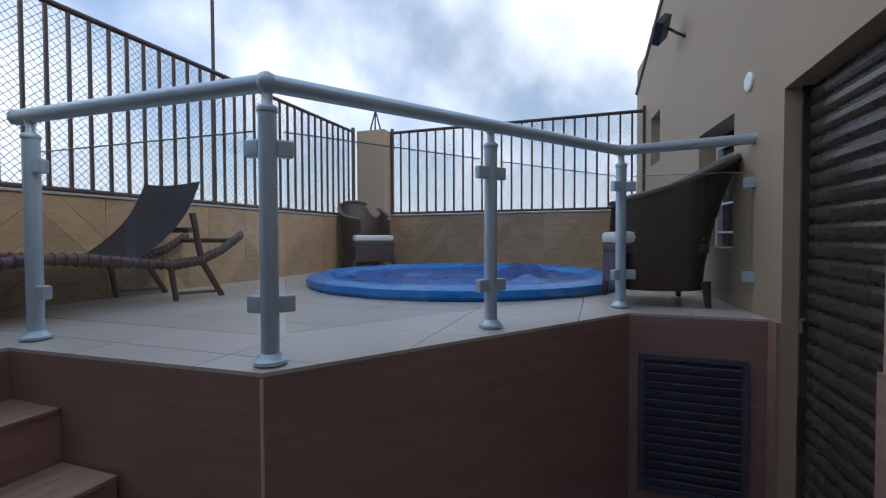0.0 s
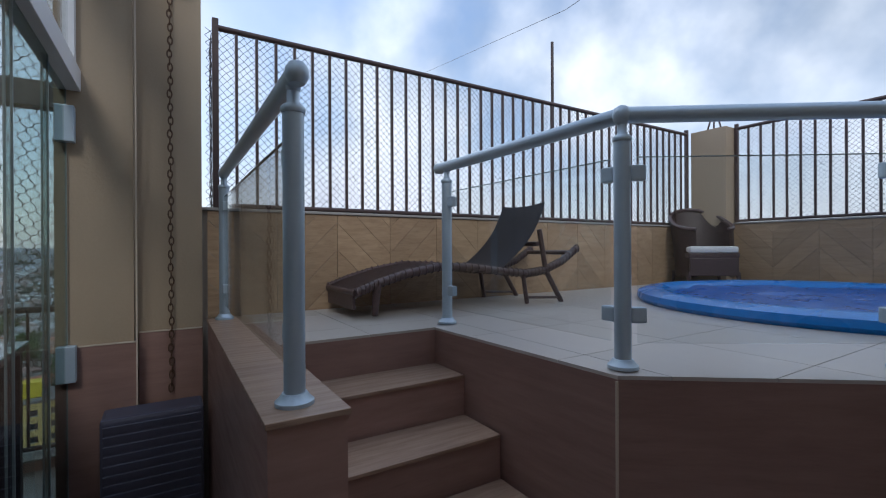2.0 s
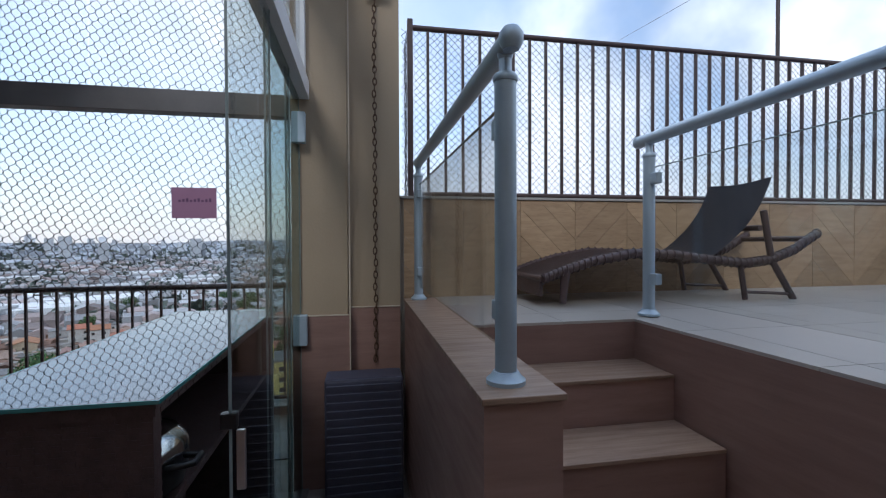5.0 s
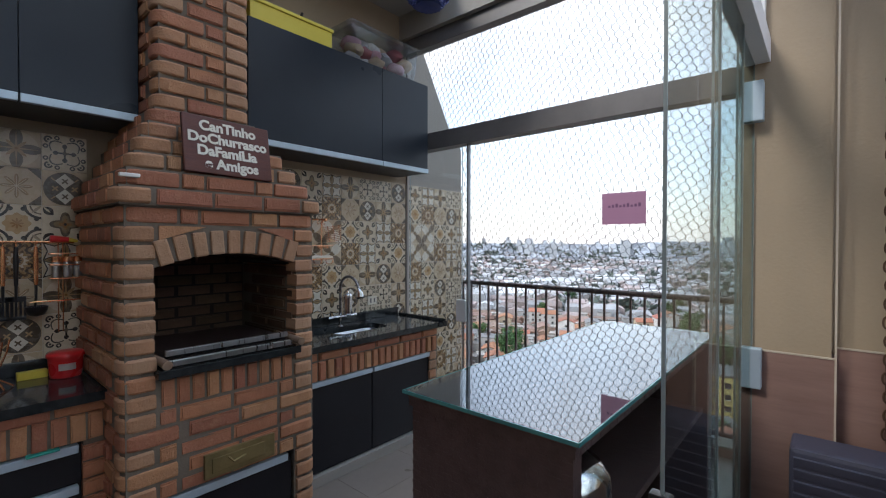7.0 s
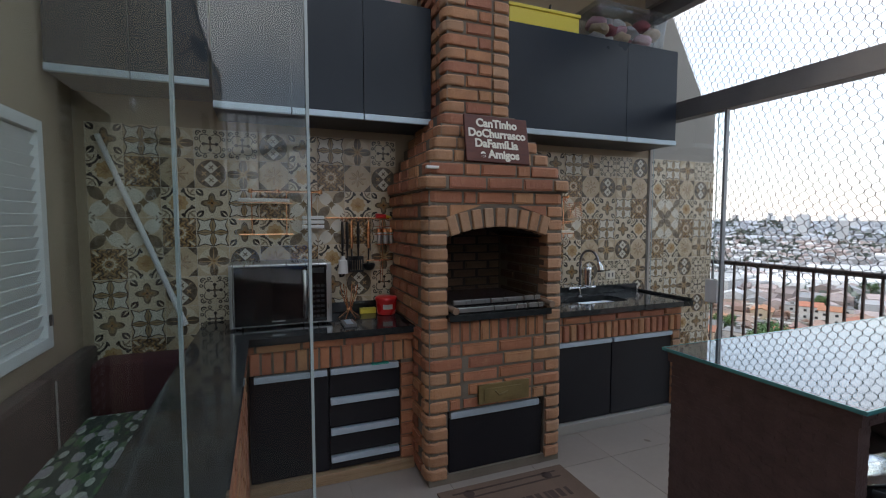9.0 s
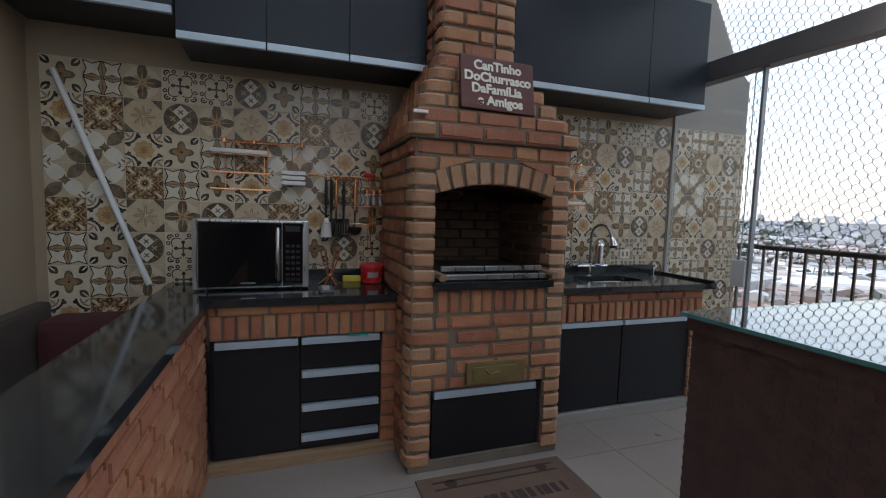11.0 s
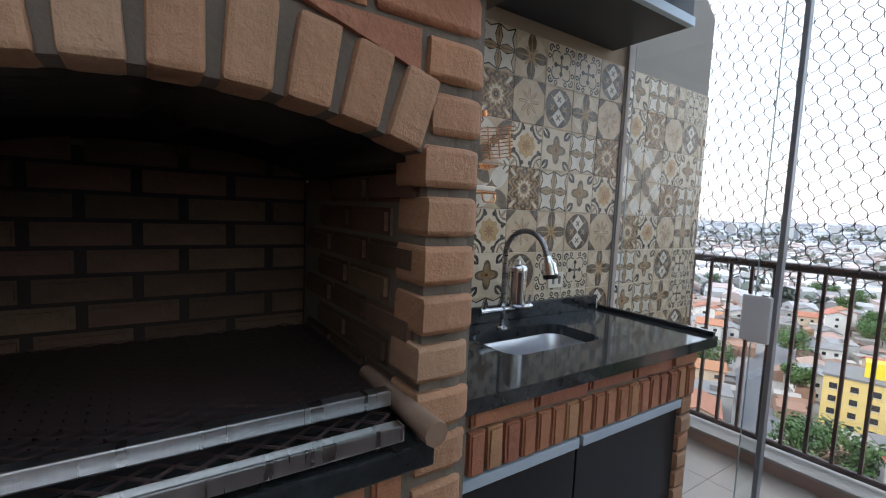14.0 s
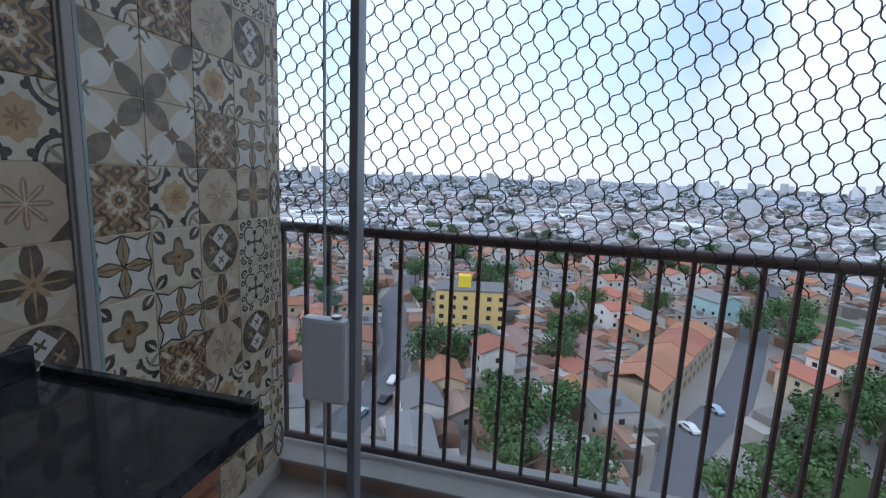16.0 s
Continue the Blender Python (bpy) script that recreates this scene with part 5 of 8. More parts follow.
armchair(pose(-2.93, 5.45, DECK, 0, 0, -40), "dark brown woven rattan armchair in the parapet corner")

# steel door, hatches, lamp and small fittings of the house wall
sd = thing("steel_door", "dark ribbed steel shutter door", "door", kind="structure")
part("backing", box(1.045, 1.075, 1.78, 2.62, 0.0, 2.40), M_SHUTTER, sd)
slat = bmesh.new()
prof = [(0.0, 0.0), (-0.012, 0.012), (-0.02, 0.03), (-0.02, 0.055), (-0.01, 0.072), (0.0, 0.078)]
lo = [slat.verts.new((x, 0.0, z)) for x, z in prof]
hi = [slat.verts.new((x, 0.80, z)) for x, z in prof]
for i in range(len(prof) - 1):
    slat.faces.new((lo[i], hi[i], hi[i + 1], lo[i + 1]))
slat.faces.new(lo)
slat.faces.new(hi[::-1])
slat.faces.new((lo[0], lo[-1], hi[-1], hi[0]))
SLAT = mesh_of("slat", slat, M_SHUTTER, False)
for k in range(29):
    piece("slat", SLAT, sd, Matrix.Translation((1.044, 1.80, 0.04 + 0.081 * k)))
part("guide", box(1.0, 1.044, 2.60, 2.62, 0, 2.40), M_SHUTTER, sd)
part("latch", tube([(1.01, 2.58, 1.28), (0.99, 2.56, 1.28), (0.99, 2.56, 1.22)], 0.009, 6), M_STEEL, sd)

def louvre_hatch(x0, x1, y, z0, z1, label):
    t = thing("louvre_hatch", label, "hatch", "louvred service hatches")
    part("frame", box(x0, x1, y - 0.022, y - 0.001, z0, z0 + 0.03, 0.003), M_HATCH, t)
    part("frame", box(x0, x1, y - 0.022, y - 0.001, z1 - 0.03, z1, 0.003), M_HATCH, t)
    part("frame", box(x0, x0 + 0.03, y - 0.022, y - 0.001, z0 + 0.03, z1 - 0.03, 0.003), M_HATCH, t)
    part("frame", box(x1 - 0.03, x1, y - 0.022, y - 0.001, z0 + 0.03, z1 - 0.03, 0.003), M_HATCH, t)
    part("backing", box(x0 + 0.03, x1 - 0.03, y - 0.006, y - 0.001, z0 + 0.03, z1 - 0.03), M_HATCH, t)
    n = int((z1 - z0 - 0.06) / 0.05)
    sl = bm_box(bmesh.new(), x0 + 0.03, x1 - 0.03, -0.004, 0.004, -0.024, 0.024)
    bmesh.ops.transform(sl, matrix=Matrix.Rotation(radians(22), 4, "X"), verts=sl.verts)
    me = mesh_of("slat", sl, M_HATCH)
    for k in range(n):
        piece("slat", me, t, Matrix.Translation((0, y - 0.016, z0 + 0.055 + 0.05 * k)))
    return t
louvre_hatch(0.295, 0.83, 2.752, 0.24, 1.02, "dark louvred steel hatch to the pool pump under the deck")
hb = thing("louvred_box", "dark slatted pump box standing beside the pier", "box")
part("body", box(-3.08, -2.86, -0.54, -0.05, 0.0, 0.80, 0.02), M_HATCH, hb)
HS = mesh_of("slat", bm_box(bmesh.new(), 0, 0.012, -0.23, 0.23, -0.02, 0.02, 0.003), M_HATCH)
for k in range(14):
    piece("slat", HS, hb, Matrix.Translation((-2.862, -0.295, 0.07 + 0.052 * k)) @ Matrix.Rotation(radians(14), 4, "Y"))

fl = thing("floodlight", "black outdoor floodlight on a wall bracket", "floodlight")
FL = house @ Matrix.Translation((-0.17, 1.72, 3.53)) @ Matrix.Rotation(radians(-35), 4, "X") @ Matrix.Rotation(radians(35), 4, "Y")
bm = bm_box(bmesh.new(), -0.035, 0.035, -0.11, 0.11, -0.08, 0.08, 0.01)
bmesh.ops.transform(bm, matrix=FL, verts=bm.verts)
part("housing", bm, M_BLACKPL, fl)
bm = bm_box(bmesh.new(), -0.041, -0.035, -0.095, 0.095, -0.065, 0.065)
bmesh.ops.transform(bm, matrix=FL, verts=bm.verts)
part("lens", bm, M_STEEL, fl, "silvery reflector")
part("bracket", tube([tuple(house @ Vector(p)) for p in ((0.0, 1.62, 3.41), (-0.06, 1.62, 3.44), (-0.12, 1.70, 3.53))], 0.012, 6), M_BLACKPL, fl)
disc = thing("wall_disc", "small round white plastic plate on the house wall", "wall plate")
bm = lathe([(0.055, 0), (0.055, 0.012), (0.045, 0.018)], 24)
bmesh.ops.transform(bm, matrix=house @ Matrix.Translation((0.0, 0.29, 2.575)) @ Matrix.Rotation(radians(-90), 4, "Y"), verts=bm.verts)
part("plate", bm, M_WHITEPL, disc)
def house_window(u0, u1, z0, z1, bars):
    t = thing("window_1", "white barred window in the house wall", "window", kind="structure")
    def hb_(a0, a1, b0, b1, c0, c1, m, name):
        bm = bm_box(bmesh.new(), a0, a1, b0, b1, c0, c1)
        bmesh.ops.transform(bm, matrix=house, verts=bm.verts)
        return part(name, bm, m, t)
    hb_(0.16, 0.17, u0, u1, z0, z1, M_SCREEN, "pane")
    hb_(0.12, 0.16, u0, u0 + 0.03, z0, z1, M_ALUW, "frame")
    hb_(0.12, 0.16, u1 - 0.03, u1, z0, z1, M_ALUW, "frame")
    for k in range(bars):
        z = z0 + (z1 - z0) * (k + 0.5) / bars
        hb_(0.125, 0.145, u0, u1, z - 0.008, z + 0.008, M_ALUW, "bar")
    return t
house_window(0.525, 1.215, 1.605, 2.455, 4)
house_window(2.555, 2.995, 2.505, 3.045, 2)
clampt = thing("wall_glass_clamp", "square grey glass clamp on the house wall", "clamp")
for z in (1.45, 1.985):
    part("clamp", box(0.855, 0.918, 2.955, 2.995, z - 0.03, z + 0.03, 0.008), M_ALU, clampt)
roofe = thing("roof_edge", "thin dark metal roof edge of the house", "roof edge", kind="structure")
bm = bmesh.new()
bm_tube(bm, [tuple(house @ Vector(p)) for p in ((-0.01, 1.2, 4.62), (-0.01, 2.55, 4.12), (-0.01, 3.9, 3.62))], 0.02, 6)
part("edge", bm, M_FRAME, roofe)

chain = thing("rain_chain", "rusty steel chain hanging on the pier", "chain")
for k in range(62):
    z = 3.40 - 0.042 * k
    a = 0 if k % 2 else math.pi / 2
    pts = []
    for q in range(10):
        b = q * math.tau / 10
        w, h = 0.012 * math.cos(b), 0.027 * math.sin(b)
        pts.append((-3.19 + w * math.sin(a), -0.21 + w * math.cos(a) + 0.003 * math.sin(k), z + h))
    part("link", tube(pts, 0.0045, 5, closed=True), M_RUST, chain)
spout = thing("gutter_spout", "dark metal gutter spout above the chain", "spout")
part("spout", box(-3.26, -3.10, -0.29, -0.13, 3.42, 3.50, 0.008), M_FRAME, spout)
part("pipe", tube([(-3.19, -0.21, 3.38), (-3.19, -0.21, 3.44)], 0.04, 12), M_GREYPAINT, spout)

# ---- bar table ----
bar = thing("bar_table", "tall dark brown rattan bar table with glass top", "bar table")
bx0, bx1, by0, by1, bz = -3.13, -1.42, -1.46, -0.885, 1.215
def woven_panel(x0, x1, y0, y1, z0, z1):
    """A thin upright panel with woven relief on its broad faces."""
    bm = box(x0, x1, y0, y1, z0, z1)
    along_x = (x1 - x0) > (y1 - y0)
    n = int((z1 - z0) / 0.016)
    m = int(((x1 - x0) if along_x else (y1 - y0)) / 0.032)
    for i in range(n):
        z = z0 + (i + 0.5) * (z1 - z0) / n
        for j in range(m):
            if (i + j) % 2:
                continue
            if along_x:
                u = x0 + (j + 0.5) * (x1 - x0) / m
                for yy in (y0, y1):
                    bm_box(bm, u - 0.017, u + 0.017, yy - 0.0016, yy + 0.0016, z - 0.007, z + 0.007)
            else:
                u = y0 + (j + 0.5) * (y1 - y0) / m
                for xx in (x0, x1):
                    bm_box(bm, xx - 0.0016, xx + 0.0016, u - 0.017, u + 0.017, z - 0.007, z + 0.007)
    return bm
part("end_panel", woven_panel(bx1 - 0.05, bx1, by0 + 0.01, by1 - 0.01, 0.0, bz - 0.05), M_RATTAN, bar, smooth=False)
part("end_panel", woven_panel(bx0, bx0 + 0.05, by0 + 0.01, by1 - 0.01, 0.0, bz - 0.05), M_RATTAN, bar, smooth=False)
part("back_panel", woven_panel(bx0 + 0.05, bx1 - 0.05, by0 + 0.01, by0 + 0.05, 0.0, bz - 0.05), M_RATTAN, bar, smooth=False)
part("top_frame", woven_panel(bx0 - 0.01, bx1 + 0.01, by0, by1, bz - 0.05, bz - 0.012), M_RATTAN, bar, smooth=False)
part("shelf", box(bx0 + 0.05, bx1 - 0.05, by0 + 0.05, by1 - 0.03, 0.79, 0.82, 0.004), M_RATTAN, bar)
part("glass_top", box(bx0 - 0.015, bx1 + 0.02, by0 - 0.012, by1 + 0.012, bz - 0.011, bz, 0.002), M_TABLETOP, bar, "polished glass table top")
for ex0, ex1, ey0, ey1 in ((bx0 - 0.019, bx0 - 0.0155, by0 - 0.016, by1 + 0.016), (bx1 + 0.0205, bx1 + 0.024, by0 - 0.016, by1 + 0.016), (bx0 - 0.015, bx1 + 0.02, by0 - 0.016, by0 - 0.0125), (bx0 - 0.015, bx1 + 0.02, by1 + 0.0125, by1 + 0.016)):
    part("glass_edge", box(ex0, ex1, ey0, ey1, bz - 0.011, bz), M_TEAL, bar, "teal polished glass edge")
app = thing("portable_grill", "black and chrome portable grill on the bar shelf", "appliance", at=(-1.66, -1.08, 0.822))
part("base", lathe([(0.13, 0.0), (0.17, 0.03), (0.185, 0.10), (0.18, 0.13), (0.10, 0.135)], 28), M_BLACKPL, app)
part("lid", lathe([(0.185, 0.14), (0.18, 0.17), (0.15, 0.205), (0.09, 0.23), (0.02, 0.238)], 28), M_CHROME, app, "shiny domed lid")
part("grip", tube([(-0.05, 0, 0.235), (-0.04, 0, 0.27), (0.04, 0, 0.27), (0.05, 0, 0.235)], 0.01, 8), M_BLACKPL, app)
part("handle", tube([(0.0, 0.17, 0.12), (0.03, 0.24, 0.13), (0.09, 0.24, 0.13), (0.10, 0.16, 0.12)], 0.012, 8), M_BLACKPL, app)
box2 = thing("tool_case", "black plastic case with a red latch under the bar", "case")
part("case", box(-1.84, -1.50, -1.28, -0.96, 0.001, 0.30, 0.03), M_BLACKPL, box2)
part("latch", box(-1.62, -1.56, -0.962, -0.945, 0.22, 0.28, 0.006), M_RED, box2, "red latch")

for q in bar.children:
    if q.name.split(".")[0] in ("end_panel", "back_panel", "top_frame"):
        q["kind"] = "stuff"

# ---- things on the counters ----
mw = thing("microwave", "black and silver microwave oven on the granite counter", "microwave")
x0, x1, yb, yf, z0, z1 = -0.445, 0.185, -3.665, -3.31, CT + 0.012, CT + 0.415
part("body", box(x0, x1, yb, yf - 0.012, z0, z1, 0.006), M_STEEL, mw)
part("door", box(x0 + 0.155, x1 - 0.03, yf - 0.012, yf, z0 + 0.012, z1 - 0.012, 0.004), M_SCREEN, mw, "black glass door")
part("panel", box(x0 + 0.035, x0 + 0.15, yf - 0.012, yf, z0 + 0.012, z1 - 0.012, 0.004), M_SCREEN, mw, "black keypad panel")
for r in range(7):
    for c in range(3):
        part("button", box(x0 + 0.05 + 0.03 * c, x0 + 0.072 + 0.03 * c, yf, yf + 0.002, z0 + 0.04 + 0.034 * r, z0 + 0.056 + 0.034 * r), M_BLACKPL, mw)
part("display", box(x0 + 0.05, x0 + 0.135, yf, yf + 0.002, z1 - 0.065, z1 - 0.03), M_BLACKPL, mw)
part("handle", tube([(x0 + 0.175, yf, z1 - 0.05), (x0 + 0.175, yf + 0.035, z1 - 0.08), (x0 + 0.175, yf + 0.04, (z0 + z1) / 2), (x0 + 0.175, yf + 0.035, z0 + 0.08), (x0 + 0.175, yf, z0 + 0.05)], 0.014, 10), M_STEEL, mw, "curved steel handle")
part("logo_bar", box(x0 + 0.30, x0 + 0.38, yf, yf + 0.0015, z0 + 0.03, z0 + 0.038), M_STEEL, mw)
for dx in (0.05, x1 - x0 - 0.05):
    for dy in (0.05, 0.30):
        part("foot", lathe([(0.015, 0), (0.015, 0.012)], 10, (x0 + dx, yb + dy, CT)), M_BLACKPL, mw)

rp = thing("red_pot", "red plastic pot with lid and white label", "pot", at=(-0.865, -3.50, CT))
part("tub", lathe([(0.062, 0.0), (0.068, 0.006), (0.076, 0.105), (0.074, 0.11)], 28), M_RED, rp)
part("lid", lathe([(0.082, 0.108), (0.082, 0.124), (0.074, 0.132), (0.03, 0.136)], 28), M_RED, rp)
lb = bmesh.new()
lv = [[lb.verts.new((0.0755 * math.cos(radians(58 + 8 * k)), 0.0755 * math.sin(radians(58 + 8 * k)), z)) for k in range(8)] for z in (0.045, 0.08)]
for k in range(7):
    lb.faces.new((lv[0][k], lv[0][k + 1], lv[1][k + 1], lv[1][k]))
bmesh.ops.solidify(lb, geom=lb.faces[:], thickness=-0.0015)
part("paper_label", lb, M_WHITEPL, rp, "white paper label")

def rod(t, name, pts, r=0.004):
    return part(name, tube(pts, r, 6), M_COPPER, t)
YW = SOUTH + 0.004
rk = thing("copper_shelf_rack", "copper wall rail with wire shelf and paper holder", "rack")
rod(rk, "rail", [(0.065, YW + 0.04, 1.885), (-0.425, YW + 0.04, 1.892)], 0.009)
for x in (0.055, -0.12, -0.415):
    rod(rk, "bracket", [(x, YW, 1.889), (x, YW + 0.04, 1.889)], 0.007)
    part("collar", lathe([(0.014, -0.013), (0.015, 0.0), (0.014, 0.013)], 12, (x, YW + 0.04, 1.888)), M_COPPER, rk)
for x in (0.05, -0.18):
    rod(rk, "hanger", [(x, YW + 0.045, 1.885), (x, YW + 0.02, 1.84), (x, YW + 0.02, 1.585)], 0.0045)
for z in (1.805, 1.69, 1.585):
    rod(rk, "wire", [(0.13, YW + 0.02, z), (-0.22, YW + 0.02, z), (-0.22, YW + 0.09, z), (0.13, YW + 0.09, z), (0.13, YW + 0.02, z)], 0.004)
part("roll", tube([(0.13, YW + 0.06, 1.818), (-0.20, YW + 0.06, 1.818)], 0.020, 14), M_WHITEPL, rk, "white roll on the upper wire shelf")
rod(rk, "hanger", [(-0.35, YW + 0.045, 1.885), (-0.355, YW + 0.03, 1.71)], 0.004)
for k in range(3):
    part("slat", box(-0.435, -0.285, YW + 0.02, YW + 0.10, 1.625 + 0.033 * k, 1.65 + 0.033 * k, 0.004), M_WHITEPL, rk, "white wooden slat of the holder")

ut = thing("utensil_rail", "copper wall rail with hanging black kitchen utensils", "utensil rail")
rod(ut, "rail", [(-0.45, YW + 0.04, 1.70), (-0.93, YW + 0.04, 1.70)], 0.007)
for x in (-0.46, -0.92):
    rod(ut, "bracket", [(x, YW, 1.70), (x, YW + 0.04, 1.70)], 0.006)
def utensil(x, kind, handle, label, mat_head):
    t = thing(kind, label, "utensil", "hanging kitchen utensils")
    part("hook", tube([(x, YW + 0.04, 1.708), (x, YW + 0.052, 1.695), (x, YW + 0.045, 1.672)], 0.003, 6), M_COPPER, t)
    part("handle", tube([(x, YW + 0.045, 1.675), (x, YW + 0.045, 1.60), (x, YW + 0.043, 1.47)], [0.008, 0.012, 0.009], 10), handle, t)
    part("neck", tube([(x, YW + 0.043, 1.48), (x, YW + 0.04, 1.39)], [0.007, 0.006], 8), M_BLACKPL, t)
    if kind == "ladle":
        part("head", lathe([(0.006, 0.0), (0.034, 0.01), (0.047, 0.036), (0.049, 0.055), (0.043, 0.055), (0.022, 0.016)], 18, (x, YW + 0.055, 1.30)), mat_head, t)
        part("stem", tube([(x, YW + 0.04, 1.40), (x, YW + 0.012, 1.345)], 0.006, 6), M_BLACKPL, t)
    elif kind == "measuring_cup":
        part("head", lathe([(0.040, 0.0), (0.038, 0.004), (0.031, 0.09), (0.033, 0.094), (0.018, 0.105), (0.012, 0.13)], 20, (x, YW + 0.055, 1.285)), M_WHITEPL, t, "white plastic cup head")
    elif kind == "serving_spoon":
        part("head", lathe([(0.004, 0.0), (0.024, 0.018), (0.033, 0.055), (0.028, 0.095), (0.010, 0.12)], 16, (x, YW + 0.03, 1.28)), mat_head, t)
    else:
        w = 0.040
        for k in range(5):
            part("tine", box(x - w + 0.0175 * k, x - w + 0.0102 + 0.0175 * k, YW + 0.034, YW + 0.04, 1.305, 1.385, 0.002), mat_head, t)
        part("head", box(x - w, x + w, YW + 0.034, YW + 0.04, 1.383, 1.412, 0.004), mat_head, t)
        part("edge", box(x - w, x + w, YW + 0.034, YW + 0.04, 1.288, 1.306, 0.003), mat_head, t)
    return t
utensil(-0.572, "measuring_cup", M_BLACKPL, "black-handled kitchen tool with white cup hanging on the rail", M_WHITEPL)
utensil(-0.607, "serving_spoon", M_BLACKPL, "long black kitchen spoon hanging on the rail", M_BLACKPL)
utensil(-0.640, "pasta_server", M_COPPER, "copper-handled black pasta server hanging on the rail", M_BLACKPL)
utensil(-0.690, "slotted_turner", M_BLACKPL, "black slotted turner hanging on the rail", M_BLACKPL)
utensil(-0.768, "ladle", M_COPPER, "copper-handled black ladle hanging on the rail", M_BLACKPL)
wh = thing("red_lighter", "red and yellow lighter lying on the utensil rail", "lighter")
part("body", tube([(-0.826, YW + 0.045, 1.718), (-0.905, YW + 0.045, 1.714)], [0.020, 0.015], 8), M_RED, wh)
part("tip", tube([(-0.905, YW + 0.045, 1.714), (-0.945, YW + 0.045, 1.706)], [0.013, 0.008], 8), M_YELLOW, wh)
sp = thing("spice_rack", "small copper wire rack with three glass spice jars", "spice rack")
for z in (1.50, 1.575, 1.635):
    rod(sp, "wire", [(-0.823, YW + 0.02, z), (-0.972, YW + 0.02, z), (-0.972, YW + 0.09, z), (-0.823, YW + 0.09, z), (-0.823, YW + 0.02, z)], 0.0035)
rod(sp, "lower_bar", [(-0.744, YW + 0.05, 1.377), (-0.98, YW + 0.05, 1.377)], 0.0045)
for x in (-0.865, -0.885):
    rod(sp, "hanger", [(x, YW + 0.012, 1.70), (x, YW + 0.012, 1.20)], 0.003)
for x in (-0.852, -0.898, -0.944):
    j = part("jar", lathe([(0.019, 0), (0.021, 0.008), (0.021, 0.078), (0.016, 0.088)], 14, (x, YW + 0.055, 1.504)), M_STEEL, sp, "small glass jar")
    part("lid", lathe([(0.021, 0.088), (0.021, 0.115), (0.012, 0.118)], 14, (x, YW + 0.055, 1.504)), M_COPPER, j, "copper lid")
cs = thing("copper_stand", "copper wire capsule stand on the granite counter", "stand", at=(-0.585, -3.47, CT))
for k in range(6):
    a = k * math.tau / 6
    rod(cs, "wire", [(0.075 * math.cos(a), 0.075 * math.sin(a), 0.003), (0.014 * math.cos(a), 0.014 * math.sin(a), 0.05), (0.016 * math.cos(a), 0.016 * math.sin(a), 0.075), (0.05 * math.cos(a), 0.05 * math.sin(a), 0.17), (0.062 * math.cos(a), 0.062 * math.sin(a), 0.235)], 0.0045)
part("ring", lathe([(0.018, 0.05), (0.021, 0.056), (0.021, 0.066), (0.018, 0.07)], 14), M_COPPER, cs)
yb_ = thing("yellow_box", "small yellow and black packet on the counter", "packet")
part("packet", box(-0.80, -0.68, -3.60, -3.55, CT, CT + 0.04, 0.004), M_YELLOW, yb_)
rc = thing("remote_control", "dark grey remote control lying on the counter", "remote control")
part("case", box(-0.585, -0.50, -3.33, -3.16, CT, CT + 0.018, 0.005), M_FRAME, rc)
for k in range(5):
    part("button", box(-0.565, -0.52, -3.31 + 0.028 * k, -3.295 + 0.028 * k, CT + 0.018, CT + 0.021), M_ALU, rc)
cloth = thing("green_cloth", "small green cloth tucked over the drawer pull", "cloth")
M_TEAL = mat("teal_cloth", (0.03, 0.28, 0.22), (0.05, 0.38, 0.30), 0.9, fine=200, amount=0.4)
part("cloth", box(-0.775, -0.66, CF - 0.03, CF + 0.014, 0.742, 0.752, 0.004), M_TEAL, cloth)
pole = thing("white_pole", "white aluminium pole leaning on the tiled wall", "pole")
part("tube", tube([(0.47, -3.62, CT + 0.001), (0.93, -3.685, 2.22)], 0.017, 10), M_ALUW, pole)

# copper rack and board over the sink
cr = thing("copper_sink_rack", "copper wall rack with two wire shelves over the sink", "rack")
rod(cr, "rail", [(-2.215, YW + 0.04, 1.893), (-2.615, YW + 0.04, 1.897)], 0.008)
for x in (-2.250, -2.425, -2.605):
    rod(cr, "bracket", [(x, YW, 1.895), (x, YW + 0.04, 1.895)], 0.007)
    part("collar", lathe([(0.013, -0.012), (0.014, 0.0), (0.013, 0.012)], 12, (x, YW + 0.04, 1.895)), M_COPPER, cr)
for x in (-2.455, -2.515, -2.575):
    rod(cr, "hook", [(x, YW + 0.04, 1.905), (x, YW + 0.052, 1.895), (x, YW + 0.05, 1.865), (x - 0.004, YW + 0.058, 1.852), (x - 0.006, YW + 0.068, 1.866)], 0.003)
for x in (-2.425, -2.575):
    rod(cr, "hanger", [(x, YW + 0.045, 1.895), (x, YW + 0.02, 1.86), (x, YW + 0.02, 1.545)], 0.0045)
for z in (1.675, 1.565):
    rod(cr, "shelf_wire", [(-2.415, YW + 0.015, z), (-2.620, YW + 0.015, z), (-2.635, YW + 0.03, z), (-2.635, YW + 0.105, z), (-2.620, YW + 0.12, z), (-2.415, YW + 0.12, z), (-2.402, YW + 0.105, z), (-2.402, YW + 0.03, z), (-2.415, YW + 0.015, z)], 0.005)
    for k in range(8):
        rod(cr, "cross_wire", [(-2.425 - 0.027 * k, YW + 0.015, z), (-2.425 - 0.027 * k, YW + 0.12, z)], 0.0022)
for k in range(7):
    rod(cr, "coil", [(-2.48 - 0.016 * k + 0.007 * math.cos(q), YW + 0.122, 1.665 + 0.011 * math.sin(q)) for q in [n * math.tau / 8 for n in range(9)]], 0.002)
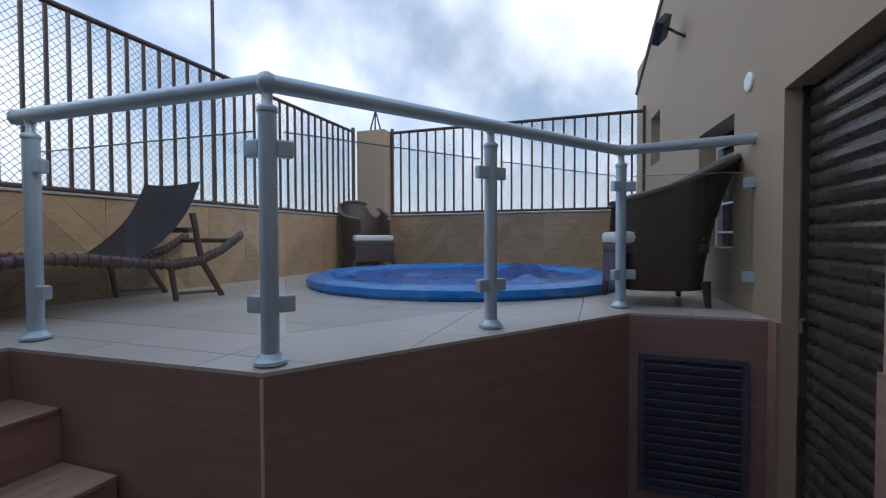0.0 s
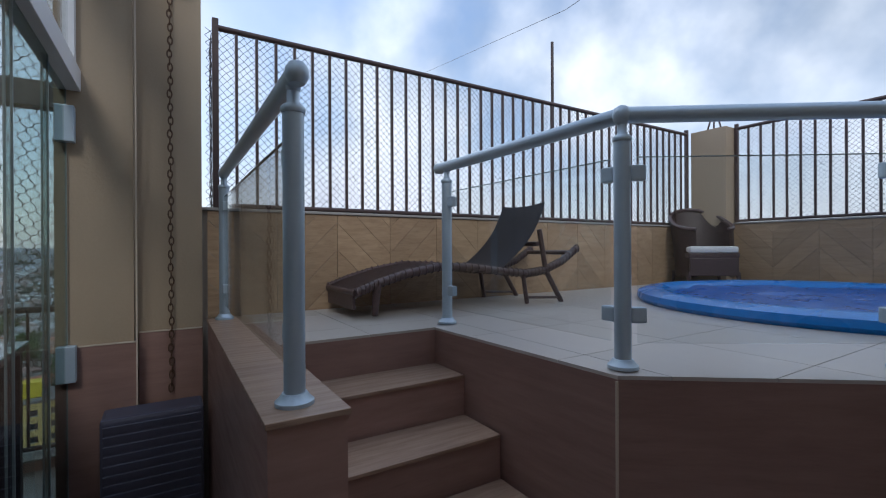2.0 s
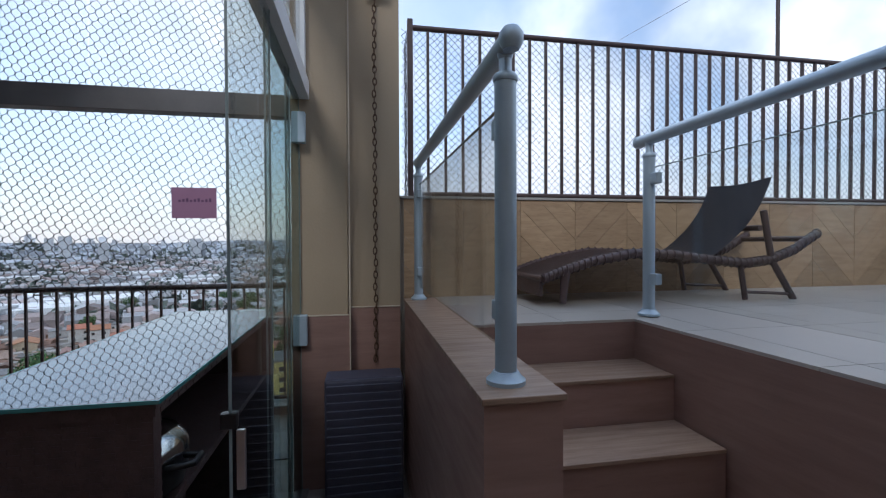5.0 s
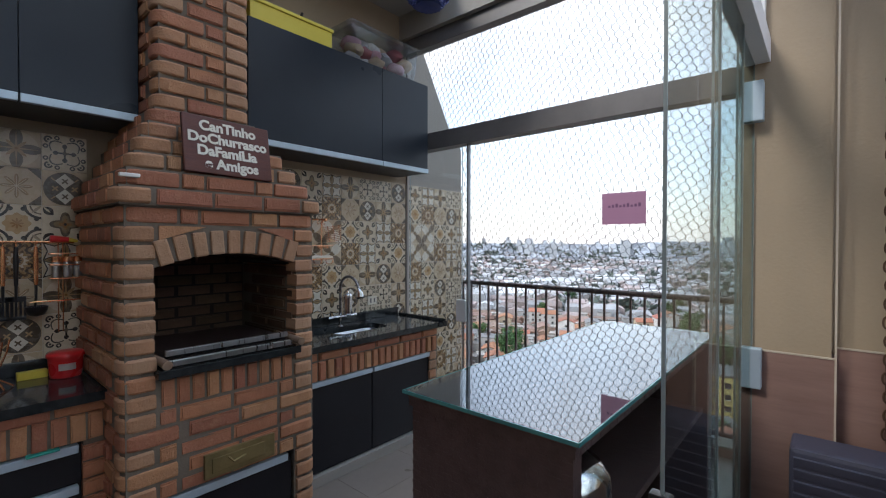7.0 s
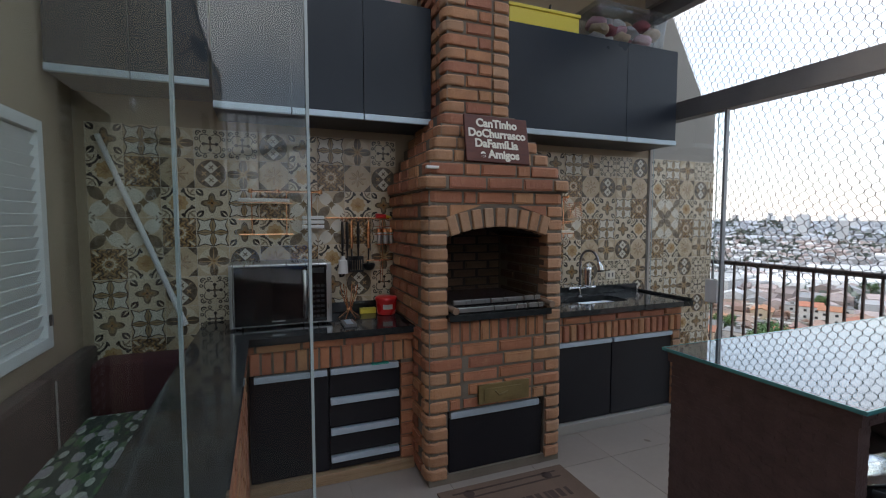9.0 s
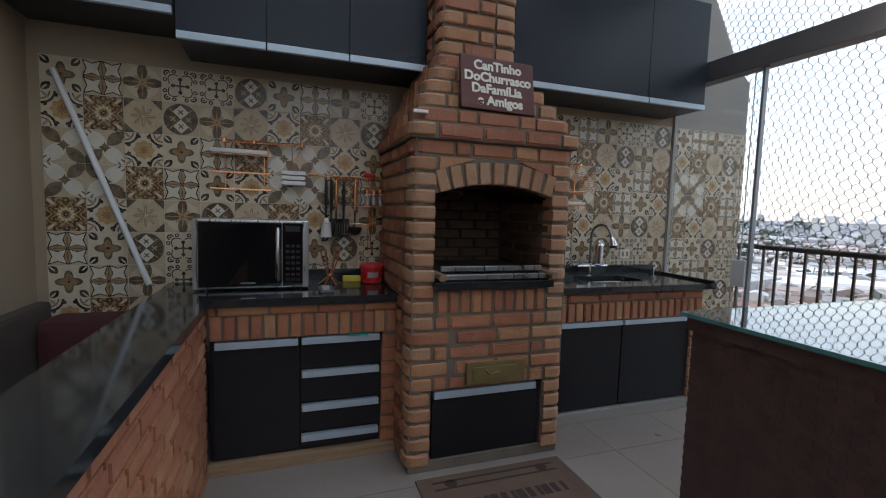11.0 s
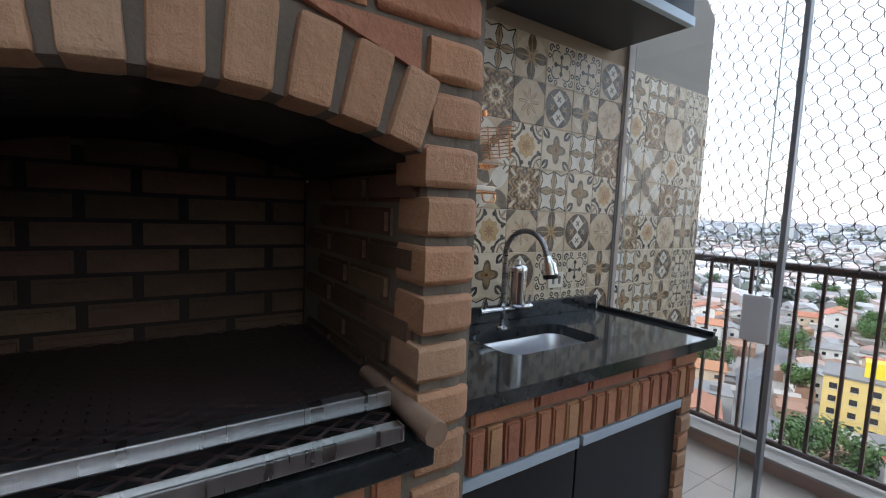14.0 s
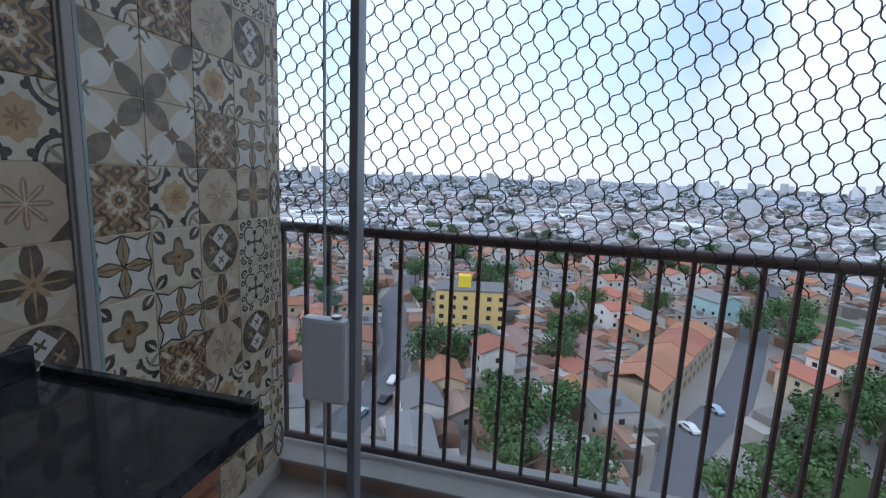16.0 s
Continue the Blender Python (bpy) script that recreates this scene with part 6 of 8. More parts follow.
for x in (-2.44, -2.555):
    rod(cr, "loop", [(x, YW + 0.115, 1.56), (x, YW + 0.12, 1.535), (x - 0.012, YW + 0.12, 1.525), (x - 0.055, YW + 0.12, 1.525), (x - 0.067, YW + 0.12, 1.535), (x - 0.067, YW + 0.115, 1.556)], 0.0035)
part("tray", box(-2.625, -2.415, YW + 0.02, YW + 0.115, 1.571, 1.592, 0.006), M_CREAM, cr, "pale soap tray")
gr = thing("toast_grid", "copper wire grid hanging askew on the sink rack", "wire grid")
GM = Matrix.Translation((-2.672, YW + 0.06, 1.782)) @ Matrix.Rotation(radians(9), 4, "Y") @ Matrix.Rotation(radians(-8), 4, "Z")
def grid_rod(name, pts, r):
    rod(gr, name, [tuple(GM @ Vector(p)) for p in pts], r)
for k in range(9):
    grid_rod("wire", [(0.080, 0, 0.062 - 0.0155 * k), (0.0, 0.012, 0.058 - 0.0155 * k), (-0.083 + 0.002 * k, 0, 0.062 - 0.0155 * k)], 0.0026)
for x in (-0.055, 0.0, 0.05):
    grid_rod("side_wire", [(x, 0.004, 0.068), (x, 0.004, -0.070)], 0.003)
grid_rod("handle", [(0.08, 0.0, 0.055), (0.10, 0.0, 0.09), (0.095, -0.01, 0.12)], 0.003)
M_BOARD = mat("red_brown_board", (0.27, 0.085, 0.034), (0.37, 0.13, 0.055), 0.42, big=2.5, fine=30, amount=0.1, scale=(1, 1, 8))
cb = thing("cutting_board", "red-brown wooden cutting board hanging by the barbecue", "cutting board")
def board_slab(w, h, r, y0, y1, cx, cz):
    bm = bmesh.new()
    pl = [(cx + p[0], cz + p[1]) for p in rrect(w, h, r, 0, 6)]
    lo, hi = [bm.verts.new((x, y0, z)) for x, z in pl], [bm.verts.new((x, y1, z)) for x, z in pl]
    bm.faces.new(lo)
    bm.faces.new(hi[::-1])
    for i in range(len(pl)):
        j = (i + 1) % len(pl)
        bm.faces.new((lo[i], hi[i], hi[j], lo[j]))
    bmesh.ops.recalc_face_normals(bm, faces=bm.faces)
    return bm
part("board", board_slab(0.122, 0.185, 0.03, YW + 0.018, YW + 0.036, -2.288, 1.580), M_BOARD, cb, smooth=False)
part("grip", board_slab(0.042, 0.07, 0.02, YW + 0.0185, YW + 0.0355, -2.292, 1.822), M_BOARD, cb, smooth=False)
part("juice_groove", tube([(-2.288 + p[0], YW + 0.0365, 1.580 + p[1]) for p in rrect(0.108, 0.171, 0.025, 0, 5)], 0.0025, 5, closed=True), M_RATTAN, cb, "dark groove round the board")
part("hang_hole", lathe([(0.009, 0.0), (0.009, 0.001), (0.002, 0.0012)], 12), M_BLACKPL, cb).matrix_basis = Matrix.Translation((-2.292, YW + 0.0356, 1.868)) @ Matrix.Rotation(radians(-90), 4, "X")
so = thing("wall_socket", "cream plastic wall socket above the worktop", "socket")
part("plate", box(-3.205, -3.095, SOUTH + 0.001, SOUTH + 0.010, 1.115, 1.195, 0.003), M_CREAM, so)
for x in (-3.175, -3.13):
    part("outlet", box(x - 0.008, x + 0.008, SOUTH + 0.010, SOUTH + 0.0115, 1.135, 1.175), M_FRAME, so)

# things on top of the cabinets
yc = thing("yellow_case", "long yellow card box lying on the wall cabinets", "box")
part("box", box(-2.42, -1.78, -3.62, -3.30, 3.183, 3.30, 0.006), M_YELLOW, yc)
part("lid", box(-2.43, -1.77, -3.63, -3.29, 3.30, 3.325, 0.006), M_YELLOW, yc, "yellow lid")
tool = thing("black_rod", "black rod leaning over the yellow box", "rod")
part("rod", tube([(-2.25, -3.50, 3.327), (-2.35, -3.60, 3.52)], 0.012, 8), M_BLACKPL, tool)
pb = thing("storage_box", "clear plastic storage box with mixed cloths on the cabinet", "storage box")
M_CLEAR = glass_mat("clear_plastic", (0.80, 0.84, 0.87), 0.12, 1.3)
tub = bm_box(bmesh.new(), -3.38, -2.62, -3.64, -3.31, 3.184, 3.47, 0.03)
for v in tub.verts:
    if v.co.z < 3.3:
        v.co.x = -3.0 + (v.co.x + 3.0) * 0.90
part("tub", tub, M_CLEAR, pb)
part("lid", box(-3.40, -2.60, -3.65, -3.30, 3.471, 3.492, 0.008), M_CLEAR, pb, "clear plastic lid")
prng = random.Random(8)
M_CLOTH = [mat("cloth_%s" % n, c, tuple(min(1, q * 1.3) for q in c), 0.9, fine=150, amount=0.3) for n, c in (("grey", (0.35, 0.33, 0.34)), ("dark_red", (0.26, 0.06, 0.07)), ("white", (0.6, 0.58, 0.56)), ("pink", (0.52, 0.30, 0.34)), ("tan", (0.42, 0.30, 0.20)))]
for k in range(18):
    bm = bmesh.new()
    bmesh.ops.create_icosphere(bm, subdivisions=2, radius=0.085)
    for v in bm.verts:
        v.co = v.co * (1 + 0.35 * noise.noise(v.co * 14 + Vector((k, 0, 0))))
        v.co.z *= 0.7
    bmesh.ops.translate(bm, vec=(-3.27 + 0.105 * (k % 6), -3.46 + prng.uniform(-0.05, 0.06), 3.26 + 0.065 * (k // 6)), verts=bm.verts)
    part("cloth", bm, M_CLOTH[(k * 3 + k // 6) % 5], pb)
pk = thing("pink_bag", "pale pink bag on the corner cabinet", "bag")
bm = bm_box(bmesh.new(), -0.95, -0.62, -3.60, -3.32, 3.162, 3.30, 0.04)
part("bag", bm, mat("pale_pink_cloth", (0.55, 0.36, 0.38), (0.65, 0.46, 0.48), 0.85, fine=100, amount=0.3), pk)
pw = thing("white_tray", "white plastic tray on the corner cabinet", "tray")
part("tray", box(-0.60, -0.30, -3.62, -3.30, 3.161, 3.19, 0.006), M_WHITEPL, pw)
pend = thing("pendant_lamp", "blue woven basket pendant lamp", "pendant lamp", at=(-2.74, -2.60, 3.40))
M_BLUEW = mat("blue_weave", (0.02, 0.035, 0.16), (0.035, 0.06, 0.26), 0.6, big=20, fine=90, amount=0.3)
bas = bmesh.new()
for i in range(16):
    z = i * 0.022
    r = 0.08 + 0.20 * math.sin(math.pi * 0.5 * (i + 1) / 16)
    bm_tube(bas, [((r + 0.006 * (1 if (k + i) % 2 else -1)) * math.cos(k * math.tau / 36), (r + 0.006 * (1 if (k + i) % 2 else -1)) * math.sin(k * math.tau / 36), z) for k in range(36)], 0.009, 5, closed=True)
part("shade", bas, M_BLUEW, pend, "blue woven shade")
part("cord", tube([(0, 0, 0.35), (0, 0, 0.60)], 0.005, 6), M_BLACKPL, pend)
part("base", lathe([(0.09, -0.012), (0.09, 0.0)], 24), M_BLUEW, pend)
sw = thing("white_clip", "small white plastic clip on the barbecue shoulder", "clip")
part("clip", box(-1.02, -0.94, BY - 0.02, BY + 0.01, 1.993, 2.01, 0.004), M_WHITEPL, sw)

# corner bench behind the counter and louvred window
bench = thing("corner_bench", "low bench with dark red back and leaf-print seat pad", "bench")
M_WINE = mat("dark_red_fabric", (0.06, 0.014, 0.016), (0.095, 0.024, 0.026), 0.9, fine=160, amount=0.4)
m_, t_, b_ = base("leaf_print", 0.85)
v_ = coords(t_)
def leaf_layer(shift, scale, slim, turn):
    mp = t_.nodes.new("ShaderNodeMapping")
    mp.inputs["Location"].default_value, mp.inputs["Rotation"].default_value = (shift, shift * 0.7, 0), (0, 0, turn)
    mp.inputs["Scale"].default_value = (scale * slim, scale, 0.0)
    t_.links.new(v_, mp.inputs[0])
    vor = t_.nodes.new("ShaderNodeTexVoronoi")
    vor.inputs["Scale"].default_value = 1.0
    t_.links.new(mp.outputs[0], vor.inputs["Vector"])
    return Ex(t_, vor.outputs["Distance"]) < 0.36
c_ = mixcol(t_, leaf_layer(0.0, 7.0, 2.6, 0.5), (0.045, 0.065, 0.05), (0.16, 0.22, 0.13))
c_ = mixcol(t_, leaf_layer(3.1, 8.0, 2.2, -0.7), c_, (0.50, 0.52, 0.46))
c_ = mixcol(t_, leaf_layer(7.7, 9.0, 3.0, 1.3), c_, (0.09, 0.17, 0.07))
c_ = mixcol(t_, leaf_layer(5.3, 6.0, 2.0, 0.1), c_, (0.40, 0.36, 0.38))
t_.links.new(c_, b_.inputs["Base Color"])
M_LEAF = m_
M_BROWNFAB = mat("brown_fabric", (0.062, 0.047, 0.038), (0.09, 0.07, 0.058), 0.85, big=5, fine=160, amount=0.4)
part("base", box(0.42, EAST - 0.02, -3.60, -1.2, 0.001, 0.42, 0.01), M_RATTAN, bench)
part("seat_pad", box(0.41, EAST - 0.10, -3.40, -1.2, 0.421, 0.54, 0.04), M_LEAF, bench, "leaf-print seat pad")
part("back_cushion", box(0.41, EAST - 0.10, -3.67, -3.42, 0.50, 0.83, 0.06), M_WINE, bench, "dark red back cushion")
for y0, y1 in ((-3.66, -3.02), (-3.0, -2.2), (-2.18, -1.3)):
    side_c = part("side_cushion", box(EAST - 0.095, EAST - 0.012, y0, y1, 0.43, 0.90, 0.03), M_BROWNFAB, bench, "brown fabric side cushion")
    part("piping", tube([(EAST - 0.098, y1 - 0.012, 0.46), (EAST - 0.098, y1 - 0.012, 0.87)], 0.005, 6), M_GREYPAINT, side_c, "pale seam piping")
lw = thing("window_2", "white louvred shutter window in the house wall", "window", kind="structure")
part("frame", box(EAST - 0.02, EAST + 0.03, -3.25, -3.19, 1.0, 2.2, 0.004), M_WHITE, lw)
part("frame", box(EAST - 0.02, EAST + 0.03, -2.41, -2.35, 1.0, 2.2, 0.004), M_WHITE, lw)
part("frame", box(EAST - 0.02, EAST + 0.03, -3.19, -2.41, 2.14, 2.2, 0.004), M_WHITE, lw)
part("frame", box(EAST - 0.02, EAST + 0.03, -3.19, -2.41, 1.0, 1.06, 0.004), M_WHITE, lw)
part("backing", box(EAST + 0.04, EAST + 0.05, -3.25, -2.35, 1.0, 2.2), M_WHITE, lw)
sl = bm_box(bmesh.new(), -0.004, 0.004, -3.19, -2.41, -0.032, 0.032)
bmesh.ops.transform(sl, matrix=Matrix.Rotation(radians(-24), 4, "Y"), verts=sl.verts)
LS = mesh_of("slat", sl, M_WHITE)
for k in range(18):
    piece("slat", LS, lw, Matrix.Translation((EAST + 0.012, 0, 1.095 + 0.059 * k)))
part("lock", box(EAST - 0.03, EAST - 0.018, -3.235, -3.205, 1.12, 1.18, 0.003), M_BLACKPL, lw)

mt = thing("door_mat", "brown coir mat with dark lettering before the barbecue", "mat")
part("mat", box(-1.88, -0.98, -2.73, -2.15, 0.001, 0.014, 0.004), M_MAT, mt)
for k in range(14):
    w = 0.024 + 0.01 * ((k * 7) % 3)
    part("print_bar", box(-1.76 + 0.05 * k, -1.76 + 0.05 * k + w, -2.50, -2.42, 0.0142, 0.0152), M_MATDARK, mt)
for y in (-2.68, -2.62, -2.28, -2.22):
    part("print_line", box(-1.80, -1.06, y, y + 0.014, 0.0142, 0.0152), M_MATDARK, mt)
for x, y in ((-1.72, -2.65), (-1.16, -2.65)):
    part("print_spot", lathe([(0.035, 0.0142), (0.035, 0.0152)], 16, (x, y, 0)), M_MATDARK, mt)

# ---- the city below ----
GROUND = -46.0
crng = random.Random(21)
def hill(x, y):
    d = math.hypot(x, y)
    h = 34.0 * max(0.0, (d - 550) / 1500) ** 1.1 * (0.75 + 0.9 * noise.noise((x * 0.0011, y * 0.0011, 3.0)))
    return GROUND + max(0.0, min(h, 52)) + (1.2 * noise.noise((x * 0.01, y * 0.01, 0)) if d > 300 else 0)
gr_v, gr_f = [], []
GR = [0, 25, 50, 80, 120, 170, 240, 330, 450, 600, 800, 1050, 1350, 1700, 2100, 2600, 3300, 4200]
GA = 72
for r in GR:
    for k in range(GA):
        a = k * math.tau / GA
        x, y = r * math.cos(a) - 4, r * math.sin(a)
        gr_v.append((x, y, hill(x, y)))
for i in range(len(GR) - 1):
    for k in range(GA):
        gr_f.append((i * GA + k, i * GA + (k + 1) % GA, (i + 1) * GA + (k + 1) % GA, (i + 1) * GA + k))
me = bpy.data.meshes.new("ground")
me.from_pydata(gr_v, [], gr_f)
M_GROUND = mat("city_ground", (0.22, 0.205, 0.185), (0.32, 0.295, 0.265), 0.9, big=0.02, fine=0.3, amount=0.0)
M_GRASS = mat("grass", (0.05, 0.085, 0.022), (0.09, 0.14, 0.04), 0.9, big=0.2, fine=2.0, amount=0.0)
M_ASPHALT = mat("asphalt", (0.11, 0.11, 0.118), (0.155, 0.155, 0.165), 0.85, big=0.3, fine=4.0, amount=0.0)
M_KERB = mat("pale_concrete", (0.42, 0.41, 0.39), (0.50, 0.49, 0.46), 0.85, big=0.5, fine=6.0, amount=0.0)
me.materials.append(M_GROUND)
tagged(new("ground", me), "city ground spreading to the hills", "", "", "structure")

ROOFS = [mat("clay_roof", (0.30, 0.125, 0.075), (0.44, 0.19, 0.112), 0.85, big=0.7, fine=5, amount=0.3, scale=(6, 1, 1), dist=0.05, vary=0.5),
         mat("brown_roof", (0.23, 0.15, 0.12), (0.34, 0.23, 0.185), 0.85, big=0.7, fine=5, amount=0.3, scale=(6, 1, 1), dist=0.05, vary=0.5),
         mat("grey_roof", (0.15, 0.148, 0.148), (0.26, 0.255, 0.25), 0.85, big=0.7, fine=5, amount=0.3, scale=(6, 1, 1), dist=0.05, vary=0.5)]
WALLS = [mat("pale_house_wall", (0.55, 0.535, 0.51), (0.68, 0.66, 0.625), 0.85, big=0.4, fine=3, amount=0.0, vary=0.35),
         mat("grey_house_wall", (0.32, 0.315, 0.31), (0.44, 0.43, 0.415), 0.85, big=0.4, fine=3, amount=0.0, vary=0.35),
         mat("cream_house_wall", (0.44, 0.35, 0.25), (0.54, 0.44, 0.325), 0.85, big=0.4, fine=3, amount=0.0, vary=0.35)]
M_WINDOW = mat("dark_window", (0.02, 0.025, 0.03), (0.04, 0.045, 0.05), 0.15, fine=2, amount=0.0)
M_YWALL = mat("yellow_render", (0.60, 0.44, 0.16), (0.68, 0.51, 0.21), 0.85, big=0.3, fine=3, amount=0.0)
M_YBRIGHT = mat("bright_yellow_render", (0.72, 0.55, 0.03), (0.78, 0.61, 0.05), 0.8, big=0.3, fine=3, amount=0.0)
M_TEALWALL = mat("pale_blue_render", (0.34, 0.52, 0.53), (0.42, 0.60, 0.61), 0.85, big=0.3, fine=3, amount=0.0)

def gable(w, d, h, ov=0.5):
    bm = bmesh.new()
    a, b = w / 2 + ov, d / 2 + ov
    pts = [(-a, -b, 0), (a, -b, 0), (a, b, 0), (-a, b, 0), (-a, 0, h), (a, 0, h)]
    low = [bm.verts.new(p) for p in pts]
    up = [bm.verts.new((x, y, z + 0.25)) for x, y, z in pts]
    for q in (up, low):
        bm.faces.new((q[0], q[1], q[5], q[4]))
        bm.faces.new((q[2], q[3], q[4], q[5]))
    for i, j in ((0, 1), (2, 3), (1, 5), (5, 2), (3, 4), (4, 0)):
        bm.faces.new((low[i], low[j], up[j], up[i]))
    return bm
def house_proto(w, d, h, wall, roof, flat=False, storeys=1):
    t = thing("house", "small low house with %s" % ("flat grey roof" if flat else "pitched tiled roof"), "house", "houses of the town below")
    bm = bm_box(bmesh.new(), -w / 2, w / 2, -d / 2, d / 2, -3.0, h)
    if not flat:
        for sx in (-1, 1):
            v = [bm.verts.new(p) for p in ((sx * w / 2, -d / 2, h), (sx * w / 2, d / 2, h), (sx * w / 2, 0, h + d * 0.2))]
            bm.faces.new(v)
    part("wall", bm, wall, t, smooth=False)
    if flat:
        r = bm_box(bmesh.new(), -w / 2 - 0.15, w / 2 + 0.15, -d / 2 - 0.15, d / 2 + 0.15, h, h + 0.25)
        bm_box(r, w * 0.1, w * 0.1 + 1.5, -0.7, 0.8, h + 0.25, h + 1.6)
        part("roof", r, roof, t, smooth=False)
    else:
        g = gable(w, d, d * 0.2)
        bmesh.ops.translate(g, vec=(0, 0, h), verts=g.verts)
        part("roof", g, roof, t, smooth=False)
    for s in range(storeys):
        for k in range(max(2, int(w / 3.2))):
            x = -w / 2 + (k + 0.5) * w / max(2, int(w / 3.2))
            for sy in (-1, 1):
                part("window", box(x - 0.55, x + 0.55, sy * d / 2 - 0.04, sy * d / 2 + 0.04, 1.0 + 2.9 * s, 2.1 + 2.9 * s), M_WINDOW, t)
        for sx in (-1, 1):
            part("window", box(sx * w / 2 - 0.04, sx * w / 2 + 0.04, -0.6, 0.6, 1.0 + 2.9 * s, 2.1 + 2.9 * s), M_WINDOW, t)
    return t
protos = [house_proto(9, 7, 3.2, WALLS[0], ROOFS[0]), house_proto(11, 8, 6.0, WALLS[2], ROOFS[0], storeys=2), house_proto(8, 7, 3.2, WALLS[1], ROOFS[1]),
          house_proto(10, 7, 6.0, WALLS[0], ROOFS[2], storeys=2), house_proto(9, 8, 6.2, WALLS[1], ROOFS[2], True, 2), house_proto(12, 7, 3.4, WALLS[2], ROOFS[1]),
          house_proto(9, 7, 3.4, WALLS[0], ROOFS[2]), house_proto(8, 8, 9.0, WALLS[0], ROOFS[0], storeys=3)]

def leaf_tree(seed, h, w):
    rng = random.Random(seed)
    t = thing("tree", "broad leafy green tree among the houses", "tree", "trees of the town below")
    tr = bmesh.new()
    bm_tube(tr, [(0, 0, -2), (0.1, 0, h * 0.25), (0.0, 0.1, h * 0.5)], [0.5, 0.38, 0.25], 8)
    for k in range(6):
        a = k * math.tau / 6 + rng.uniform(-0.3, 0.3)
        bm_tube(tr, [(0, 0, h * 0.35), (w * 0.25 * math.cos(a), w * 0.25 * math.sin(a), h * 0.55), (w * 0.42 * math.cos(a), w * 0.42 * math.sin(a), h * 0.72)], [0.2, 0.13, 0.05], 5)
    part("trunk", tr, M_HANDLE, t)
    vs, fs = [], []
    blobs = [(rng.uniform(-0.34, 0.34) * w, rng.uniform(-0.34, 0.34) * w, h * rng.uniform(0.45, 0.92), w * rng.uniform(0.13, 0.22)) for _ in range(16)]
    for bx, by, bz_, br in blobs:
        for _ in range(95):
            d = Vector((rng.gauss(0, 1), rng.gauss(0, 1), rng.gauss(0, 0.8))).normalized() * br * rng.uniform(0.75, 1.1)
            c = Vector((bx, by, bz_)) + d
            n = (d.normalized() + Vector((rng.uniform(-.6, .6), rng.uniform(-.6, .6), rng.uniform(-.2, .8)))).normalized()
            u = n.orthogonal().normalized()
            v = n.cross(u)
            s = rng.uniform(0.25, 0.5)
            k = len(vs)
            vs.extend((tuple(c + u * s), tuple(c + v * s * 0.7), tuple(c - u * s), tuple(c - v * s * 0.7)))
            fs.append((k, k + 1, k + 2, k + 3))
    m = bpy.data.meshes.new("crown")
    m.from_pydata(vs, [], fs)
    m.materials.append(M_FOLIAGE)
    c = new("crown", m)
    c.parent = t
    return t
M_FOLIAGE = mat("green_foliage", (0.034, 0.078, 0.022), (0.08, 0.15, 0.042), 0.7, big=0.25, fine=2.0, amount=0.0, island=0.5, vary=0.4)
tprotos = [leaf_tree(1, 11, 12), leaf_tree(2, 9, 9), leaf_tree(3, 13, 11)]

taken = []
def free(x, y, r):
    return all((x - a) ** 2 + (y - b) ** 2 > (r + c) ** 2 for a, b, c in taken)
def put(proto, x, y, rz, s=1.0, first=[]):
    z = hill(x, y)
    return copy_thing(proto, pose(x, y, z, 0, 0, rz))

# landmarks: a yellow block of flats, a long terrace with clay roof, a street
yel = thing("apartment_block", "yellow rendered five-storey block of flats", "apartment block", at=(-141, -26, GROUND))
yel.rotation_euler = (0, 0, radians(12))
YW2, YD, YH = 22, 12, 13
part("wall", box(-YD / 2, YD / 2, -YW2 / 2, YW2 / 2, -2, YH), M_YWALL, yel)
rf = bmesh.new()
bm_box(rf, -YD / 2 - 0.3, YD / 2 + 0.3, -YW2 / 2 - 0.3, YW2 / 2 + 0.3, YH, YH + 0.5)
part("roof", rf, ROOFS[2], yel, smooth=False)
part("stair_tower", box(-1.5, 2.5, -4.2, -0.2, YH + 0.5, YH + 4.0), M_YBRIGHT, yel, "bright yellow stair tower")
for s in range(4):
    for k in range(6):
        y = -YW2 / 2 + (k + 0.5) * YW2 / 6
        w = part("window", box(YD / 2 - 0.05, YD / 2 + 0.06, y - 0.7, y + 0.7, 1.2 + 3.0 * s, 2.5 + 3.0 * s), M_WINDOW, yel)
        part("sill", box(YD / 2 + 0.0, YD / 2 + 0.15, y - 0.8, y + 0.8, 1.05 + 3.0 * s, 1.2 + 3.0 * s), M_KERB, w)
    for k in range(3):
        x = -YD / 2 + (k + 0.5) * YD / 3
        part("window", box(x - 0.6, x + 0.6, YW2 / 2 - 0.05, YW2 / 2 + 0.06, 1.2 + 3.0 * s, 2.5 + 3.0 * s), M_WINDOW, yel)
taken.append((-141, -26, 15))
ter = thing("terraced_houses", "long two-storey cream terrace with orange clay roof", "terrace", at=(-121, 29, GROUND))
ter.rotation_euler = (0, 0, radians(152))
part("wall", box(-26, 26, -5.5, 5.5, -2, 6.4), WALLS[2], ter)
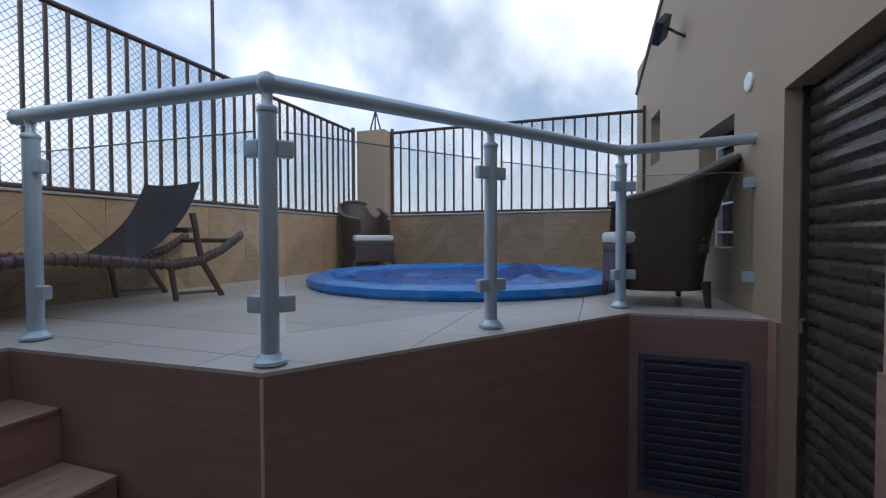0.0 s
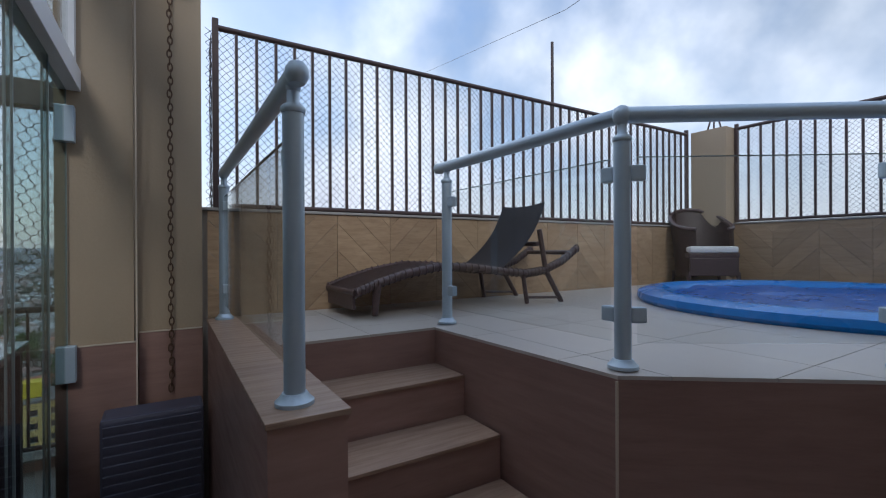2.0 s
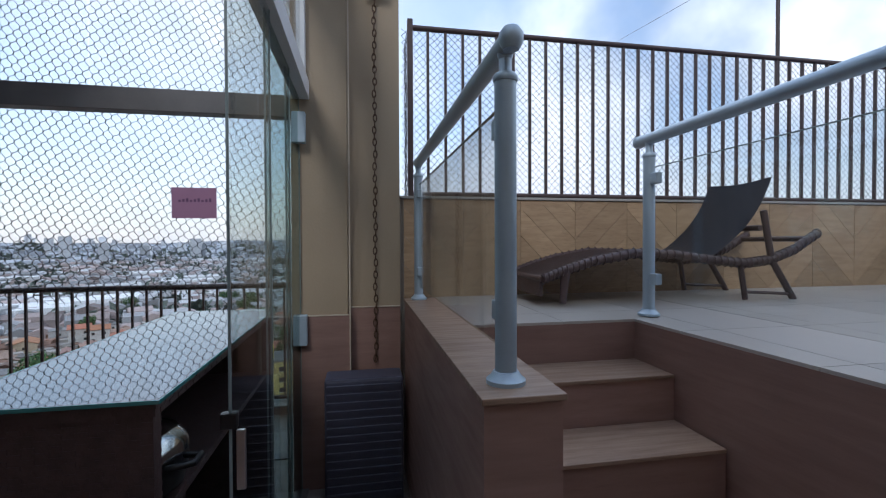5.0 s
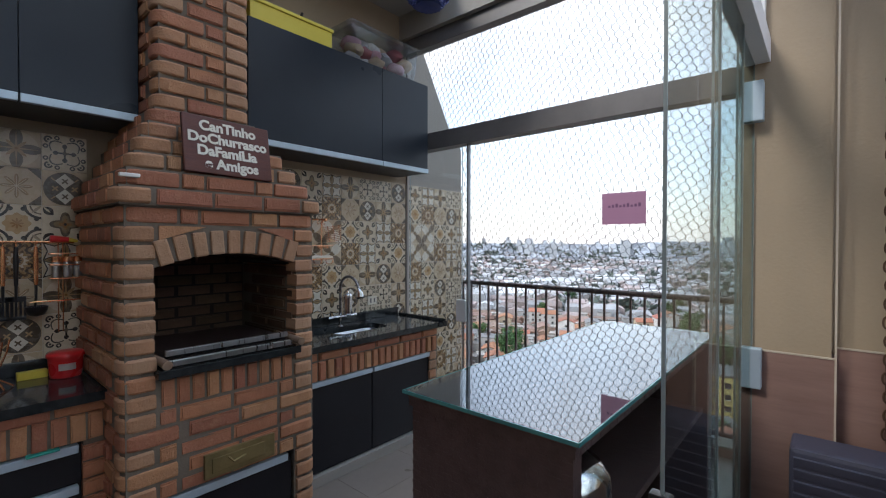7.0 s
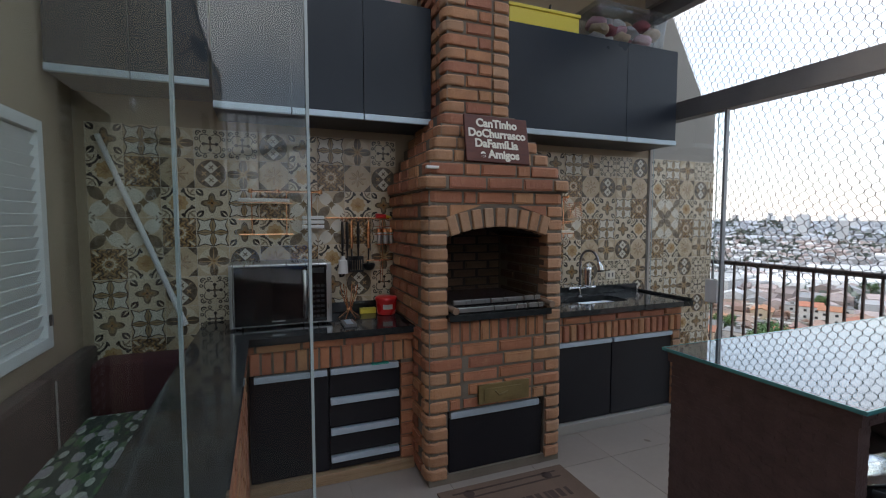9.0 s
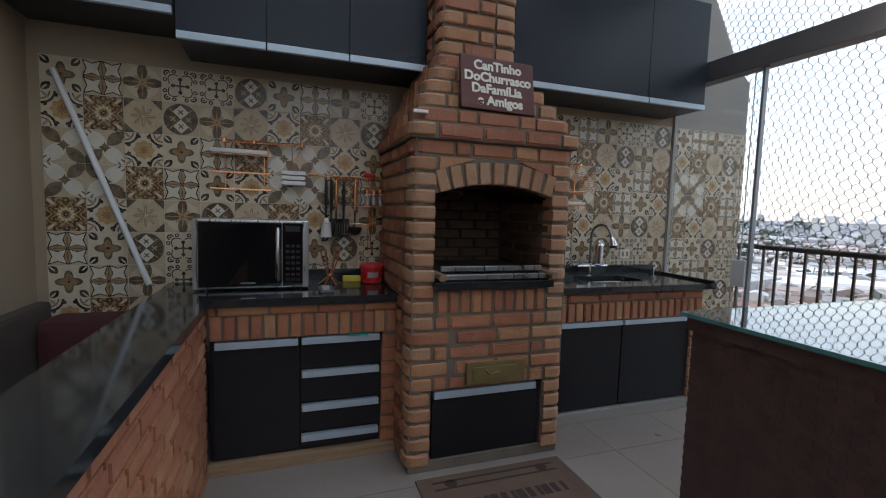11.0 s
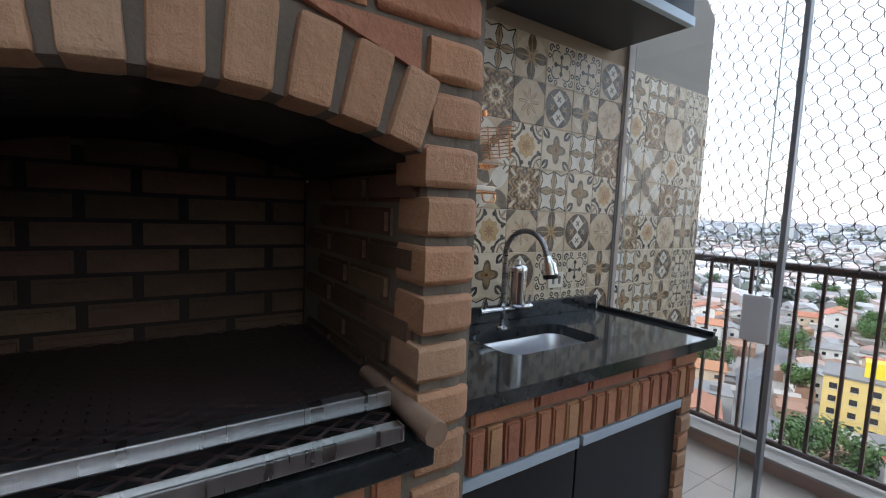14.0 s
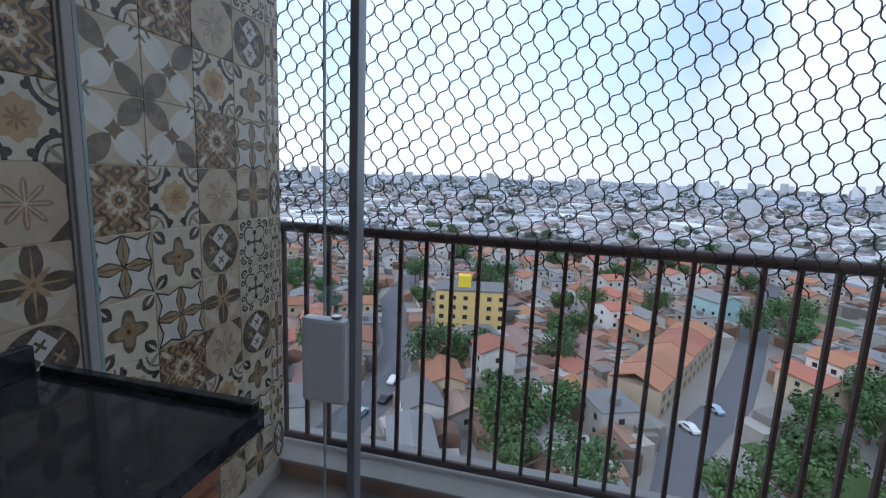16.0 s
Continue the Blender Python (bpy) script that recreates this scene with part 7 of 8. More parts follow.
for k in range(6):
    g = gable(8.4, 11, 2.3, 0.1)
    bmesh.ops.translate(g, vec=(-21.7 + 8.67 * k, 0, 6.4 + 0.15 * (k % 2)), verts=g.verts)
    part("roof", g, ROOFS[0], ter, smooth=False)
    for s in range(2):
        for dx in (-2.1, 2.1):
            part("window", box(-21.7 + 8.67 * k + dx - 0.7, -21.7 + 8.67 * k + dx + 0.7, -5.56, -5.45, 1.0 + 2.9 * s, 2.2 + 2.9 * s), M_WINDOW, ter)
            part("window", box(-21.7 + 8.67 * k + dx - 0.7, -21.7 + 8.67 * k + dx + 0.7, 5.45, 5.56, 1.0 + 2.9 * s, 2.2 + 2.9 * s), M_WINDOW, ter)
for k in range(-2, 3):
    taken.append((-121 + 10 * k * math.cos(radians(152)), 29 + 10 * k * math.sin(radians(152)), 8))
def road(name, pts, w, label):
    v, f = [], []
    for i, p in enumerate(pts):
        a, b = Vector(pts[max(0, i - 1)]), Vector(pts[min(len(pts) - 1, i + 1)])
        d = (b - a).normalized()
        n = Vector((-d.y, d.x)) * w / 2
        q = Vector(p)
        v.extend(((q.x + n.x, q.y + n.y, hill(q.x, q.y) + 0.12), (q.x - n.x, q.y - n.y, hill(q.x, q.y) + 0.12)))
        if i:
            k = 2 * i
            f.append((k - 2, k - 1, k + 1, k))
    m = bpy.data.meshes.new(name)
    m.from_pydata(v, [], f)
    m.materials.append(M_ASPHALT)
    return tagged(new(name, m), label, "", "", "structure")
road("road", [(-60, 16), (-86, 24), (-110, 40), (-135, 52), (-180, 72), (-260, 110)], 8, "grey asphalt street between the houses")
road("road", [(-60, -40), (-88, -36), (-118, -42), (-160, -60), (-240, -70)], 9, "grey asphalt street between the houses")
for pts in ([(-60, 16), (-86, 24), (-110, 40), (-135, 52), (-180, 72), (-260, 110)], [(-60, -40), (-88, -36), (-118, -42), (-160, -60), (-240, -70)]):
    for a, b in zip(pts, pts[1:]):
        for k in range(8):
            taken.append((a[0] + (b[0] - a[0]) * k / 8, a[1] + (b[1] - a[1]) * k / 8, 5.5))
def lawn(x, y, w, d, rz):
    bm = bm_box(bmesh.new(), -w / 2, w / 2, -d / 2, d / 2, -1, 0.2)
    bmesh.ops.transform(bm, matrix=pose(x, y, GROUND, 0, 0, rz), verts=bm.verts)
    structure("lawn", bm, M_GRASS, "mown green lawn beside the street")
    taken.append((x, y, max(w, d) * 0.5))
lawn(-86, 46, 20, 14, 28)
lawn(-190, 100, 34, 22, 25)
blue = house_proto(12, 10, 8.5, M_TEALWALL, ROOFS[2], storeys=2)
blue.matrix_basis = pose(-178, 57, GROUND, 0, 0, 30)
tagged(blue, "pale blue two-storey house with grey roof")
taken.append((-178, 57, 9))
# parked cars
def car(x, y, rz, paint, label):
    t = thing("car", label, "car", "parked cars")
    body = bmesh.new()
    prof = [(-2.1, 0.35), (-2.1, 0.8), (-1.3, 0.95), (-0.7, 1.42), (0.7, 1.45), (1.35, 0.95), (2.05, 0.8), (2.1, 0.35)]
    a = [body.verts.new((px, -0.82, pz)) for px, pz in prof]
    b = [body.verts.new((px, 0.82, pz)) for px, pz in prof]
    body.faces.new(a)
    body.faces.new(b[::-1])
    for i in range(len(prof)):
        j = (i + 1) % len(prof)
        body.faces.new((a[i], b[i], b[j], a[j]))
    part("body", body, paint, t)
    part("window", box(-0.75, 0.75, -0.835, 0.835, 1.0, 1.32), M_WINDOW, t)
    for wx in (-1.3, 1.3):
        for wy in (-0.8, 0.8):
            part("wheel", tube([(wx, wy - 0.1, 0.33), (wx, wy + 0.1, 0.33)], 0.33, 12), M_BLACKPL, t)
    t.matrix_basis = pose(x, y, GROUND + 0.13, 0, 0, rz)
    return t
car(-94, 27, 30, M_WHITE, "white car parked in the street")
car(-104, 34.5, 32, M_ALU, "silver car parked in the street")
car(-86, -33.8, 172, M_BLACKPL, "black car parked in the street")
car(-95, -35.2, 172, M_WHITE, "white car parked in the street")
car(-79, -36.4, 172, M_ALU, "silver car parked in the street")

for x, y, k, s in ((-106, -24, 0, 1), (-112, -17, 1, 1), (-100, -28, 2, 1), (-80, -5, 0, 1), (-86, 2, 1, 1), (-74, -8, 2, 1), (-88, -10, 1, 1), (-180, -28, 0, 1), (-190, -20, 2, 1), (-172, -20, 1, 1),
                   (-205, -32, 0, 1), (-160, 62, 0, 1), (-168, 74, 2, 1), (-150, 70, 1, 1), (-176, 84, 0, 1), (-100, 60, 1, 1), (-112, 66, 0, 1), (-140, 8, 1, 1), (-158, 12, 2, 1), (-134, 2, 1, 1),
                   (-220, 30, 0, 1), (-230, 40, 2, 1), (-214, 22, 1, 1), (-190, -60, 0, 1), (-250, 0, 0, 1), (-258, 12, 2, 1), (-130, -70, 1, 1), (-240, -50, 0, 1), (-72, 34, 0, 1), (-78, 40, 2, 1), (-70, 46, 1, 1), (-80, 56, 0, 1), (-90, 58, 2, 1), (-98, 50, 1, 1), (-66, 24, 1, 1)):
    put(tprotos[k], x, y, crng.uniform(0, 360))
    taken.append((x, y, 4.0))
count = 0
tries = 0
while count < 270 and tries < 20000:
    tries += 1
    d = 62 + 230 * crng.random() ** 0.8
    a = crng.uniform(-0.8, 0.85)
    x, y = -d * math.cos(a), d * math.sin(a)
    if not free(x, y, 4.0):
        continue
    put(protos[crng.choice((0, 0, 1, 1, 2, 2, 3, 3, 4, 5, 5, 6, 7))], x, y, crng.choice((28, 118, 30, 25, 208)) + crng.uniform(-4, 4))
    taken.append((x, y, 4.0))
    count += 1
for k in range(150):
    d = 60 + 320 * crng.random()
    a = crng.uniform(-1.0, 1.05)
    x, y = -d * math.cos(a), d * math.sin(a)
    if free(x, y, 1.6):
        put(tprotos[crng.randrange(3)], x, y, crng.uniform(0, 360))
for p in protos + tprotos:
    p.matrix_basis = pose(-60 - 14 * (protos + tprotos).index(p), -150 - 9 * ((protos + tprotos).index(p) % 3), GROUND, 0, 0, 20)

# far districts, towers and woods: past counting; distance haze is painted into their colours
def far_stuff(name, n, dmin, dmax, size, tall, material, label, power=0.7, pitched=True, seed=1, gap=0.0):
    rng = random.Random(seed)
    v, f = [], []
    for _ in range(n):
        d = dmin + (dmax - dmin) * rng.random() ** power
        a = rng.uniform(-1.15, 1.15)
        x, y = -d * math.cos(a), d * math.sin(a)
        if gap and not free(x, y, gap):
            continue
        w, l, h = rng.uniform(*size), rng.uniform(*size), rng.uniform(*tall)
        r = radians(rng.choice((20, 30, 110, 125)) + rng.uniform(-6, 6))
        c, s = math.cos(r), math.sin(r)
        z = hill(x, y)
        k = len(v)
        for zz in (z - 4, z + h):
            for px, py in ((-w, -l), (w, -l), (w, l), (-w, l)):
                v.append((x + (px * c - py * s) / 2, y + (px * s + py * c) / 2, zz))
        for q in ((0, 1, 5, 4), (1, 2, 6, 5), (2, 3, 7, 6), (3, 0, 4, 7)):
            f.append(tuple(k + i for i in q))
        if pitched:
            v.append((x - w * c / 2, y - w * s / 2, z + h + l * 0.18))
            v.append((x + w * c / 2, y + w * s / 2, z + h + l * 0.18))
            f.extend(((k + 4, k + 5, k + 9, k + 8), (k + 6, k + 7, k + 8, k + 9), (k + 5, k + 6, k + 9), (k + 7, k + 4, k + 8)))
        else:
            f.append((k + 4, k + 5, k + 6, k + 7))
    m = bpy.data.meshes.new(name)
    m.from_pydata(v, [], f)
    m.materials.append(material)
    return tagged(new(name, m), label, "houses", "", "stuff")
FAR = lambda n, c1, c2: mat(n, c1, c2, 0.9, big=0.01, fine=0.2, amount=0.0, island=0.9)
# wall and clay colours are greyed here to paint in the haze
far_stuff("far_houses", 5000, 285, 1500, (8, 15), (3, 8), FAR("haze_tinted_pale_houses", (0.30, 0.305, 0.32), (0.52, 0.52, 0.53)), "dense pale houses of the far districts, greyed by painted haze", 0.8, seed=1)
far_stuff("far_houses", 3600, 285, 1300, (8, 15), (3, 7), FAR("haze_tinted_clay_houses", (0.29, 0.245, 0.235), (0.41, 0.33, 0.31)), "dense clay-roofed houses of the far districts, greyed by painted haze", 0.8, seed=2)
# blue-grey colour paints the air haze onto the hill houses
far_stuff("far_houses", 6500, 1000, 2900, (12, 26), (4, 13), FAR("haze_tinted_houses", (0.42, 0.45, 0.51), (0.53, 0.56, 0.62)), "houses on the distant hills, haze painted into their colour", 0.7, False, 3)
far_stuff("annexes", 2600, 60, 300, (3.5, 6.5), (2.2, 4.5), FAR("annex_walls", (0.20, 0.185, 0.17), (0.42, 0.39, 0.35)), "small sheds and annexes crowded between the houses", 0.75, False, 6, 1.2)
far_stuff("annexes", 1500, 60, 300, (4, 7), (2.4, 4.0), FAR("annex_clay", (0.19, 0.12, 0.09), (0.30, 0.17, 0.12)), "small tiled annexes crowded between the houses", 0.75, True, 7, 1.2)
# towers coloured pale grey to imitate haze
far_stuff("far_towers", 130, 700, 2800, (14, 22), (25, 55), FAR("haze_tinted_towers", (0.50, 0.51, 0.53), (0.62, 0.63, 0.65)), "distant apartment towers, haze painted into their colour", 0.8, False, 4)
far_stuff("warehouses", 60, 330, 800, (30, 60), (7, 10), FAR("pale_warehouses", (0.55, 0.55, 0.55), (0.68, 0.68, 0.68)), "long pale warehouses", 0.9, False, 5)
wv, wf = [], []
wr = random.Random(9)
for _ in range(900):
    d = 300 + 1900 * wr.random()
    a = wr.uniform(-1.15, 1.15)
    x, y = -d * math.cos(a), d * math.sin(a)
    z = hill(x, y)
    R_ = wr.uniform(6, 16) * (1 + d / 1800)
    for _q in range(60):
        dd = Vector((wr.gauss(0, 1), wr.gauss(0, 1), abs(wr.gauss(0, 0.45)))).normalized() * R_ * wr.uniform(0.5, 1.0)
        c = Vector((x, y, z + 1)) + Vector((dd.x, dd.y, dd.z * 0.7))
        u = Vector((wr.uniform(-1, 1), wr.uniform(-1, 1), wr.uniform(-1, 1))).normalized()
        w_ = u.orthogonal().normalized()
        s = R_ * wr.uniform(0.12, 0.24)
        k = len(wv)
        wv.extend((tuple(c + u * s), tuple(c + w_ * s), tuple(c - u * s), tuple(c - w_ * s)))
        wf.append((k, k + 1, k + 2, k + 3))
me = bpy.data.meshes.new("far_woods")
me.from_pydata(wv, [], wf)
# green is paled and greyed to carry the haze of distance
me.materials.append(mat("haze_tinted_foliage", (0.115, 0.145, 0.125), (0.18, 0.205, 0.18), 0.9, big=0.02, fine=0.4, amount=0.0, island=0.5))
tagged(new("far_woods", me), "clumps of trees in the far districts, haze painted into their green", "woods", "", "stuff")

# ---- wall tiles, one by one ----
CREAM, PALE, TAUPE, DARK, BROWN, TAN = (0.52, 0.415, 0.28), (0.62, 0.535, 0.40), (0.115, 0.085, 0.055), (0.026, 0.022, 0.020), (0.29, 0.15, 0.052), (0.42, 0.285, 0.15)
WHITE = (0.66, 0.625, 0.54)
def tile_mat(kind):
    m, t, b = base("patterned_tile_" + kind, 0.3)
    c = t.nodes.new("ShaderNodeTexCoord")
    sep = t.nodes.new("ShaderNodeSeparateXYZ")
    t.links.new(c.outputs["Object"], sep.inputs[0])
    u, v = Ex(t, sep.outputs[0]) * 10.2, Ex(t, sep.outputs[2]) * 10.2
    au, av = u.abs(), v.abs()
    r = ((u * u) + (v * v)).sqrt()
    a = v.op("ARCTAN2", u)
    mx, mn = au.max(av), au.min(av)
    lay_ = []
    g, e = (au + av) * 0.5, (au - av).abs() * 0.5
    def lens(along, across, mid, half, width):
        f = (along - mid) * (1.0 / half)
        return across < (f * f).inv() * width
    def dot(x, y, rad):
        return ((((au - x) * (au - x)) + ((av - y) * (av - y))).sqrt()) < rad
    corner = (((au - 1.0) * (au - 1.0)) + ((av - 1.0) * (av - 1.0))).sqrt()
    if kind == "flower":
        ground = PALE
        lay_ = [(lens(g, e, 0.74, 0.22, 0.15), DARK), (lens(g, e, 0.80, 0.16, 0.035), PALE), (r < ((a * 4).cos() * 0.17 + 0.53), TAUPE), (r < ((a * 4).cos() * 0.13 + 0.39), (0.24, 0.17, 0.09)), (r < ((a * 4).cos() * 0.09 + 0.22), BROWN), (r < 0.07, DARK)]
    elif kind == "petals":
        ground = CREAM
        pu, pv = (au - 0.5).abs(), (av - 0.5).abs()
        sq = pu.max(pv) - (pu.min(pv) * 0.36)
        lay_ = [(sq < 0.325, DARK), (sq < 0.262, WHITE), (lens(mx, mn, 0.48, 0.47, 0.20), DARK), (lens(mx, mn, 0.48, 0.45, 0.165), (0.34, 0.235, 0.12)), (lens(mx, mn, 0.50, 0.40, 0.03), TAUPE)]
    elif kind == "star":
        ground = CREAM
        lay_ = [(r < 0.95, PALE), (lens(mx, mn, 0.60, 0.60, 0.27), TAUPE), (mn < (mx.inv() * 0.055), TAN), (lens(g, e, 0.2, 0.22, 0.06), TAN), (r < 0.07, BROWN)]
    elif kind == "cross":
        ground = PALE
        edge = (r - ((a * 4).cos() * -0.13 + 0.70)).abs()
        ring = (((au - 0.72) * (au - 0.72)) + ((av - 0.72) * (av - 0.72))).sqrt()
        ring2 = (((mx - 0.84) * (mx - 0.84)) + ((mn - 0.34) * (mn - 0.34))).sqrt()
        lay_ = [((edge < 0.035) * (mn > 0.10), DARK), (((ring - 0.15).abs() < 0.045) * (g > 0.66), DARK), (ring < 0.06, DARK), (((ring2 - 0.09).abs() < 0.035), DARK), ((mn < 0.045) * (mx < 0.50), DARK), (lens(mx, mn, 0.40, 0.14, 0.12), DARK), (r < 0.11, TAUPE)]
    elif kind == "circle":
        ground = CREAM
        p, q = (u + v) * 0.5, (u - v) * 0.5
        ap, aq = p.abs(), q.abs()
        inside = ap.max(aq) < 0.44
        white = inside * ((p * q) < 0.0)
        cp, cq = (ap - 0.22).abs(), (aq - 0.22).abs()
        xs_ = (cp.min(cq) < 0.028) * (cp.max(cq) < 0.13)
        lay_ = [(r < 0.95, (0.085, 0.066, 0.047)), (white, WHITE), (xs_ * white, TAUPE), (xs_ * inside * ((p * q) > 0.0), TAN), (inside.inv() * ((ap.min(aq) - 0.0) < 0.025) * (r < 0.86), TAN)]
    elif kind == "scroll":
        ground = PALE
        lay_ = [((corner - 0.45).abs() < 0.035, TAUPE), (((corner - 0.68).abs() < 0.065) * (g > 0.40), DARK), (dot(0.26, 0.80, 0.11), DARK), (dot(0.80, 0.26, 0.11), DARK), (lens(g, e, 0.80, 0.2, 0.05), (0.30, 0.24, 0.17)), (r < ((a * 8).cos() * 0.05 + 0.60), PALE), (r < ((a * 8).cos() * 0.05 + 0.54), (0.46, 0.30, 0.14)), (r < (((a * 4).cos().abs() * 0.24) + 0.05), BROWN)]
    elif kind == "sun":
        ground = (0.36, 0.225, 0.10)
        sw = (((r * 17) + (a * 8).cos() * 2.6).cos() > 0.25) * (r > 0.45)
        sw2 = (((au * 13) + ((av * 11).cos() * 1.8)).cos() > 0.72) * (r > 0.55)
        bead = (((a * 12).cos() * 0.07) + 0.40)
        lay_ = [(sw, (0.13, 0.075, 0.035)), (sw2, (0.055, 0.038, 0.026)), (lens(g, e, 0.74, 0.2, 0.06), PALE), ((r < bead) * (r > 0.26), PALE), (r < 0.25, (0.34, 0.20, 0.09)), (r < (((a * 4).cos().abs() * 0.10) + 0.09), DARK), (r < 0.05, TAN)]
    elif kind == "octagon":
        ground = (0.10, 0.078, 0.055)
        fold = ((a * 4).cos().abs()) ** 1.6
        lay_ = [((au + av) < 1.44, CREAM), (r < (fold * 0.50 + 0.16), (0.38, 0.255, 0.145)), ((r < (fold * 0.50 + 0.16)) * ((a * 8 + 0.0).op("SINE") > 0.0), (0.29, 0.20, 0.12)), (((mn < 0.014) + ((au - av).abs() < 0.02)) * (r < 0.55), PALE)]
    else:
        ground = CREAM
        p, q = (u + v) * 0.5, (u - v) * 0.5
        ap, aq = p.abs(), q.abs()
        fan = (((a * 28).cos()) > 0.55) * (aq > 0.74)
        lay_ = [(lens(aq, ap, 0.42, 0.56, 0.30), WHITE), (lens(ap, aq, 0.56, 0.44, 0.24), (0.15, 0.112, 0.072)), (fan, TAUPE), (lens(ap, aq, 0.94, 0.36, 0.22), TAUPE), ((((au * 2.6) ** 0.7) + ((av * 2.6) ** 0.7)) < 0.95, (0.16, 0.105, 0.045))]
    col = None
    cur = ground
    for mask, colour in lay_:
        cur = mixcol(t, mask, cur, colour)
    if not isinstance(cur, bpy.types.NodeSocket):
        cur = mixcol(t, 0.0, cur, cur)
    wv_ = coords(t)
    info = t.nodes.new("ShaderNodeObjectInfo")
    add = t.nodes.new("ShaderNodeVectorMath")
    add.operation = "ADD"
    t.links.new(wv_, add.inputs[0])
    t.links.new(info.outputs["Location"], add.inputs[1])
    n1 = stretch(noise_tex(t, add.outputs[0], 22.0, 5.0, 0.65), 0.35, 0.75)
    n2 = noise_tex(t, add.outputs[0], 3.0, 2.0)
    worn = mixcol(t, n1 * 0.09, cur, CREAM)
    hsv = t.nodes.new("ShaderNodeHueSaturation")
    t.links.new(((n2 * 0.25) + 0.88).s, hsv.inputs["Value"])
    t.links.new(worn, hsv.inputs["Color"])
    t.links.new(hsv.outputs[0], b.inputs["Base Color"])
    t.links.new(((n1 * 0.15) + 0.22).s, b.inputs["Roughness"])
    return m
KINDS = {"F": "flower", "P": "petals", "S": "star", "C": "cross", "K": "circle", "W": "scroll", "U": "sun", "O": "octagon", "G": "diagonal"}
ROWS6 = ("FPSCCK", "WUOKSO", "GGWFPU", "GGUPFW", "UWOSKO", "PFKCCS")
TILE = {}
for k, n in KINDS.items():
    bm = bm_box(bmesh.new(), -0.0985, 0.0985, -0.006, 0, -0.0985, 0.0985)
    fr = [e for e in bm.edges if all(abs(v.co.y) < 1e-6 for v in e.verts)]
    bmesh.ops.bevel(bm, geom=fr, offset=0.0012, segments=1, affect="EDGES")
    TILE[k] = mesh_of("tile", bm, tile_mat(n))
def tiling(x_start, cols, phase, z_rows, parent, last=1.0):
    """Tiles in columns of 0.2 m towards -x and rows of 0.2 m down from 2.3 m."""
    for c in range(cols):
        for r in z_rows:
            k = ROWS6[r % 6][(c + phase) % 6]
            w = last if c == cols - 1 else 1.0
            flip = 90 if k == "G" and (r + c) % 2 else 0
            piece("tile", TILE[k], parent, Matrix.Translation((x_start - 0.2 * c - 0.1 * w, SOUTH, 2.2 - 0.2 * r)) @ Matrix.Rotation(radians(flip), 4, "Y") @ Matrix.Diagonal((w, 1, 1, 1)))
grouts = []
for x0, x1, z0 in ((-0.955, 1.0, 0.5), (-3.6, -1.93, 0.9), (-4.53, -3.64, 0.0)):
    grouts.append(structure("tiled_wall", box(x0, x1, SOUTH - 0.0115, SOUTH - 0.003, z0, 2.3), M_TGROUT, "wall of worn patterned cement tiles"))
tiling(1.0, 10, 0, range(0, 9), grouts[0])
tiling(-2.0, 8, 4, range(0, 7), grouts[1])
tiling(-3.64, 5, 0, range(0, 11), grouts[2], 0.44)
structure("tile_trim", box(-3.615, -3.60, SOUTH - 0.004, SOUTH + 0.006, 0, 2.3), M_GREYPAINT, "light aluminium tile edge trim")

# ---- plank cladding and floor tiles ----
def clip(poly, inside, cut):
    out = []
    for i, p in enumerate(poly):
        q = poly[(i + 1) % len(poly)]
        if inside(p):
            out.append(p)
            if not inside(q):
                out.append(cut(p, q))
        elif inside(q):
            out.append(cut(p, q))
    return out
def clip_rect(poly, x0, x1, y0, y1):
    for axis, lim, sign in ((0, x0, 1), (0, x1, -1), (1, y0, 1), (1, y1, -1)):
        if not poly:
            return poly
        def ins(p):
            return (p[axis] - lim) * sign >= -1e-9
        def cut(p, q):
            k = (lim - p[axis]) / (q[axis] - p[axis])
            return (p[0] + (q[0] - p[0]) * k, p[1] + (q[1] - p[1]) * k)
        poly = clip(poly, ins, cut)
    return poly
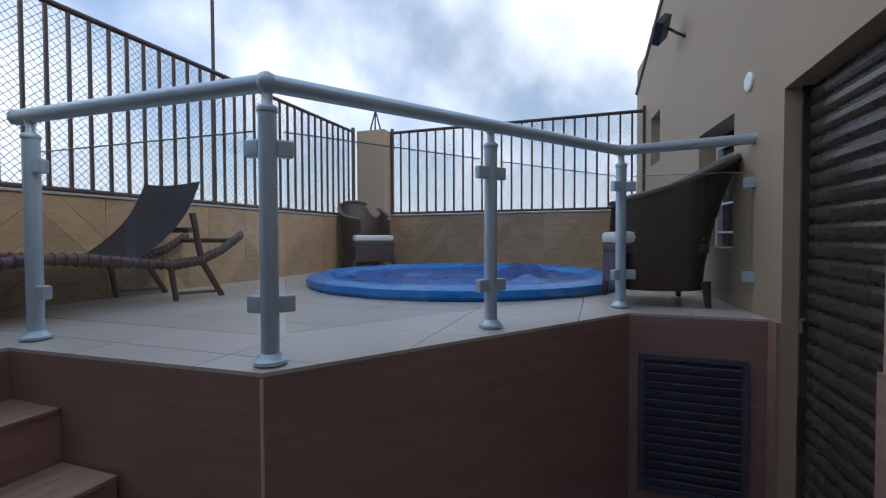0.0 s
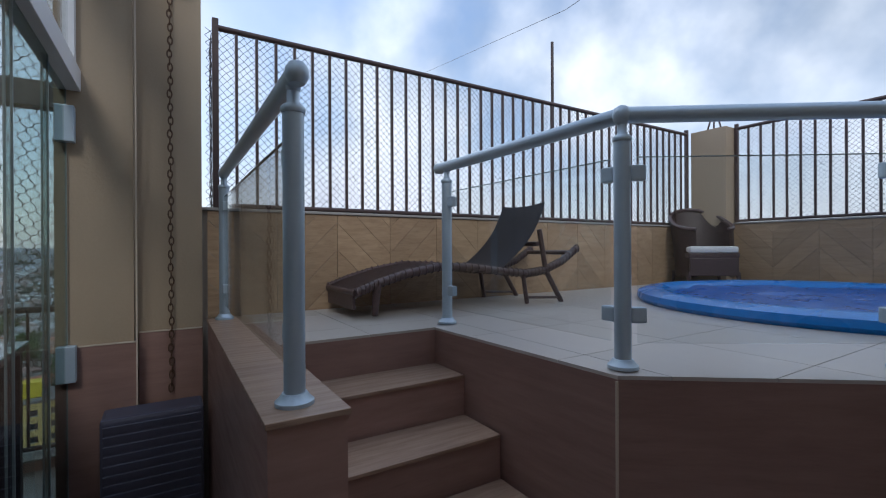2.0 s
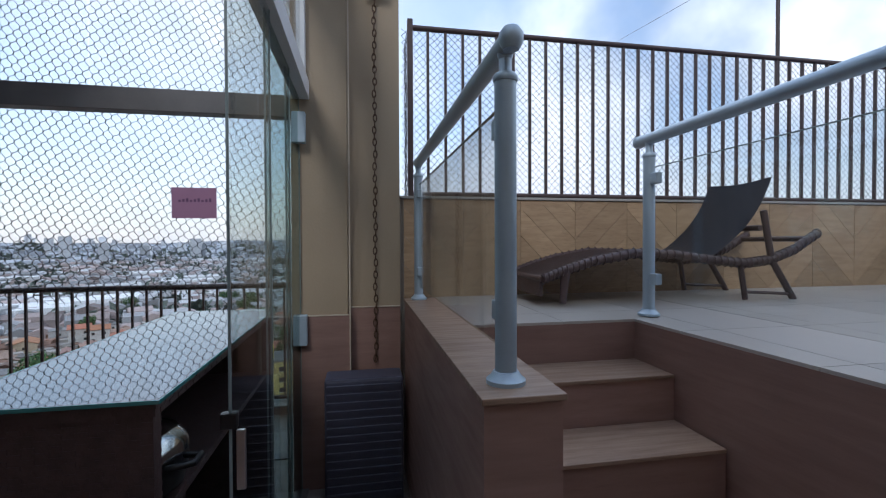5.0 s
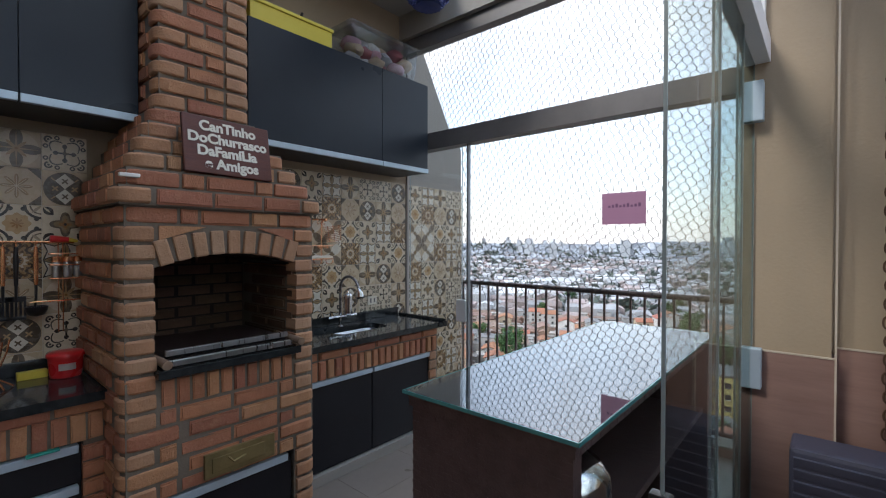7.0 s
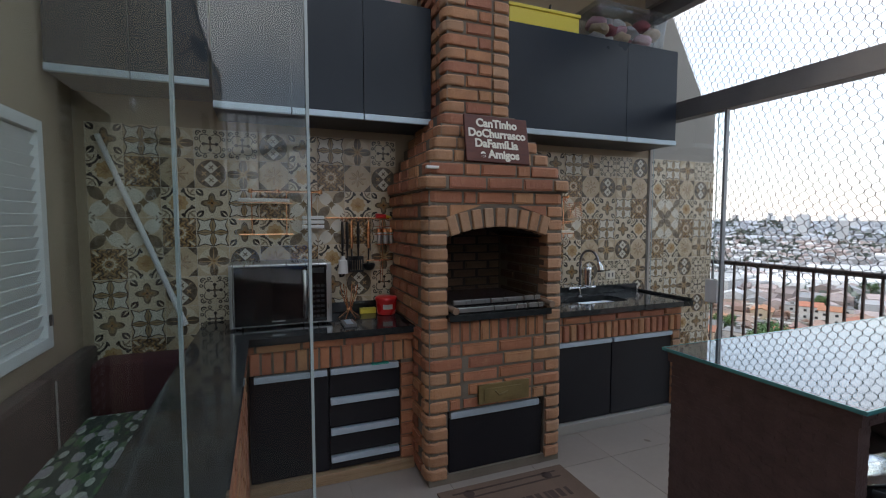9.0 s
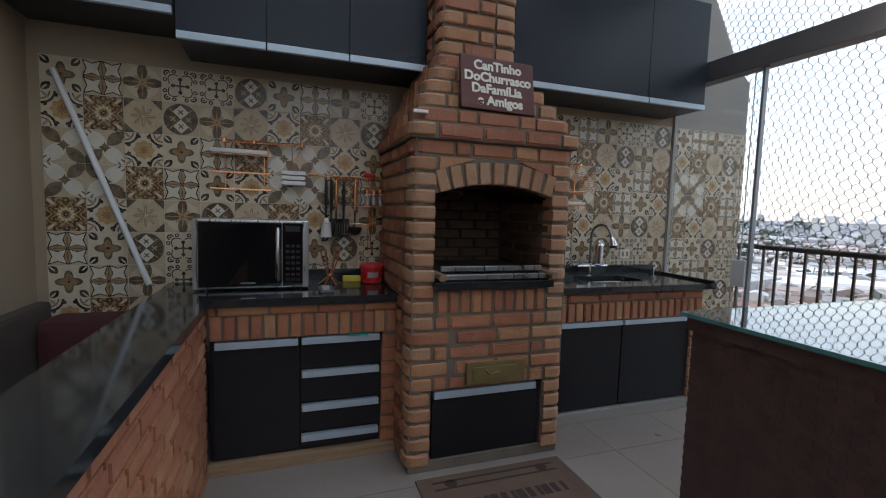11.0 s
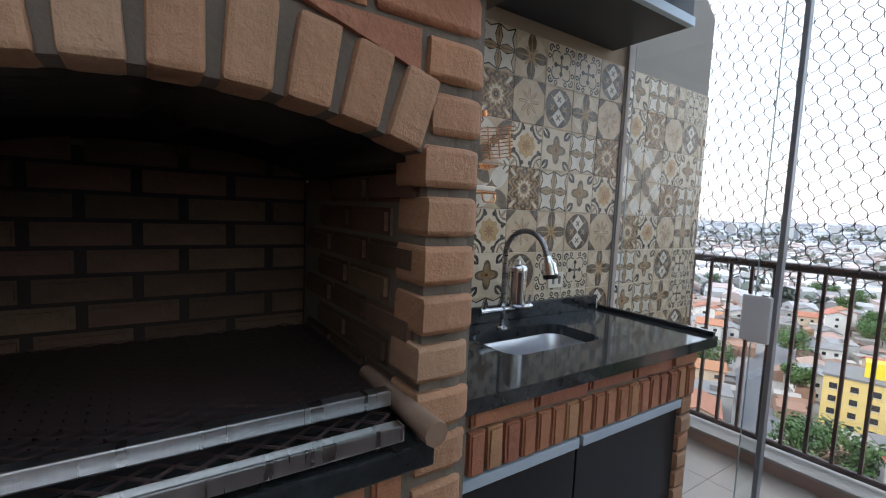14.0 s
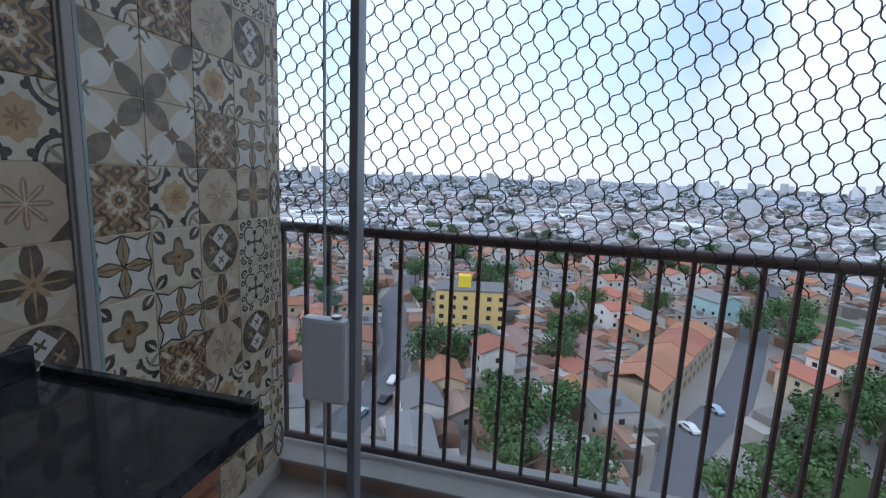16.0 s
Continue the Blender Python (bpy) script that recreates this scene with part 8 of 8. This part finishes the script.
def slab_piece(name, poly, parent, place, thick, material):
    """A flat piece over a plan polygon, set by place(u, v, depth)."""
    if len(poly) < 3:
        return
    bm = bmesh.new()
    a = [bm.verts.new(place(u, v, 0.0)) for u, v in poly]
    b = [bm.verts.new(place(u, v, thick)) for u, v in poly]
    try:
        bm.faces.new(a)
        bm.faces.new(b[::-1])
        n = len(poly)
        for i in range(n):
            bm.faces.new((a[i], b[i], b[(i + 1) % n], a[(i + 1) % n]))
    except ValueError:
        bm.free()
        return
    o = part(name, bm, material, parent, smooth=False)
    return o
def chevron(parent, u0, u1, v0, v1, place, material):
    """Slanted planks in columns that meet in zigzags."""
    cw, pw, g = 0.45, 0.15 * math.sqrt(2), 0.0035
    k = 0
    u = u0
    while u < u1:
        s = 1 if k % 2 else -1
        j = -6
        while True:
            t0 = v0 + j * pw
            if t0 - 0.5 > v1:
                break
            e0, e1 = (0, cw) if s > 0 else (cw, 0)
            poly = [(u + g / 2, t0 + e0 + g), (u + cw - g / 2, t0 + e1 + g), (u + cw - g / 2, t0 + e1 + pw), (u + g / 2, t0 + e0 + pw)]
            poly = clip_rect(poly, u0, u1, v0, v1)
            if len(poly) > 2:
                slab_piece("plank", poly, parent, place, 0.009, material)
            j += 1
        u += cw
        k += 1
par_w = bpy.data.objects["parapet_west"]
par_n = bpy.data.objects["parapet_north"]
chevron(par_w, 0.0, NORTH_Y - 0.15, DECK, PARA_Z, lambda u, v, d: (PARA_X - d, u, v), M_PARAPET)
chevron(par_n, -2.86, 0.64, DECK, PARA_Z + 0.03, lambda u, v, d: (u, NORTH_Y + d, v), M_PARAPET)
for i in range(8):
    for j in range(10):
        x0, y0 = -3.62 + 0.6 * i, 0.1 + 0.6 * j
        poly = clip_rect([tuple(p) for p in deck_plan], x0 + 0.002, x0 + 0.598, y0 + 0.002, y0 + 0.598)
        if len(poly) > 2:
            slab_piece("deck_tile", poly, deck, lambda u, v, d: (u, v, DECK - d), 0.0135, M_DECK)
for i in range(10):
    for j in range(11):
        x0, y0 = -4.7 + 0.6 * i, -3.9 + 0.6 * j
        poly = clip_rect([(-4.53, -3.70), (EAST, -3.70), (EAST, 2.75), (-4.53, 2.75)], x0 + 0.0015, x0 + 0.5985, y0 + 0.0015, y0 + 0.5985)
        if len(poly) > 2:
            slab_piece("floor_tile", poly, floor, lambda u, v, d: (u, v, -d), 0.0055, M_FLOOR)
structure("corner_trim", box(-0.946, -0.938, 1.143, 1.151, 0.0, DECK - 0.02), M_KERB0, "pale joint at the corner of the deck")
